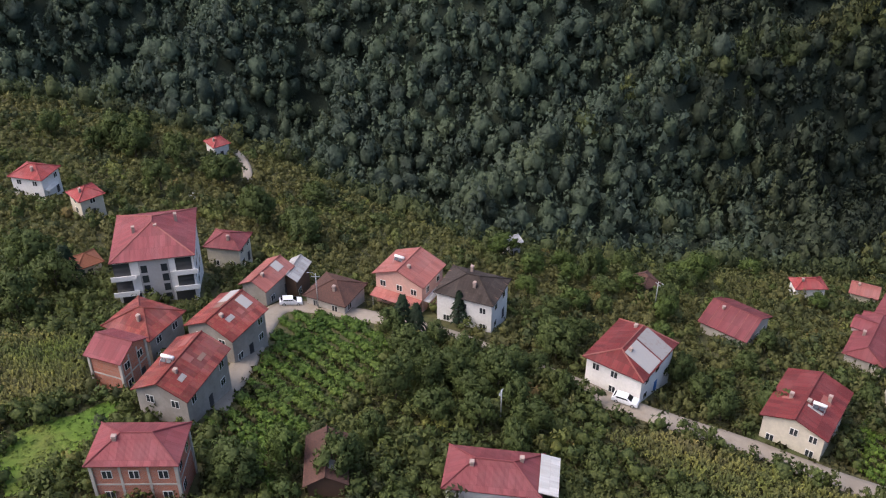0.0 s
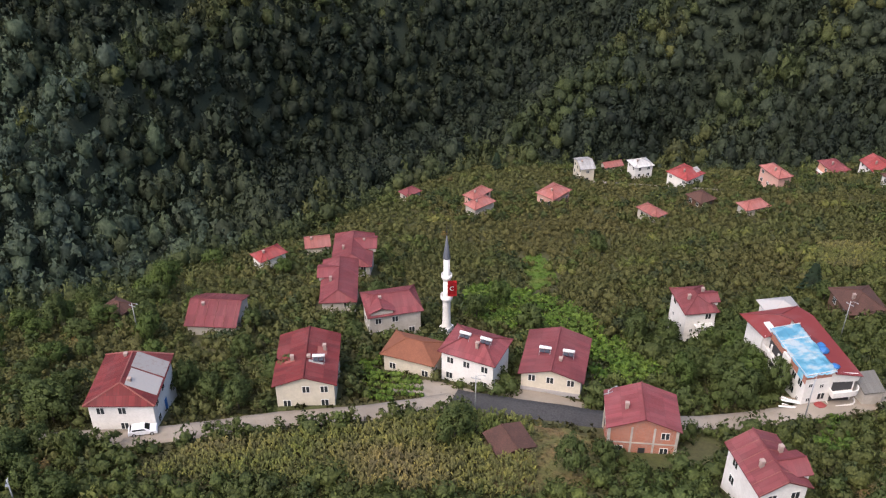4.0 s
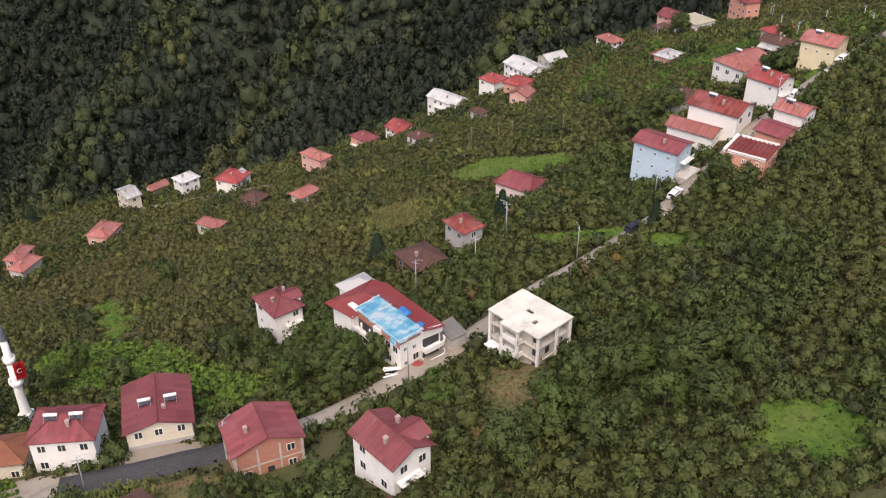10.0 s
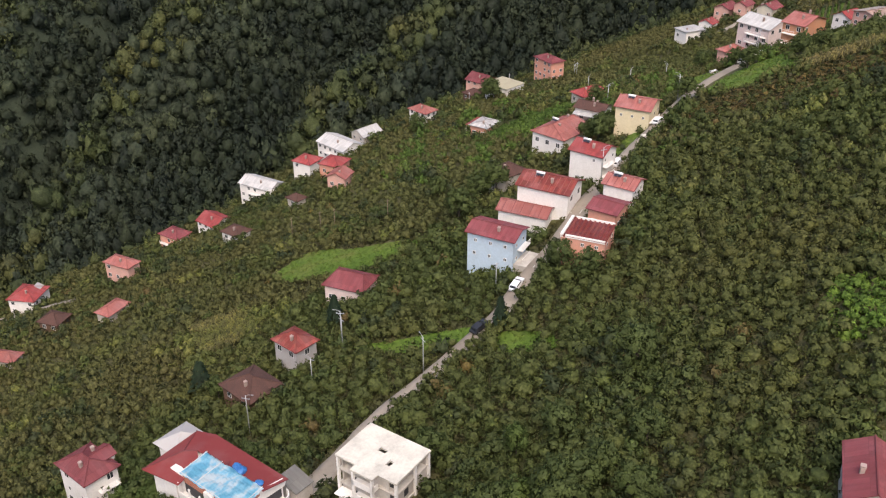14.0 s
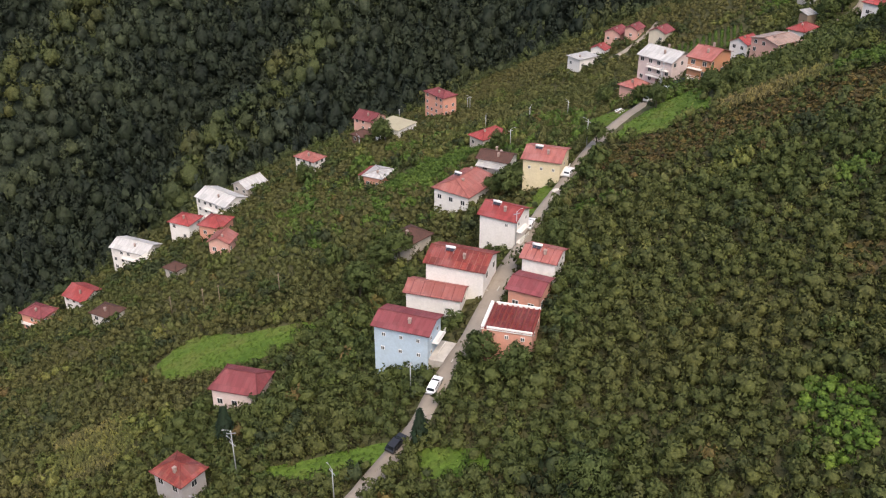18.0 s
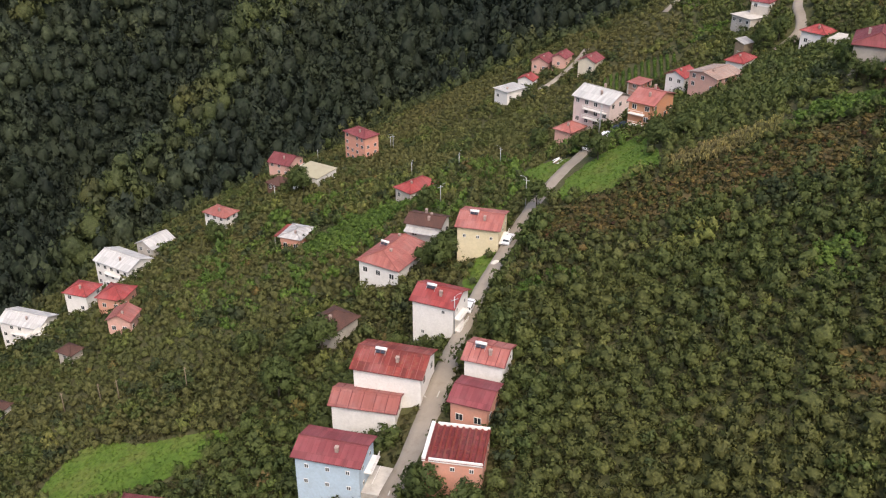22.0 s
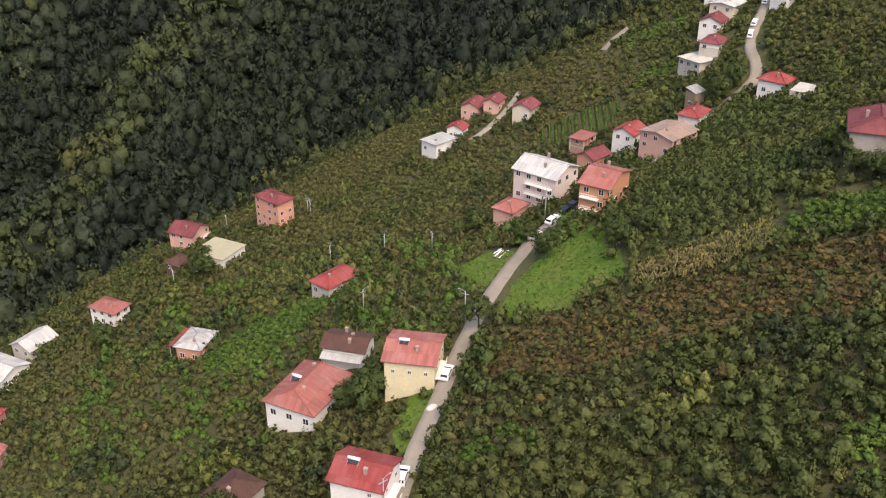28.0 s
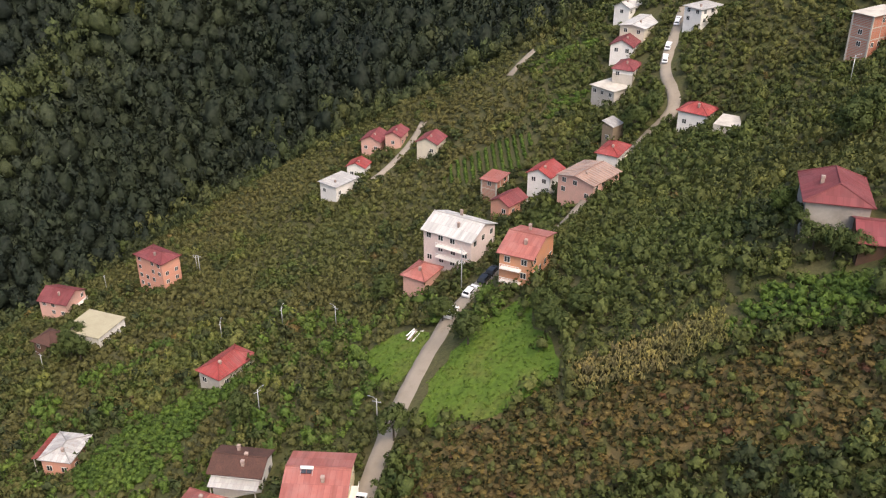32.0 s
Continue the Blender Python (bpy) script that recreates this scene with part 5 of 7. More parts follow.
road([(-103.0, -24.4), (-114.2, -20.1), (-130.1, -15.4), (-139.6, -11.4), (-137.8, -4.8), (-134.0, 2.9), (-129.9, 8.4), (-124.5, 15.5), (-115.4, 23.1), (-104.0, 31.0), (-93.7, 37.2), (-97.6, 34.6), (-91.8, 41.0), (-85.5, 49.5), (-76.6, 58.4), (-70.4, 67.3), (-65.7, 74.6)], 3.7, ROADMAT, 'pale dusty concrete village road along the houses')
road([(-65.7, 74.6), (-57.7, 77.3), (-50.3, 80.7), (-43.1, 84.3), (-41.5, 85.1)], 5.5, ASPHALT, 'dark asphalt stretch of the village road')
road([(-41.5, 85.1), (-31.0, 93.4), (-23.2, 99.5), (-16.2, 106.1), (-13.1, 111.2), (-5.7, 123.1), (1.7, 133.1), (10.1, 140.4), (21.4, 151.3), (24.5, 153.9), (32.6, 165.9), (37.5, 171.4), (42.9, 179.7), (48.1, 187.2), (55.5, 199.5), (64.2, 212.6), (71.3, 221.2), (86.6, 239.4), (106.1, 258.7), (107.6, 259.4), (115.2, 267.0), (123.2, 271.0), (130.6, 275.8)], 3.9, ROADMAT, 'pale dusty concrete village road climbing the slope')
road([(130.6, 275.8), (130.6, 270.4), (143.9, 278.2), (158.2, 289.4), (188.0, 308.0), (207.3, 317.6), (219.2, 321.4), (228.1, 336.4), (238.6, 346.1), (251.5, 356.4)], 3.7, ROADMAT, 'pale concrete road winding past the upper houses')
road([(-143.4, 269.6), (-133.6, 274.3), (-122.2, 278.7), (-108.9, 278.4), (-93.5, 272.4)], 3.0, ROADMAT, 'narrow pale lane')
road([(156.5, 393.2), (167.9, 398.9), (177.6, 404.8), (186.9, 413.4)], 2.6, ROADMAT, 'narrow pale lane')
road([(-267.5, -14.1), (-254.0, -11.8), (-243.3, -11.2), (-229.4, -12.3)], 2.4, ROADMAT, 'narrow pale lane')
road([(213.8, 399.7), (222.1, 403.5), (227.2, 404.0)], 2.6, ROADMAT, 'narrow pale lane')


# ---- fields and plots ----
PLOTS = []


def inside(poly, x, y):
    hit = np.zeros(np.shape(x), bool)
    n = len(poly)
    for i in range(n):
        (x0, y0), (x1, y1) = poly[i], poly[(i + 1) % n]
        cross = (y0 > y) != (y1 > y)
        hit ^= cross & (x < (x1 - x0) * (y - y0) / (y1 - y0 + 1e-12) + x0)
    return hit


def field(poly, material, label):
    edge = resample(poly, 2.5, True)
    mid = edge.mean(0)
    rng = np.random.RandomState(len(edge))
    edge = mid + (edge - mid) * (1 + 0.05 * rng.randn(len(edge), 1))
    rings = np.linspace(0.02, 1.0, 12)
    q = mid + (edge[None] - mid) * rings[:, None, None]
    q = np.concatenate([q, q[:, :1]], 1)
    me = grid_mesh("field", q[..., 0], q[..., 1], height(q[..., 0], q[..., 1]) + 0.16, material)
    PLOTS.append((edge, material))
    return tagged(new("field", me), label, "field", kind="structure")


field([(108.8, 253.7), (123.0, 254.5), (117.6, 242.9), (113.1, 229.6), (106.7, 226.5), (100.5, 228.4), (94.1, 235.2), (92.4, 240.7)], GRASS, 'bright green mown meadow beside the road')
field([(-25.5, 221.7), (-22.0, 232.4), (-13.1, 233.8), (-1.0, 222.0), (11.2, 214.1), (9.5, 206.0), (-4.4, 207.3), (-15.6, 211.0)], GRASS, 'bright green grass slope among the orchards')
field([(27.5, 73.4), (32.4, 82.9), (41.9, 79.2), (38.7, 67.0), (32.6, 70.6)], GRASS, 'bright green meadow on the upper slope')
field([(-101.7, -51.7), (-105.7, -45.5), (-109.4, -38.1), (-103.1, -38.1), (-95.5, -42.1), (-88.8, -46.0), (-88.3, -49.5)], GRASS, 'bright green field below the houses')
field([(-4.0, 162.3), (7.3, 158.5), (19.4, 154.0), (16.8, 149.6), (8.8, 151.0)], GRASS, 'grass strip along the road')
field([(71.0, 231.6), (75.0, 229.5), (68.4, 220.7), (64.5, 215.8), (64.8, 223.3)], GRASS, 'grass bank beside the yellow house')
field([(-6.5, 105.5), (-2.2, 106.0), (3.5, 104.6), (7.0, 103.0), (6.2, 97.5), (2.8, 91.0), (0.1, 84.5), (-3.8, 81.0), (-7.0, 86.0), (-5.5, 93.7)], DRYGRASS, 'dry grass plot beside the unfinished house')
field([(-55.3, 70.3), (-44.3, 79.0), (-38.0, 73.9), (-37.1, 61.5), (-45.1, 57.2)], DRYGRASS, 'dry grass plot with bare soil')
field([(23.7, 148.7), (32.2, 142.2), (31.9, 136.6), (23.3, 141.0)], GRASS, 'small grass patch among shrubs')
field([(-112.5, 170.0), (-110.5, 177.0), (-102.0, 167.5), (-91.5, 154.0), (-90.5, 144.0), (-97.0, 147.5)], GRASS, 'small grass plot')
field([(104.1, 273.6), (108.8, 265.6), (100.4, 256.7), (94.5, 254.2), (95.4, 268.5)], GRASS, 'steep grass bank above the road')

CORNPLOTS = [
    [(-86.6, 39.7), (-73.8, 55.3), (-62.6, 71.8), (-52.1, 76.8), (-39.9, 58.9), (-87.8, 30.1)],
    [(-46.1, 208.1), (-29.2, 204.2), (-24.5, 185.5), (-37.5, 182.8)],
    [(-134.1, -57.5), (-132.0, -44.2), (-112.2, -42.3), (-106.3, -52.8)],
    [(112.8, 227.0), (130.3, 213.9), (125.7, 206.3), (115.1, 212.6), (108.5, 219.7)],
]
GREENPLOTS = [
    [(-137.1, -12.6), (-134.9, -1.1), (-122.9, 6.9), (-111.7, 3.7), (-99.3, -6.4), (-94.3, -16.5), (-99.0, -25.5), (-109.7, -19.9), (-125.4, -15.0)],
    [(-102.8, 129.5), (-105.1, 142.9), (-90.4, 138.5), (-78.6, 136.0), (-64.7, 126.0), (-52.3, 114.0), (-42.5, 109.5), (-43.0, 100.5), (-49.3, 95.3), (-57.5, 103.5), (-71.5, 113.5), (-80.0, 111.0), (-88.5, 110.0)],
    [(-89.0, 77.5), (-78.5, 81.5), (-68.5, 71.0), (-75.5, 64.5)],
    [(165.9, 365.3), (174.8, 372.0), (194.8, 361.9), (192.7, 353.5), (181.3, 342.4), (173.8, 346.5)],
    [(126.1, 210.3), (137.3, 212.2), (146.0, 200.9), (135.2, 192.4), (127.2, 203.3)],
    [(40.6, 295.4), (53.3, 300.5), (67.5, 297.9), (78.2, 306.6), (83.9, 301.6), (77.4, 289.7), (66.0, 281.9), (56.9, 275.3), (44.5, 272.9)],
    [(217.3, 399.8), (237.7, 377.5), (234.4, 370.7), (216.1, 385.6)],
    [(202.1, 364.0), (210.4, 365.6), (219.2, 353.4), (216.3, 351.2), (201.0, 358.0)],
    [(-93.3, -24.8), (-99.6, -16.1), (-95.7, -10.2), (-81.9, -17.6)],
    [(-16.7, 105.6), (-12.0, 106.1), (-9.8, 95.4), (-14.0, 93.9)],
    [(70.4, 208.8), (77.7, 208.3), (81.8, 201.6), (79.5, 198.9), (69.8, 204.8)],
    [(103.1, 168.3), (109.5, 165.1), (101.5, 155.5), (98.9, 159.7)],
    [(69.9, 123.0), (75.2, 121.7), (76.2, 115.3), (70.2, 105.9), (64.4, 106.7), (65.6, 112.2)],
]
LIGHTPLOTS = [
    [(63.7, 184.0), (75.7, 177.0), (88.2, 168.9), (97.3, 165.0), (95.4, 162.5), (87.9, 165.8), (75.3, 173.2), (63.5, 179.4)],
    [(85.2, 200.1), (99.6, 191.8), (98.0, 187.9), (85.7, 195.3)],
    [(-50.4, 201.0), (-32.7, 202.1), (-20.9, 200.4), (-18.4, 187.2), (-34.7, 178.1), (-42.6, 177.2)],
    [(57.5, 322.2), (81.7, 329.1), (92.5, 323.5), (87.0, 306.7), (66.4, 304.4), (55.5, 304.6)],
]
FORECOURTS = []
BROWNPLOTS = [
    [(84.0, 232.0), (96.0, 231.5), (108.5, 218.5), (122.0, 204.0), (135.0, 192.0), (122.5, 180.0), (113.0, 190.0), (101.0, 201.0), (88.0, 213.0), (83.0, 223.0)],
    [(88.8, 147.0), (96.3, 143.2), (90.6, 135.3), (87.5, 140.2)],
]


for poly, label in (([(-76.0, 70.5), (-73.5, 77.5), (-62.5, 79.5), (-62.8, 76.5), (-66.5, 74.0)], 'pale concrete forecourt between the mosque and the road'), ([(-58.5, 80.0), (-59.0, 84.5), (-48.5, 87.5), (-46.5, 84.6)], 'bare concrete apron in front of a house')):
    field(poly, ROADMAT, label)
    PLOTS.pop()
    FORECOURTS.append(poly)
FORECOURTS.append([(-41.0, 79.0), (-36.8, 75.0), (-31.5, 75.5), (-27.0, 78.0), (-23.5, 84.0), (-26.0, 90.5), (-31.0, 89.5), (-29.5, 83.0)])
FORECOURTS.append([(-15.0, 109.5), (-13.0, 117.5), (-11.2, 119.8), (-7.1, 124.5), (-5.2, 119.0), (-6.0, 115.5), (-10.5, 113.0)])
for poly in BROWNPLOTS:
    field(poly, BROWNHEATH, 'low browned heath on a cleared slope')
    PLOTS.pop()

# ---- minaret ----
def minaret(x, y):
    z = float(height(x, y))
    ob = thing("minaret", pose(x, y, z), "slender white minaret with a dark lead cone and a red flag", "minaret")

    def lathe(name, prof, material, seg=20):
        bm = bmesh.new()
        rings = [[bm.verts.new((r * math.cos(2 * math.pi * i / seg), r * math.sin(2 * math.pi * i / seg), h)) for i in range(seg)] for r, h in prof]
        for a, b in zip(rings, rings[1:]):
            for i in range(seg):
                bm.faces.new((a[i], a[(i + 1) % seg], b[(i + 1) % seg], b[i]))
        bm.faces.new(rings[-1])
        return obj(name, bm, material, True)
    part("base", obj("base", box(-1.0, -1.0, -3, 1.0, 1.0, 2.6), WHITE), ob)
    part("shaft", lathe("shaft", [(0.98, 2.5), (0.8, 3.6), (0.74, 8.2), (0.86, 8.7), (0.9, 8.9)], WHITE), ob)
    part("balcony", lathe("balcony", [(0.74, 8.4), (1.12, 9.1), (1.16, 9.2), (1.16, 10.0), (1.08, 10.0), (1.08, 9.3), (0.66, 9.3)], WHITE), ob)
    part("upper_shaft", lathe("upper_shaft", [(0.69, 9.2), (0.65, 13.8)], WHITE), ob)
    part("upper_balcony", lathe("upper_balcony", [(0.65, 13.3), (1.0, 14.0), (1.02, 14.7), (0.94, 14.7), (0.94, 14.1), (0.6, 14.1)], WHITE), ob)
    part("lantern", lathe("lantern", [(0.62, 14.0), (0.58, 18.4)], WHITE), ob)
    part("cone", lathe("cone", [(0.74, 18.3), (0.66, 18.8), (0.05, 23.2)], LEAD), ob)
    fin = bmesh.new()
    tube(fin, (0, 0, 23.1), (0, 0, 26.2), 0.05, 0.03, 6)
    bmesh.ops.create_icosphere(fin, subdivisions=1, radius=0.16, matrix=pose(0, 0, 23.9))
    bmesh.ops.create_icosphere(fin, subdivisions=1, radius=0.12, matrix=pose(0, 0, 24.7))
    part("finial", obj("finial", fin, DARKMETAL_SHADE), ob)
    bm = bmesh.new()
    n = 8
    top = [[bm.verts.new((0.15 + 1.7 * i / n, -1.12 + 0.1 * math.sin(i * 1.3 + j), 13.9 - 3.6 * j / 6)) for i in range(n + 1)] for j in range(7)]
    for a, b in zip(top, top[1:]):
        for i in range(n):
            bm.faces.new((a[i], a[i + 1], b[i + 1], b[i]))
    bmesh.ops.solidify(bm, geom=bm.faces[:], thickness=0.03)
    fl = part("flag", obj("flag", bm, FLAGRED, True), ob, pose(0, 0, 0, 0, 0, FLAG_TURN), "hanging red flag")
    bm = bmesh.new()
    arc = []
    for i in range(17):
        t = radians(40 + 280 * i / 16)
        arc.append(((0.95 + 0.46 * math.cos(t), 12.2 + 0.46 * math.sin(t)), (1.03 + 0.35 * math.cos(t), 12.2 + 0.35 * math.sin(t))))
    for (p, q), (r, s) in zip(arc, arc[1:]):
        bm.faces.new([bm.verts.new((a[0], -1.27, a[1])) for a in (p, q, s, r)])
    bmesh.ops.solidify(bm, geom=bm.faces[:], thickness=0.02)
    part("crescent", obj("crescent", bm, FLAGWHITE), fl)
    return ob


FLAG_TURN = 40
minaret(-84.5, 98.0)


# ---- unfinished concrete house ----
def slab_house(x, y, ze, rot, w, d, h):
    ob = thing("unfinished_house", pose(x, y, ze - h, 0, 0, rot), "unfinished concrete house with a stained bare white roof slab", "house")
    FOOTPRINTS.append((x, y, rot, w, d))
    a, b = w / 2, d / 2
    y0, y1, out = -0.40 * b, 0.32 * b, 1.25
    cuts = ((0.3, 0.2, 0.75, 1.2), (-1.35, -2.3, 1.05, 0.65))
    bm = bmesh.new()
    ys = sorted({-b, b} | {v for cx, cy, sx, sy in cuts for v in (cy - sy / 2, cy + sy / 2)})
    for v0, v1 in zip(ys, ys[1:]):
        inside = [c for c in cuts if c[1] - c[3] / 2 < (v0 + v1) / 2 < c[1] + c[3] / 2]
        xs = [-a] + ([inside[0][0] - inside[0][2] / 2, inside[0][0] + inside[0][2] / 2] if inside else []) + [a]
        for k in range(0, len(xs), 2):
            add_box(bm, xs[k], v0, h - 0.3, xs[k + 1], v1, h)
    add_box(bm, -a - out, y0, h - 0.3, -a, y1, h)
    part("roof_slab", obj("roof_slab", bm, SLABTOP), ob)
    for cx, cy, sx, sy in cuts:
        part("hatch_kerb", obj("hatch_kerb", box(cx - sx / 2 - 0.1, cy + sy / 2, h - 0.28, cx + sx / 2 + 0.1, cy + sy / 2 + 0.1, h + 0.12), CONCRETE), ob)
    for k in (1, 2):
        z = h * k / 3
        part("floor_slab", obj("floor_slab", box(-a + 0.3, -b + 0.3, z - 0.22, a - 0.3, b - 0.3, z), CONCRETE), ob)
        bal = part("balcony", obj("balcony", box(-a - out + 0.1, y0 + 0.1, z - 0.2, -a + 0.28, y1 - 0.1, z), WHITE), ob)
        part("parapet", obj("parapet", box(-a - out + 0.1, y0 + 0.1, z, -a - out + 0.25, y1 - 0.1, z + 0.8), WHITE), bal)
        part("parapet", obj("parapet", box(-a - out + 0.25, y0 + 0.1, z, -a + 0.2, y0 + 0.25, z + 0.8), WHITE), bal)
    for px, py in ((-a + 0.3, -b + 0.3), (-a + 0.3, b - 0.3), (a - 0.3, -b + 0.3), (a - 0.3, b - 0.3), (-a - out + 0.3, y0 + 0.3), (-a - out + 0.3, y1 - 0.3), (0.6, -b + 0.3), (a - 0.3, 0.0)):
        part("column", obj("column", box(px - 0.2, py - 0.2, -6, px + 0.2, py + 0.2, h - 0.3), WHITE), ob)
    for k in range(3):
        z0, z1 = (-6 if k == 0 else h * k / 3), h * (k + 1) / 3 - (0.3 if k == 2 else 0.22)
        part("infill_wall", obj("infill_wall", box(-a + 0.75, -b + 0.5, z0, -a + 0.95, b - (0.5 if k == 0 else 2.6), z1), PALE), ob)
        part("infill_wall", obj("infill_wall", box(-a + 0.75, b - 0.8, z0, a - 0.5, b - 0.6, z1), PALE), ob)
        part("infill_wall", obj("infill_wall", box(a - 0.7, -b + 0.5, z0, a - 0.5, b - 0.5, z1), PALE), ob)
        part("infill_wall", obj("infill_wall", box(-a + 0.5, -b + (0.5 if k < 2 else 1.7), z0, a - 0.5, -b + (0.7 if k < 2 else 1.9), z1 if k < 2 else z1 - 0.4), PALE), ob)
    # thin dark plates on solid infill, coloured as the shade inside openings
    for k in range(3):
        z = h * k / 3 + 0.8
        for yy in (-b + 1.4, y0 + 1.6, b - 3.4):
            part("opening", obj("opening", box(-0.05, -0.35, 0, 0.05, 0.35, 1.25), DARKMETAL_SHADE), ob, pose(-a + 0.75, yy, z), "dark unglazed window opening")
        if k:
            part("opening", obj("opening", box(-0.5, -0.05, 0, 0.5, 0.05, 1.2), DARKMETAL_SHADE), ob, pose(1.9 if k == 2 else -1.4, -b + (1.7 if k == 2 else 0.5), z), "dark unglazed window opening")
    part("entrance_slab", obj("entrance_slab", box(-a - 1.2, b - 3.2, h / 3 - 1.3, -a + 0.7, b - 0.4, h / 3 - 1.1, 0.03), WHITE), ob)
    return ob


slab_house(0.9, 111.6, -12.6, 50.5, 8.6, 11.2, 8.0)


# ---- cars ----
def car_meshes(paint):
    bm = bmesh.new()
    prof = [(-2.1, 0.35), (-2.12, 0.8), (-1.9, 0.95), (-1.55, 1.38), (0.25, 1.42), (1.0, 0.98), (1.95, 0.85), (2.1, 0.6), (2.1, 0.35)]
    rings = []
    for yy, k in ((-0.84, 0.0), (-0.78, 1.0), (0.78, 1.0), (0.84, 0.0)):
        rings.append([bm.verts.new((px, yy * (0.86 if pz > 1.1 else 1.0), pz if k else min(pz, 1.36) * 0.98)) for px, pz in prof])
    for a, b in zip(rings, rings[1:]):
        for i in range(len(prof)):
            j = (i + 1) % len(prof)
            bm.faces.new((a[i], a[j], b[j], b[i]))
    bm.faces.new(rings[0][::-1]), bm.faces.new(rings[-1])
    bmesh.ops.recalc_face_normals(bm, faces=bm.faces)
    body = obj("body", bm, paint)
    glass = []
    for pts in (((1.0, 1.0), (0.3, 1.4)), ((-1.88, 0.98), (-1.57, 1.36))):
        bm = bmesh.new()
        (x0, z0), (x1, z1) = pts
        s = 0.03 if x0 > x1 else -0.03
        bm.faces.new([bm.verts.new(p) for p in ((x0 + s, -0.68, z0 + 0.03), (x0 + s, 0.68, z0 + 0.03), (x1 + s, 0.6, z1), (x1 + s, -0.6, z1))])
        bmesh.ops.solidify(bm, geom=bm.faces[:], thickness=0.02)
        glass.append(obj("windscreen", bm, GLASS))
    for sy in (-1, 1):
        bm = bmesh.new()
        bm.faces.new([bm.verts.new(p) for p in ((-1.55, sy * 0.83, 0.96), (0.75, sy * 0.83, 0.98), (0.2, sy * 0.735, 1.33), (-1.4, sy * 0.735, 1.31))])
        bmesh.ops.solidify(bm, geom=bm.faces[:], thickness=0.02)
        glass.append(obj("side_window", bm, GLASS))
    bm = bmesh.new()
    tube(bm, (0, -0.1, 0), (0, 0.1, 0), 0.32, 0.32, 12)
    wheel = obj("wheel", bm, TYRE)
    bm = bmesh.new()
    tube(bm, (0, -0.115, 0), (0, 0.115, 0), 0.19, 0.19, 8)
    return body, glass, wheel, obj("rim", bm, STEEL)


CARMESH = {m.name: car_meshes(m) for m in (PAINTWHITE, PAINTDARK)}


def car(x, y, paint):
    """A car that stands on the road nearest to x, y and heads along it."""
    body, glass, wheel, rim = CARMESH[paint.name]
    best = None
    for c, half in ROADPTS:
        i = int(np.argmin(np.hypot(c[:, 0] - x, c[:, 1] - y)))
        i = min(max(i, 1), len(c) - 2)
        gap = math.hypot(c[i, 0] - x, c[i, 1] - y)
        if best is None or gap < best[0]:
            best = (gap, c[i], c[i + 1] - c[i - 1], half)
    gap, c, f, half = best
    f = f / np.hypot(*f)
    k = min(1.0, (half - 0.95) / max(gap, 0.01))
    x, y = float(c[0] + (x - c[0]) * k), float(c[1] + (y - c[1]) * k)
    rot = math.degrees(math.atan2(f[1], f[0]))
    z = 0.6 * float(height(*c)) + 0.4 * float(height(x, y)) + 0.34
    z1, z0 = float(height(c[0] + f[0] * 1.3, c[1] + f[1] * 1.3)), float(height(c[0] - f[0] * 1.3, c[1] - f[1] * 1.3))
    tilt = math.degrees(math.atan2(z1 - z0, 2.6))
    white = paint is PAINTWHITE
    ob = thing("car", pose(x, y, z, 0, 0, rot) @ pose(0, 0, 0, 0, -tilt, 0), ("white" if white else "dark") + " hatchback parked on the village road", "car", "parked cars")
    part("body", body, ob)
    for g in glass:
        part(g.name.split(".")[0], g, ob)
    for wx in (-1.3, 1.3):
        for wy in (-0.76, 0.76):
            wo = part("wheel", wheel, ob, pose(wx, wy, 0.32))
            part("rim", rim, wo)
    return ob


car(-96.1, 37.6, PAINTWHITE)
car(-143.9, -10.2, PAINTWHITE)
car(20.1, 152.0, PAINTDARK)
car(29.4, 162.7, PAINTWHITE)
car(61.8, 211.1, PAINTWHITE)
car(114.5, 266.7, PAINTWHITE)
car(121.3, 270.8, PAINTWHITE)
car(125.9, 273.0, PAINTDARK)
car(128.9, 274.8, PAINTDARK)
car(77.7, 230.7, PAINTWHITE)
car(228.7, 340.5, PAINTWHITE)
car(234.1, 344.6, PAINTWHITE)
car(245.4, 353.4, PAINTWHITE)


# ---- terraces, piles and yards ----
def pad(x, y, rot, w, d, drop, material, label, name="yard_slab"):
    """A level slab with a face wall down to the slope."""
    zs = [float(height(x + u * w / 2 * math.cos(radians(rot)) - v * d / 2 * math.sin(radians(rot)), y + u * w / 2 * math.sin(radians(rot)) + v * d / 2 * math.cos(radians(rot)))) for u in (-1, 1) for v in (-1, 1)]
    z = max(zs) - drop
    ob = thing(name, pose(x, y, z, 0, 0, rot), label, "terrace")
    FOOTPRINTS.append((x, y, rot, w, d))
    part("slab", obj("slab", box(-w / 2, -d / 2, min(zs) - z - 1.0, w / 2, d / 2, 0.15, 0.03), material), ob)
    part("kerb", obj("kerb", box(-w / 2, -d / 2 - 0.004, 0.15, w / 2, -d / 2 + 0.2, 0.6), CONCRETE), ob)
    return ob


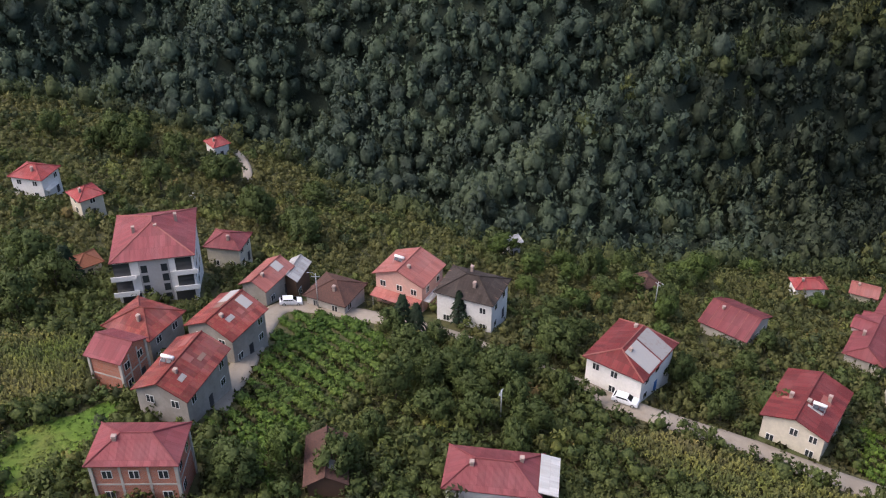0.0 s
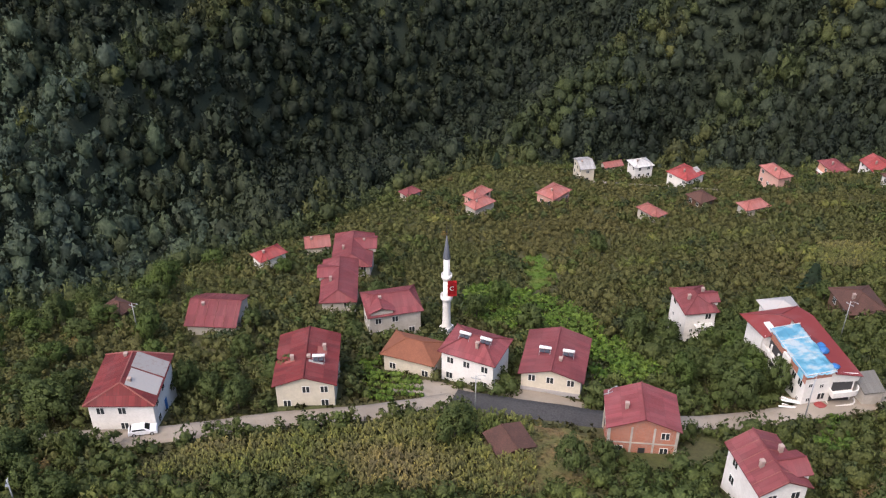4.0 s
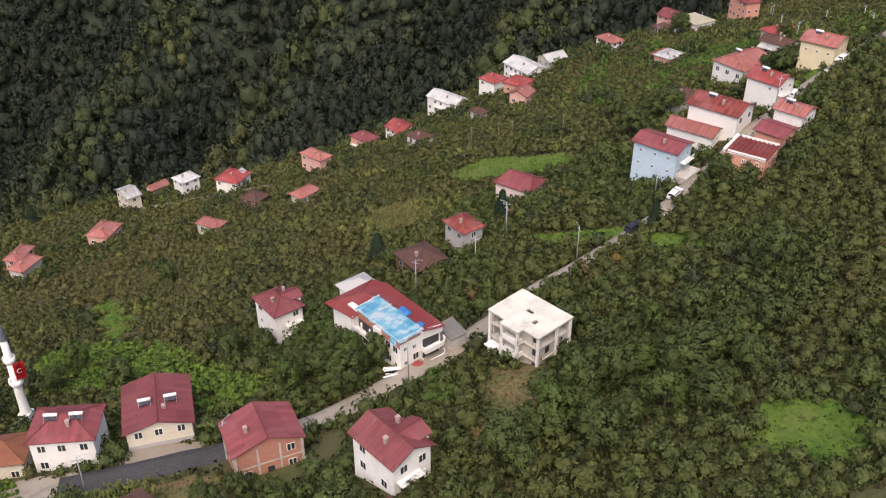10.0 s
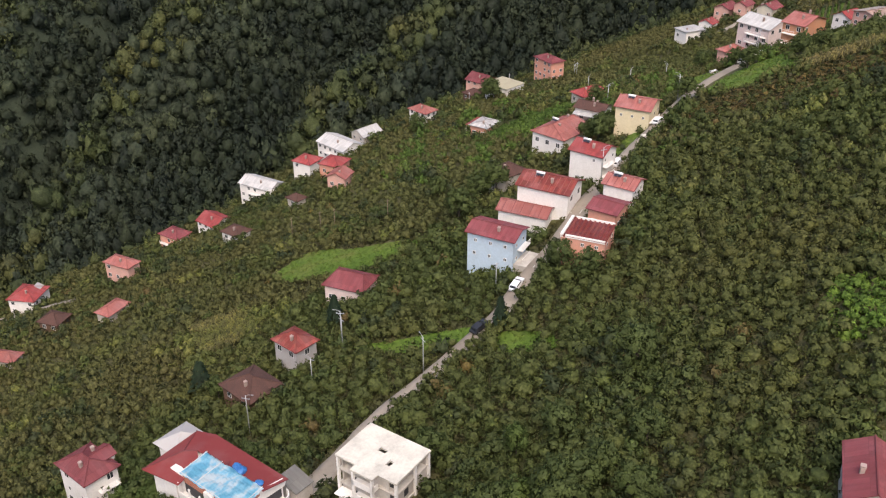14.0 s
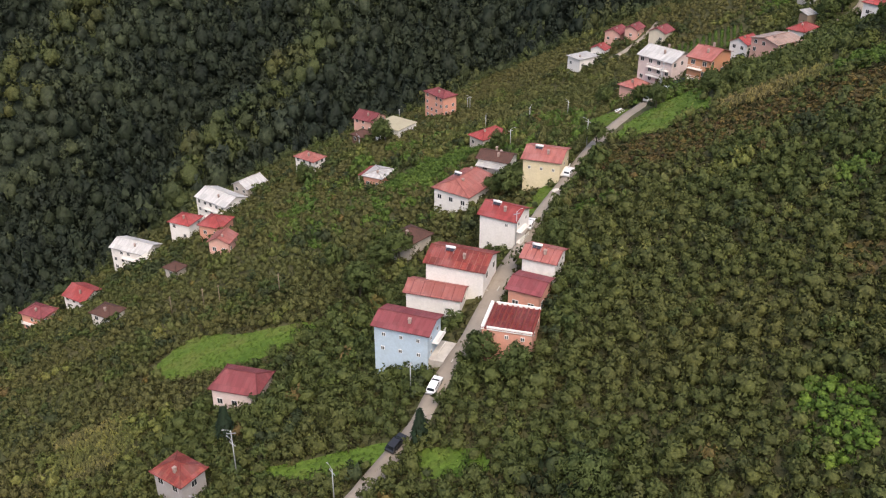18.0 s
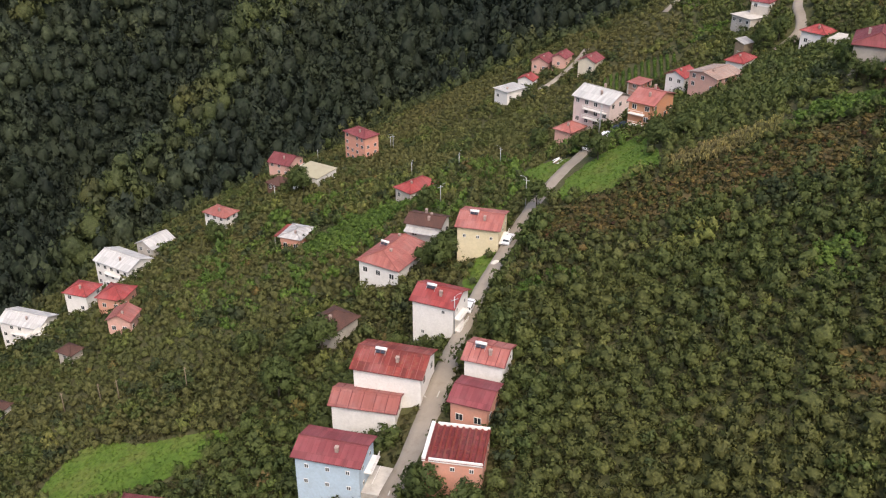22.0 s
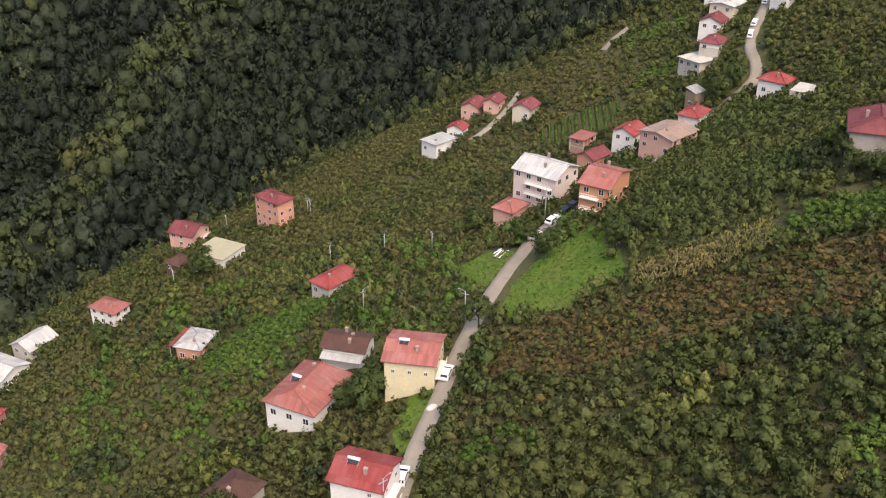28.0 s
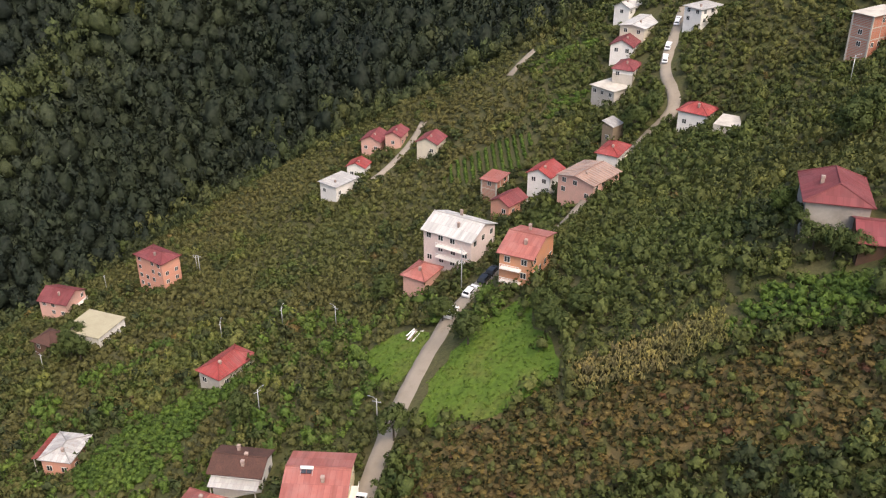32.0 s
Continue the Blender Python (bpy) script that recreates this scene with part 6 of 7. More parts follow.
def boards(x, y, rot, n, label):
    ob = thing("board_pile", pose(x, y, float(height(x, y)) + 0.2, 0, 0, rot), label, "boards")
    rr = random.Random(n)
    for i in range(n):
        ln, z = rr.uniform(2.5, 4.5), 0.1 + 0.12 * (i // 5)
        part("board", obj("board", box(-ln / 2, -0.14, 0, ln / 2, 0.14, 0.08), TANKWHITE if i % 3 else WOOD), ob, pose(rr.uniform(-0.6, 0.6), rr.uniform(-1.2, 1.2), z, rr.uniform(-3, 3), 0, rr.uniform(-14, 14)))
    return ob


def sand(x, y, r, h):
    bm = bmesh.new()
    rr, n = random.Random(3), 16
    rings = [[bm.verts.new((k * r * (1 + 0.14 * rr.uniform(-1, 1)) * math.cos(6.283 * i / n), k * r * 0.75 * (1 + 0.14 * rr.uniform(-1, 1)) * math.sin(6.283 * i / n), h * (1 - k) ** 0.8 - 0.3 * (k == 1))) for i in range(n)] for k in (1, 0.75, 0.45, 0.15)]
    for p, q in zip(rings, rings[1:]):
        for i in range(n):
            bm.faces.new((p[i], p[(i + 1) % n], q[(i + 1) % n], q[i]))
    bm.faces.new(rings[-1])
    ob = new("sand_pile", obj("sand_pile", bm, SLABTOP, True))
    ob.matrix_world = pose(x, y, float(height(x, y)) + 0.3)
    return tagged(ob, "pale heap of building sand beside the road", "sand pile")


pad(33.5, 171.5, 57, 6.5, 4.5, 0.6, CONCRETE, 'concrete driveway slab beside the blue house')
pad(46.6, 187.9, 57, 5.0, 4.0, 0.6, CONCRETE, 'concrete yard slab beside the white house')
pad(213.4, 294.6, 30, 9.0, 7.0, 1.7, CONCRETE, 'pale terrace slab beside the road bend')
pad(-34.5, 336.0, 54, 9.0, 6.0, 1.2, SLABTOP, 'pale rubble terrace below the tall white house')
boards(-217.0, -27.5, 60, 10, 'heap of pale boards and sheet metal on the slope')
boards(-21.0, 104.8, 20, 12, 'pile of pale boards and sheets at the roadside')
boards(106.7, 267.6, 40, 14, 'scattered pile of white boards on the grass')
sand(72.7, 223.8, 1.6, 0.4)


# ---- poles ----
def pole_meshes():
    bm = bmesh.new()
    tube(bm, (0, 0, -1.5), (0, 0, 8), 0.13, 0.08, 8)
    shaft = obj("shaft", bm, STEEL, True)
    bm = bmesh.new()
    tube(bm, (0, 0, 7.7), (0.5, 0, 8.15), 0.04, 0.035, 6)
    tube(bm, (0.5, 0, 8.15), (1.2, 0, 8.25), 0.035, 0.03, 6)
    arm = obj("arm", bm, STEEL)
    head = obj("lamp_head", box(1.1, -0.1, 8.19, 1.55, 0.1, 8.28, 0.03), STEEL)
    bm = bmesh.new()
    add_box(bm, -0.8, -0.05, 7.3, 0.8, 0.05, 7.42)
    for x in (-0.7, 0, 0.7):
        tube(bm, (x, 0, 7.42), (x, 0, 7.6), 0.04, 0.03, 6)
    return shaft, arm, head, obj("crossarm", bm, STEEL)


POLE = pole_meshes()


def pole(x, y, h):
    z = float(height(x, y))
    ob = thing("street_lamp", pose(x, y, z, 0, 0, (x * 37 + y * 11) % 360), "grey steel street lamp pole with power line crossarm", "street lamp", "street lamps")
    ob.scale = (1, 1, h / 8)
    for n, me in zip(("shaft", "arm", "lamp_head", "crossarm"), POLE):
        part(n, me, ob)
    return ob


pole(-60.1, 73.1, 8)
pole(-42.4, 82.6, 8)
pole(-18.2, 102.2, 8)
pole(-22.3, 138.9, 9)
pole(-5.6, 161.2, 9)
pole(9.2, 143.0, 8)
pole(-11.4, 150.4, 7)
pole(25.5, 164.6, 7)
pole(123.9, 279.0, 9)
pole(56.5, 204.1, 9)
pole(121.4, 274.8, 8)
pole(94.0, 310.0, 6)
pole(100.7, 293.4, 6)
pole(81.8, 319.3, 6)
pole(75.5, 271.1, 7)
pole(-137.7, -4.6, 8)
pole(-93.2, 16.1, 7)
pole(-135.3, 63.4, 8)
pole(-5.9, 166.5, 8)
pole(43.7, 355.0, 6)
pole(69.2, 411.9, 6)
pole(94.2, 391.2, 6)
pole(229.1, 274.0, 8)
pole(87.0, 243.0, 8)
pole(93.9, 386.3, 7)


def post(x, y, h):
    """A bare wooden line post with a short crosspiece."""
    ob = thing("line_post", pose(x, y, float(height(x, y)), 0, 0, 35), "bare weathered wooden line post in the orchard", "post", "line posts")
    bm = bmesh.new()
    tube(bm, (0, 0, -1.0), (0.05, 0, h), 0.12, 0.08, 7)
    part("shaft", obj("shaft", bm, WOOD, True), ob)
    part("crosspiece", obj("crosspiece", box(-0.35, -0.05, h - 0.5, 0.45, 0.05, h - 0.4), WOOD), ob)
    return ob


for x, y in ((-21.8, 258.9), (-12.9, 253.3), (-8.6, 250.3), (6.6, 238.2)):
    post(x, y, 6.5)


# ---- plants ----
def leaf_shell(rng, lumps, weight, seg, rings, size, tall, taper):
    """A closed lumpy mass of foliage round the middle, open below: vertices, triangles and smooth normals."""
    v = [(0.0, 0.0, 1.0)]
    for i in range(1, rings + 1):
        phi = math.acos(1 - 1.5 * i / rings)
        for j in range(seg):
            u = 6.2832 * (j + 0.5 * (i % 2)) / seg + rng.uniform(-0.12, 0.12)
            v.append((math.sin(phi) * math.cos(u), math.sin(phi) * math.sin(u), math.cos(phi)))
    d = np.array(v)
    near = (np.clip(d @ lumps.T, 0, 1) ** 6 * weight).max(1)
    r = 0.5 + 0.42 * near + rng.uniform(-0.07, 0.07, len(d))
    out = 1 - taper * np.clip(d[:, 2:], 0, 1)
    p = d * r[:, None] * np.concatenate([out, out, np.ones_like(out)], 1) * size
    p[:, 2] *= tall
    t = [(0, 1 + j, 1 + (j + 1) % seg) for j in range(seg)]
    for i in range(rings - 1):
        for j in range(seg):
            a, b = 1 + i * seg + j, 1 + i * seg + (j + 1) % seg
            c, e = 1 + (i + 1) * seg + j, 1 + (i + 1) * seg + (j + 1) % seg
            t += [(a, c, b), (b, c, e)] if not i % 2 else [(a, c, e), (a, e, b)]
    t = np.array(t)
    n = np.zeros_like(p)
    f = np.cross(p[t[:, 1]] - p[t[:, 0]], p[t[:, 2]] - p[t[:, 0]])
    for k in range(3):
        np.add.at(n, t[:, k], f)
    return p, t, n / (np.linalg.norm(n, axis=1)[:, None] + 1e-9)


def leaf_cloud(n, seed, size, lumps=7, squash=0.8, shell=(10, 4), spire=0.0, loose=1.0, core=0.86):
    """One plant of unit radius: a lumpy mass of foliage with loose leaves, small three-cornered pieces, standing out from it.
    spire: how far the crown narrows to its top. Gives vertices, triangles and soft normals."""
    rng = np.random.RandomState(seed)
    k = (np.arange(lumps) + 0.5) / lumps
    up, turn = 1 - 1.2 * k, 2.4 * np.arange(lumps) + rng.uniform(0, 6.283)
    out = np.sqrt(np.clip(1 - up**2, 0, 1))
    cen = np.stack([out * np.cos(turn), out * np.sin(turn), up], -1) + rng.randn(lumps, 3) * 0.16
    cen /= np.linalg.norm(cen, axis=1)[:, None]
    weight = rng.uniform(0.45, 1.25, lumps)
    parts = []
    if shell:
        parts.append(leaf_shell(rng, cen, weight, shell[0], shell[1], core, squash, spire))
    if n:
        d = cen[rng.randint(0, lumps, n)] + rng.randn(n, 3) * 0.36
        d[:, 2] = np.maximum(d[:, 2], -0.55)
        d /= np.linalg.norm(d, axis=1)[:, None]
        r = (0.5 + 0.5 * (np.clip(d @ cen.T, 0, 1) ** 5 * weight).max(1)) * rng.uniform(0.78, 1.0 + 0.12 * loose, n)
        lean = 1 - spire * np.clip(d[:, 2:], 0, 1)
        p = d * r[:, None] * np.concatenate([lean, lean, np.ones_like(lean)], 1)
        p[:, 2] *= squash
        nrm = d + 0.6 * rng.randn(n, 3)
        nrm /= np.linalg.norm(nrm, axis=1)[:, None]
        a = np.cross(nrm, rng.randn(n, 3))
        a /= np.linalg.norm(a, axis=1)[:, None]
        b = np.cross(nrm, a)
        s = size * rng.uniform(0.6, 1.3, n)[:, None]
        e = np.stack([p - a * s, p + a * s * 0.8 - b * s * 0.7, p + b * s + a * s * 0.3], 1)
        t = np.arange(3 * n).reshape(-1, 3)
        back = np.einsum("ij,ij->i", np.cross(e[:, 1] - e[:, 0], e[:, 2] - e[:, 0]), d) < 0
        t[back] = t[back][:, ::-1]
        soft = d + 0.45 * nrm
        soft /= np.linalg.norm(soft, axis=1)[:, None]
        parts.append((e.reshape(-1, 3), t, np.repeat(soft, 3, 0)))
    base = len(parts[0][0]) if len(parts) > 1 else 0
    return np.concatenate([q[0] for q in parts]), np.concatenate([q[1] + (base if i else 0) for i, q in enumerate(parts)]), np.concatenate([q[2] for q in parts])


def clumped(seed, lobes, n, size, shell, squash=0.9):
    """One crown of several uneven foliage lobes, wider than tall or leaning, of about unit radius."""
    r = np.random.RandomState(seed + 900)
    co, tri, nrm, base = [], [], [], 0
    for i in range(lobes):
        u, z = 2.4 * i + r.uniform(-0.5, 0.5), 0.75 - 1.15 * (i + 0.4) / lobes + r.uniform(-0.15, 0.15)
        far = (0.25 + 0.5 * math.sqrt(max(0.0, 1 - z * z))) * r.uniform(0.7, 1.2) if i else 0.1
        k = r.uniform(0.40, 0.62) * (1.15 if not i else 1.0)
        v, t, m = leaf_cloud(n, seed * 31 + i, size / k, 7, r.uniform(0.75, 1.1), shell, r.uniform(0.0, 0.3), 2.4, 0.62)
        at = np.array((far * math.cos(u), far * math.sin(u), z * squash))
        way = m + 0.5 * at
        co.append(v * k + at)
        tri.append(t + base)
        nrm.append(way / (np.linalg.norm(way, axis=1)[:, None] + 1e-9))
        base += len(v)
    return np.concatenate(co), np.concatenate(tri), np.concatenate(nrm)


def leaf_mesh(me, co, faces, soft, plant):
    """Fills a mesh with leaves: their soft normals, and one tint value a plant."""
    quick_mesh(me, co, faces)
    at = me.attributes.new("plant", "FLOAT", "POINT")
    at.data.foreach_set("value", np.ascontiguousarray(plant, np.float32))
    if soft is not None:
        at = me.attributes.new("custom_normal", "FLOAT_VECTOR", "POINT")
        at.data.foreach_set("vector", np.ascontiguousarray(soft, np.float32).ravel())


def scatter(name, templates, place, size, tall, material, label, category):
    """Joins one plant a place, each a turned and stretched template, into one mesh."""
    rng = np.random.RandomState(len(place))
    pick = rng.randint(0, len(templates), len(place))
    tone = rng.rand(len(place))
    cos, quads, soft, plant, base = [], [], [], [], 0
    for i, tpl in enumerate(templates):
        v, q = tpl[:2]
        at = np.where(pick == i)[0]
        if not len(at):
            continue
        ang = rng.uniform(0, 6.283, len(at))
        c, s = np.cos(ang)[:, None], np.sin(ang)[:, None]
        x = (v[None, :, 0] * c - v[None, :, 1] * s) * size[at][:, None] + place[at, 0:1]
        y = (v[None, :, 0] * s + v[None, :, 1] * c) * size[at][:, None] + place[at, 1:2]
        z = v[None, :, 2] * tall[at][:, None] + place[at, 2:3]
        cos.append(np.stack([x, y, z], -1).reshape(-1, 3))
        if len(tpl) > 2:
            n = tpl[2]
            soft.append(np.stack([n[None, :, 0] * c - n[None, :, 1] * s, n[None, :, 0] * s + n[None, :, 1] * c, n[None, :, 2] + 0 * c], -1).reshape(-1, 3))
        plant.append(np.repeat(tone[at], len(v)))
        quads.append((q[None] + (np.arange(len(at)) * len(v))[:, None, None] + base).reshape(-1, q.shape[1]))
        base += len(at) * len(v)
    me = bpy.data.meshes.new(name)
    leaf_mesh(me, np.concatenate(cos), np.concatenate(quads), np.concatenate(soft) if soft else None, np.concatenate(plant))
    me.materials.append(material)
    return tagged(new(name, me), label, category, kind="stuff")


def spots(lo, hi, step, jitter, seed):
    """Places in loose rows over a rectangle."""
    rng = np.random.RandomState(seed)
    x, y = np.meshgrid(np.arange(lo[0], hi[0], step), np.arange(lo[1], hi[1], step), indexing="ij")
    x = x + (np.arange(x.shape[1]) % 2)[None] * step / 2
    return np.stack([x.ravel(), y.ravel()], -1) + rng.uniform(-jitter, jitter, (x.size, 2)) * step


SEEN = [(-75, -45), (-60, 20), (-35, 46), (0, 52), (40, 62), (66, 95), (95, 135), (125, 165), (215, 228), (275, 262), (305, 300), (310, 400), (375, 425), (345, 475), (295, 520), (245, 570), (185, 645), (-60, 645), (-125, 625), (-300, 610), (-345, 490), (-395, 440), (-385, 200), (-380, 110), (-440, 85), (-485, 0), (-475, -60), (-450, -115), (-150, -100)]
FLIGHT = [(0, -18), (0, 20), (36, 131)]


def from_line(p, line):
    best = np.full(len(p), 1e9)
    for a, b in zip(line, line[1:]):
        a, b = np.array(a, float), np.array(b, float)
        t = np.clip(((p - a) @ (b - a)) / ((b - a) @ (b - a)), 0, 1)
        best = np.minimum(best, np.linalg.norm(p - a - t[:, None] * (b - a), axis=1))
    return best


def clear_of(p, house_gap=0.6, road_gap=1.0):
    ok = np.ones(len(p), bool)
    for x, y, rot, w, d in FOOTPRINTS:
        c, s = math.cos(radians(rot)), math.sin(radians(rot))
        u, v = (p[:, 0] - x) * c + (p[:, 1] - y) * s, -(p[:, 0] - x) * s + (p[:, 1] - y) * c
        ok &= ~((abs(u) < w / 2 + house_gap) & (abs(v) < d / 2 + house_gap))
    for c, half in ROADPTS:
        for a, b in zip(c[:-1:3], c[3::3]):
            t = np.clip(((p - a) @ (b - a)) / ((b - a) @ (b - a) + 1e-9), 0, 1)
            ok &= np.linalg.norm(p - a - t[:, None] * (b - a), axis=1) > half + road_gap
    return ok


def in_any(plots, p):
    hit = np.zeros(len(p), bool)
    for q in plots:
        hit |= inside(q, p[:, 0], p[:, 1])
    return hit


def field_noise(p, scale, seed):
    rng = np.random.RandomState(seed)
    out = np.zeros(len(p))
    for k in range(6):
        a, f, ph = rng.uniform(0, 6.283), rng.uniform(0.6, 1.6) / scale, rng.uniform(0, 6.283)
        out += np.sin((p[:, 0] * math.cos(a) + p[:, 1] * math.sin(a)) * f * 6.283 + ph)
    return out / 6


def lifted(p, dz=0.0):
    return np.c_[p, height(p[:, 0], p[:, 1]) + dz]


P = spots((-330, -110), (340, 520), 2.35, 0.46, 3)
gap = rim_gap(P[:, 0], P[:, 1])
P = P[inside(SEEN, P[:, 0], P[:, 1]) & (gap > 3)]
P = P[clear_of(P, 0.7, 1.1)]
wob = 2.6 * np.stack([field_noise(P, 9, 31), field_noise(P, 9, 32)], -1) * 2
bare = in_any([e for e, _ in PLOTS] + CORNPLOTS + GREENPLOTS, P + wob) | in_any(FORECOURTS, P) | in_any(BROWNPLOTS, P + wob)
P, wob = P[~bare], wob[~bare]
rng = np.random.RandomState(5)
brown = rng.rand(len(P)) < 0.006
light = in_any(LIGHTPLOTS, P + wob) | ((field_noise(P * (0.6, 1.0), 20, 88) + rng.uniform(-0.15, 0.15, len(P)) > 0.5) & (from_line(P, FLIGHT) > 70))
green = (field_noise(P, 35, 21) + rng.uniform(-0.25, 0.25, len(P)) > 0.52) & ~brown & ~light
olive = (P[:, 1] > 1.11 * (P[:, 0] + 41) + 92 + 14 * field_noise(P, 40, 23) + rng.uniform(-9, 9, len(P)))
lush = ((np.hypot(P[:, 0] - 56, P[:, 1] - 290) < 50) | (np.hypot(P[:, 0] - 106, P[:, 1] - 268) < 20)) & (rng.rand(len(P)) + 0.7 * field_noise(P, 18, 24) < 0.34) & ~light
brown, green = brown & ~lush, green & ~lush
plain = ~brown & ~green & ~light & ~lush
close = from_line(P, FLIGHT) < 190
mid = from_line(P, FLIGHT) >= 84
fine_t = [leaf_cloud(104, s, 0.15, 7, 0.85, (7, 3), 0.0, 3.4) for s in range(140, 150)]
near_t = [leaf_cloud(46, s, 0.2, 6, 0.85, (6, 2), 0.0, 3.2) for s in range(40, 50)]
thick_t = [clumped(s, 4, 42, 0.15, (6, 2)) for s in range(40, 46)]
far_t = [leaf_cloud(22, s, 0.27, 5, 0.9, (5, 2), 0.0, 3.0) for s in range(60, 68)]
for flag, tpl, mt, nm, lb in ((close & ~mid & plain, fine_t, HAZEL, "hazel_orchard", "dark green hazel bushes standing close on the slope"),
                              (light & ~brown, near_t, YOUNGHAZEL, "hazel_orchard", "young pale green hazel bushes in a band"),
                              (close & mid & plain & ~olive, near_t, HAZEL, "hazel_orchard", "dark green hazel bushes in loose rows"),
                              (close & mid & plain & olive, near_t, OLIVEHAZEL, "hazel_orchard", "olive brown hazel bushes in loose rows"),
                              (~close & plain & ~olive, far_t, HAZEL, "hazel_orchard", "dark green hazel bushes on the far slope"),
                              (~close & plain & olive, far_t, OLIVEHAZEL, "hazel_orchard", "olive brown hazel bushes on the far slope"),
                              (close & brown, near_t, BROWNLEAF, "hazel_orchard", "browned hazel bushes turning in late summer"),
                              (~close & brown, far_t, BROWNLEAF, "hazel_orchard", "browned hazel bushes on the far slope"),
                              (lush, near_t, GREENLEAF, "shrubs", "lush bright green shrubs among the houses"),
                              (close & green, near_t, RIMTREES, "shrubs", "brighter green shrubs among the hazel bushes"),
                              (~close & green, far_t, RIMTREES, "shrubs", "brighter green shrubs on the far slope")):
    q = P[flag]
    if len(q):
        sz = rng.uniform(1.0, 2.0, len(q)) * np.where(rng.rand(len(q)) < 0.08, 1.35, 1.0) * (1 + 0.12 * field_noise(q, 25, 91)) * (0.84 if mt is OLIVEHAZEL else 1.0)
        tl = sz * rng.uniform(0.95, 1.35, len(q))
        scatter(nm, tpl, lifted(q) + np.c_[0 * tl, 0 * tl, 0.55 * tl], sz, tl, mt, lb, "bushes")

# taller growth close round the houses and here and there in the orchards
T = spots((-330, -110), (340, 520), 3.6, 0.45, 17)
T = T[inside(SEEN, T[:, 0], T[:, 1]) & (rim_gap(T[:, 0], T[:, 1]) > 2)]
T = T[clear_of(T, 1.5, 1.6) & ~in_any([e for e, _ in PLOTS] + CORNPLOTS + GREENPLOTS + BROWNPLOTS + FORECOURTS, T)]
T = T[((rng.rand(len(T)) < 0.5) & ~clear_of(T, 7.5, -50)) | (field_noise(T, 45, 55) + rng.uniform(-0.35, 0.35, len(T)) > 0.44)]
kind = rng.rand(len(T))
for flag, mt, lb in ((kind < 0.4, DARKLEAF, "dark leafy thicket round the houses"), ((kind >= 0.4) & (kind < 0.75), HAZEL, "tall hazel thicket round the houses"), (kind >= 0.75, RIMTREES, "green fruit tree thicket round the houses")):
    tl = rng.uniform(1.5, 2.6, int(flag.sum()))
    scatter("thicket", thick_t, lifted(T[flag]) + np.c_[0 * tl, 0 * tl, 0.5 * tl], rng.uniform(1.7, 2.7, len(tl)), tl, mt, lb, "bushes")

# growth that leans over the lower edge of the road
H = []
for i, lo, hi, share in ((2, (-6, 122), (24, 154), 1.0), (0, (-125, 15), (-96, 35), 0.9), (0, (-90, 44), (-67, 73), 0.5), (2, (27, 158), (36, 170), 0.6), (2, (60, 206), (84, 237), 0.45), (3, (143, 277), (212, 320), 1.0)):
    c, half = ROADPTS[i]
    on = (c[:, 0] > lo[0]) & (c[:, 0] < hi[0]) & (c[:, 1] > lo[1]) & (c[:, 1] < hi[1])
    t = np.gradient(c, axis=0)
    t /= np.linalg.norm(t, axis=1)[:, None] + 1e-9
    for off in (0.5, 1.6):
        h = c[on] + np.stack([t[on, 1], -t[on, 0]], -1) * (half + off) + rng.uniform(-0.5, 0.5, (int(on.sum()), 2))
        H.append(h[rng.rand(len(h)) < share])
H = np.concatenate(H)
H = H[clear_of(H, 0.8, -50)]
tl = rng.uniform(1.5, 2.6, len(H))
scatter("thicket", thick_t, lifted(H) + np.c_[0 * tl, 0 * tl, 0.5 * tl], rng.uniform(1.3, 2.0, len(H)), tl, HAZEL, "hazel thicket leaning over the edge of the road", "bushes")

# weeds and low growth between the bushes, coloured dark as the shade there
W = spots((-230, -110), (230, 330), 1.45, 0.45, 8)
W = W[inside(SEEN, W[:, 0], W[:, 1]) & (rim_gap(W[:, 0], W[:, 1]) > 2)]
W = W[from_line(W, FLIGHT) < 120]
W = W[clear_of(W, 0.3, 0.15) & ~in_any([e for e, _ in PLOTS] + FORECOURTS, W)]
wtl = rng.uniform(0.4, 1.3, len(W))
scatter("weeds", [leaf_cloud(11, s, 0.4, 4, 0.8, None) for s in range(30, 35)], lifted(W) + np.c_[0 * wtl, 0 * wtl, 0.2 * wtl], rng.uniform(0.7, 1.35, len(W)), wtl, SHADEWEEDS, "weeds between the hazel bushes, gap shade in their leaf colour", "weeds")

# low browned ferns on the cleared plots
fern_t = [leaf_cloud(34, s, 0.24, 6, 0.8, (8, 3)) for s in range(20, 26)]
for i, poly in enumerate(BROWNPLOTS):
    a = np.array(poly)
    q = spots(a.min(0) - 3, a.max(0) + 3, 1.5, 0.42, 130 + i)
    q = q[inside(poly, *(q + 2.6 * np.stack([field_noise(q, 9, 31), field_noise(q, 9, 32)], -1) * 2).T)]
    q = q[clear_of(q, 0.5, 0.8)]
    few = rng.rand(len(q)) < 0.22
    for flag, mt, lb in ((~few, BROWNLEAF, "low browned ferns and brambles on a cleared plot"), (few & (np.arange(len(q)) % 5 > 0), HAZEL, "young green shoots among browned ferns"), (few & (np.arange(len(q)) % 5 == 0), REDFERN, "patches of red-brown withered ferns")):
        if flag.any():
            tl = rng.uniform(0.45, 0.9, int(flag.sum())) * (1.9 if mt is HAZEL else 1.0)
            scatter("ferns", fern_t, lifted(q[flag]) + np.c_[0 * tl, 0 * tl, 0.3 * tl], rng.uniform(0.8, 1.4, len(tl)), tl, mt, lb, "ferns")

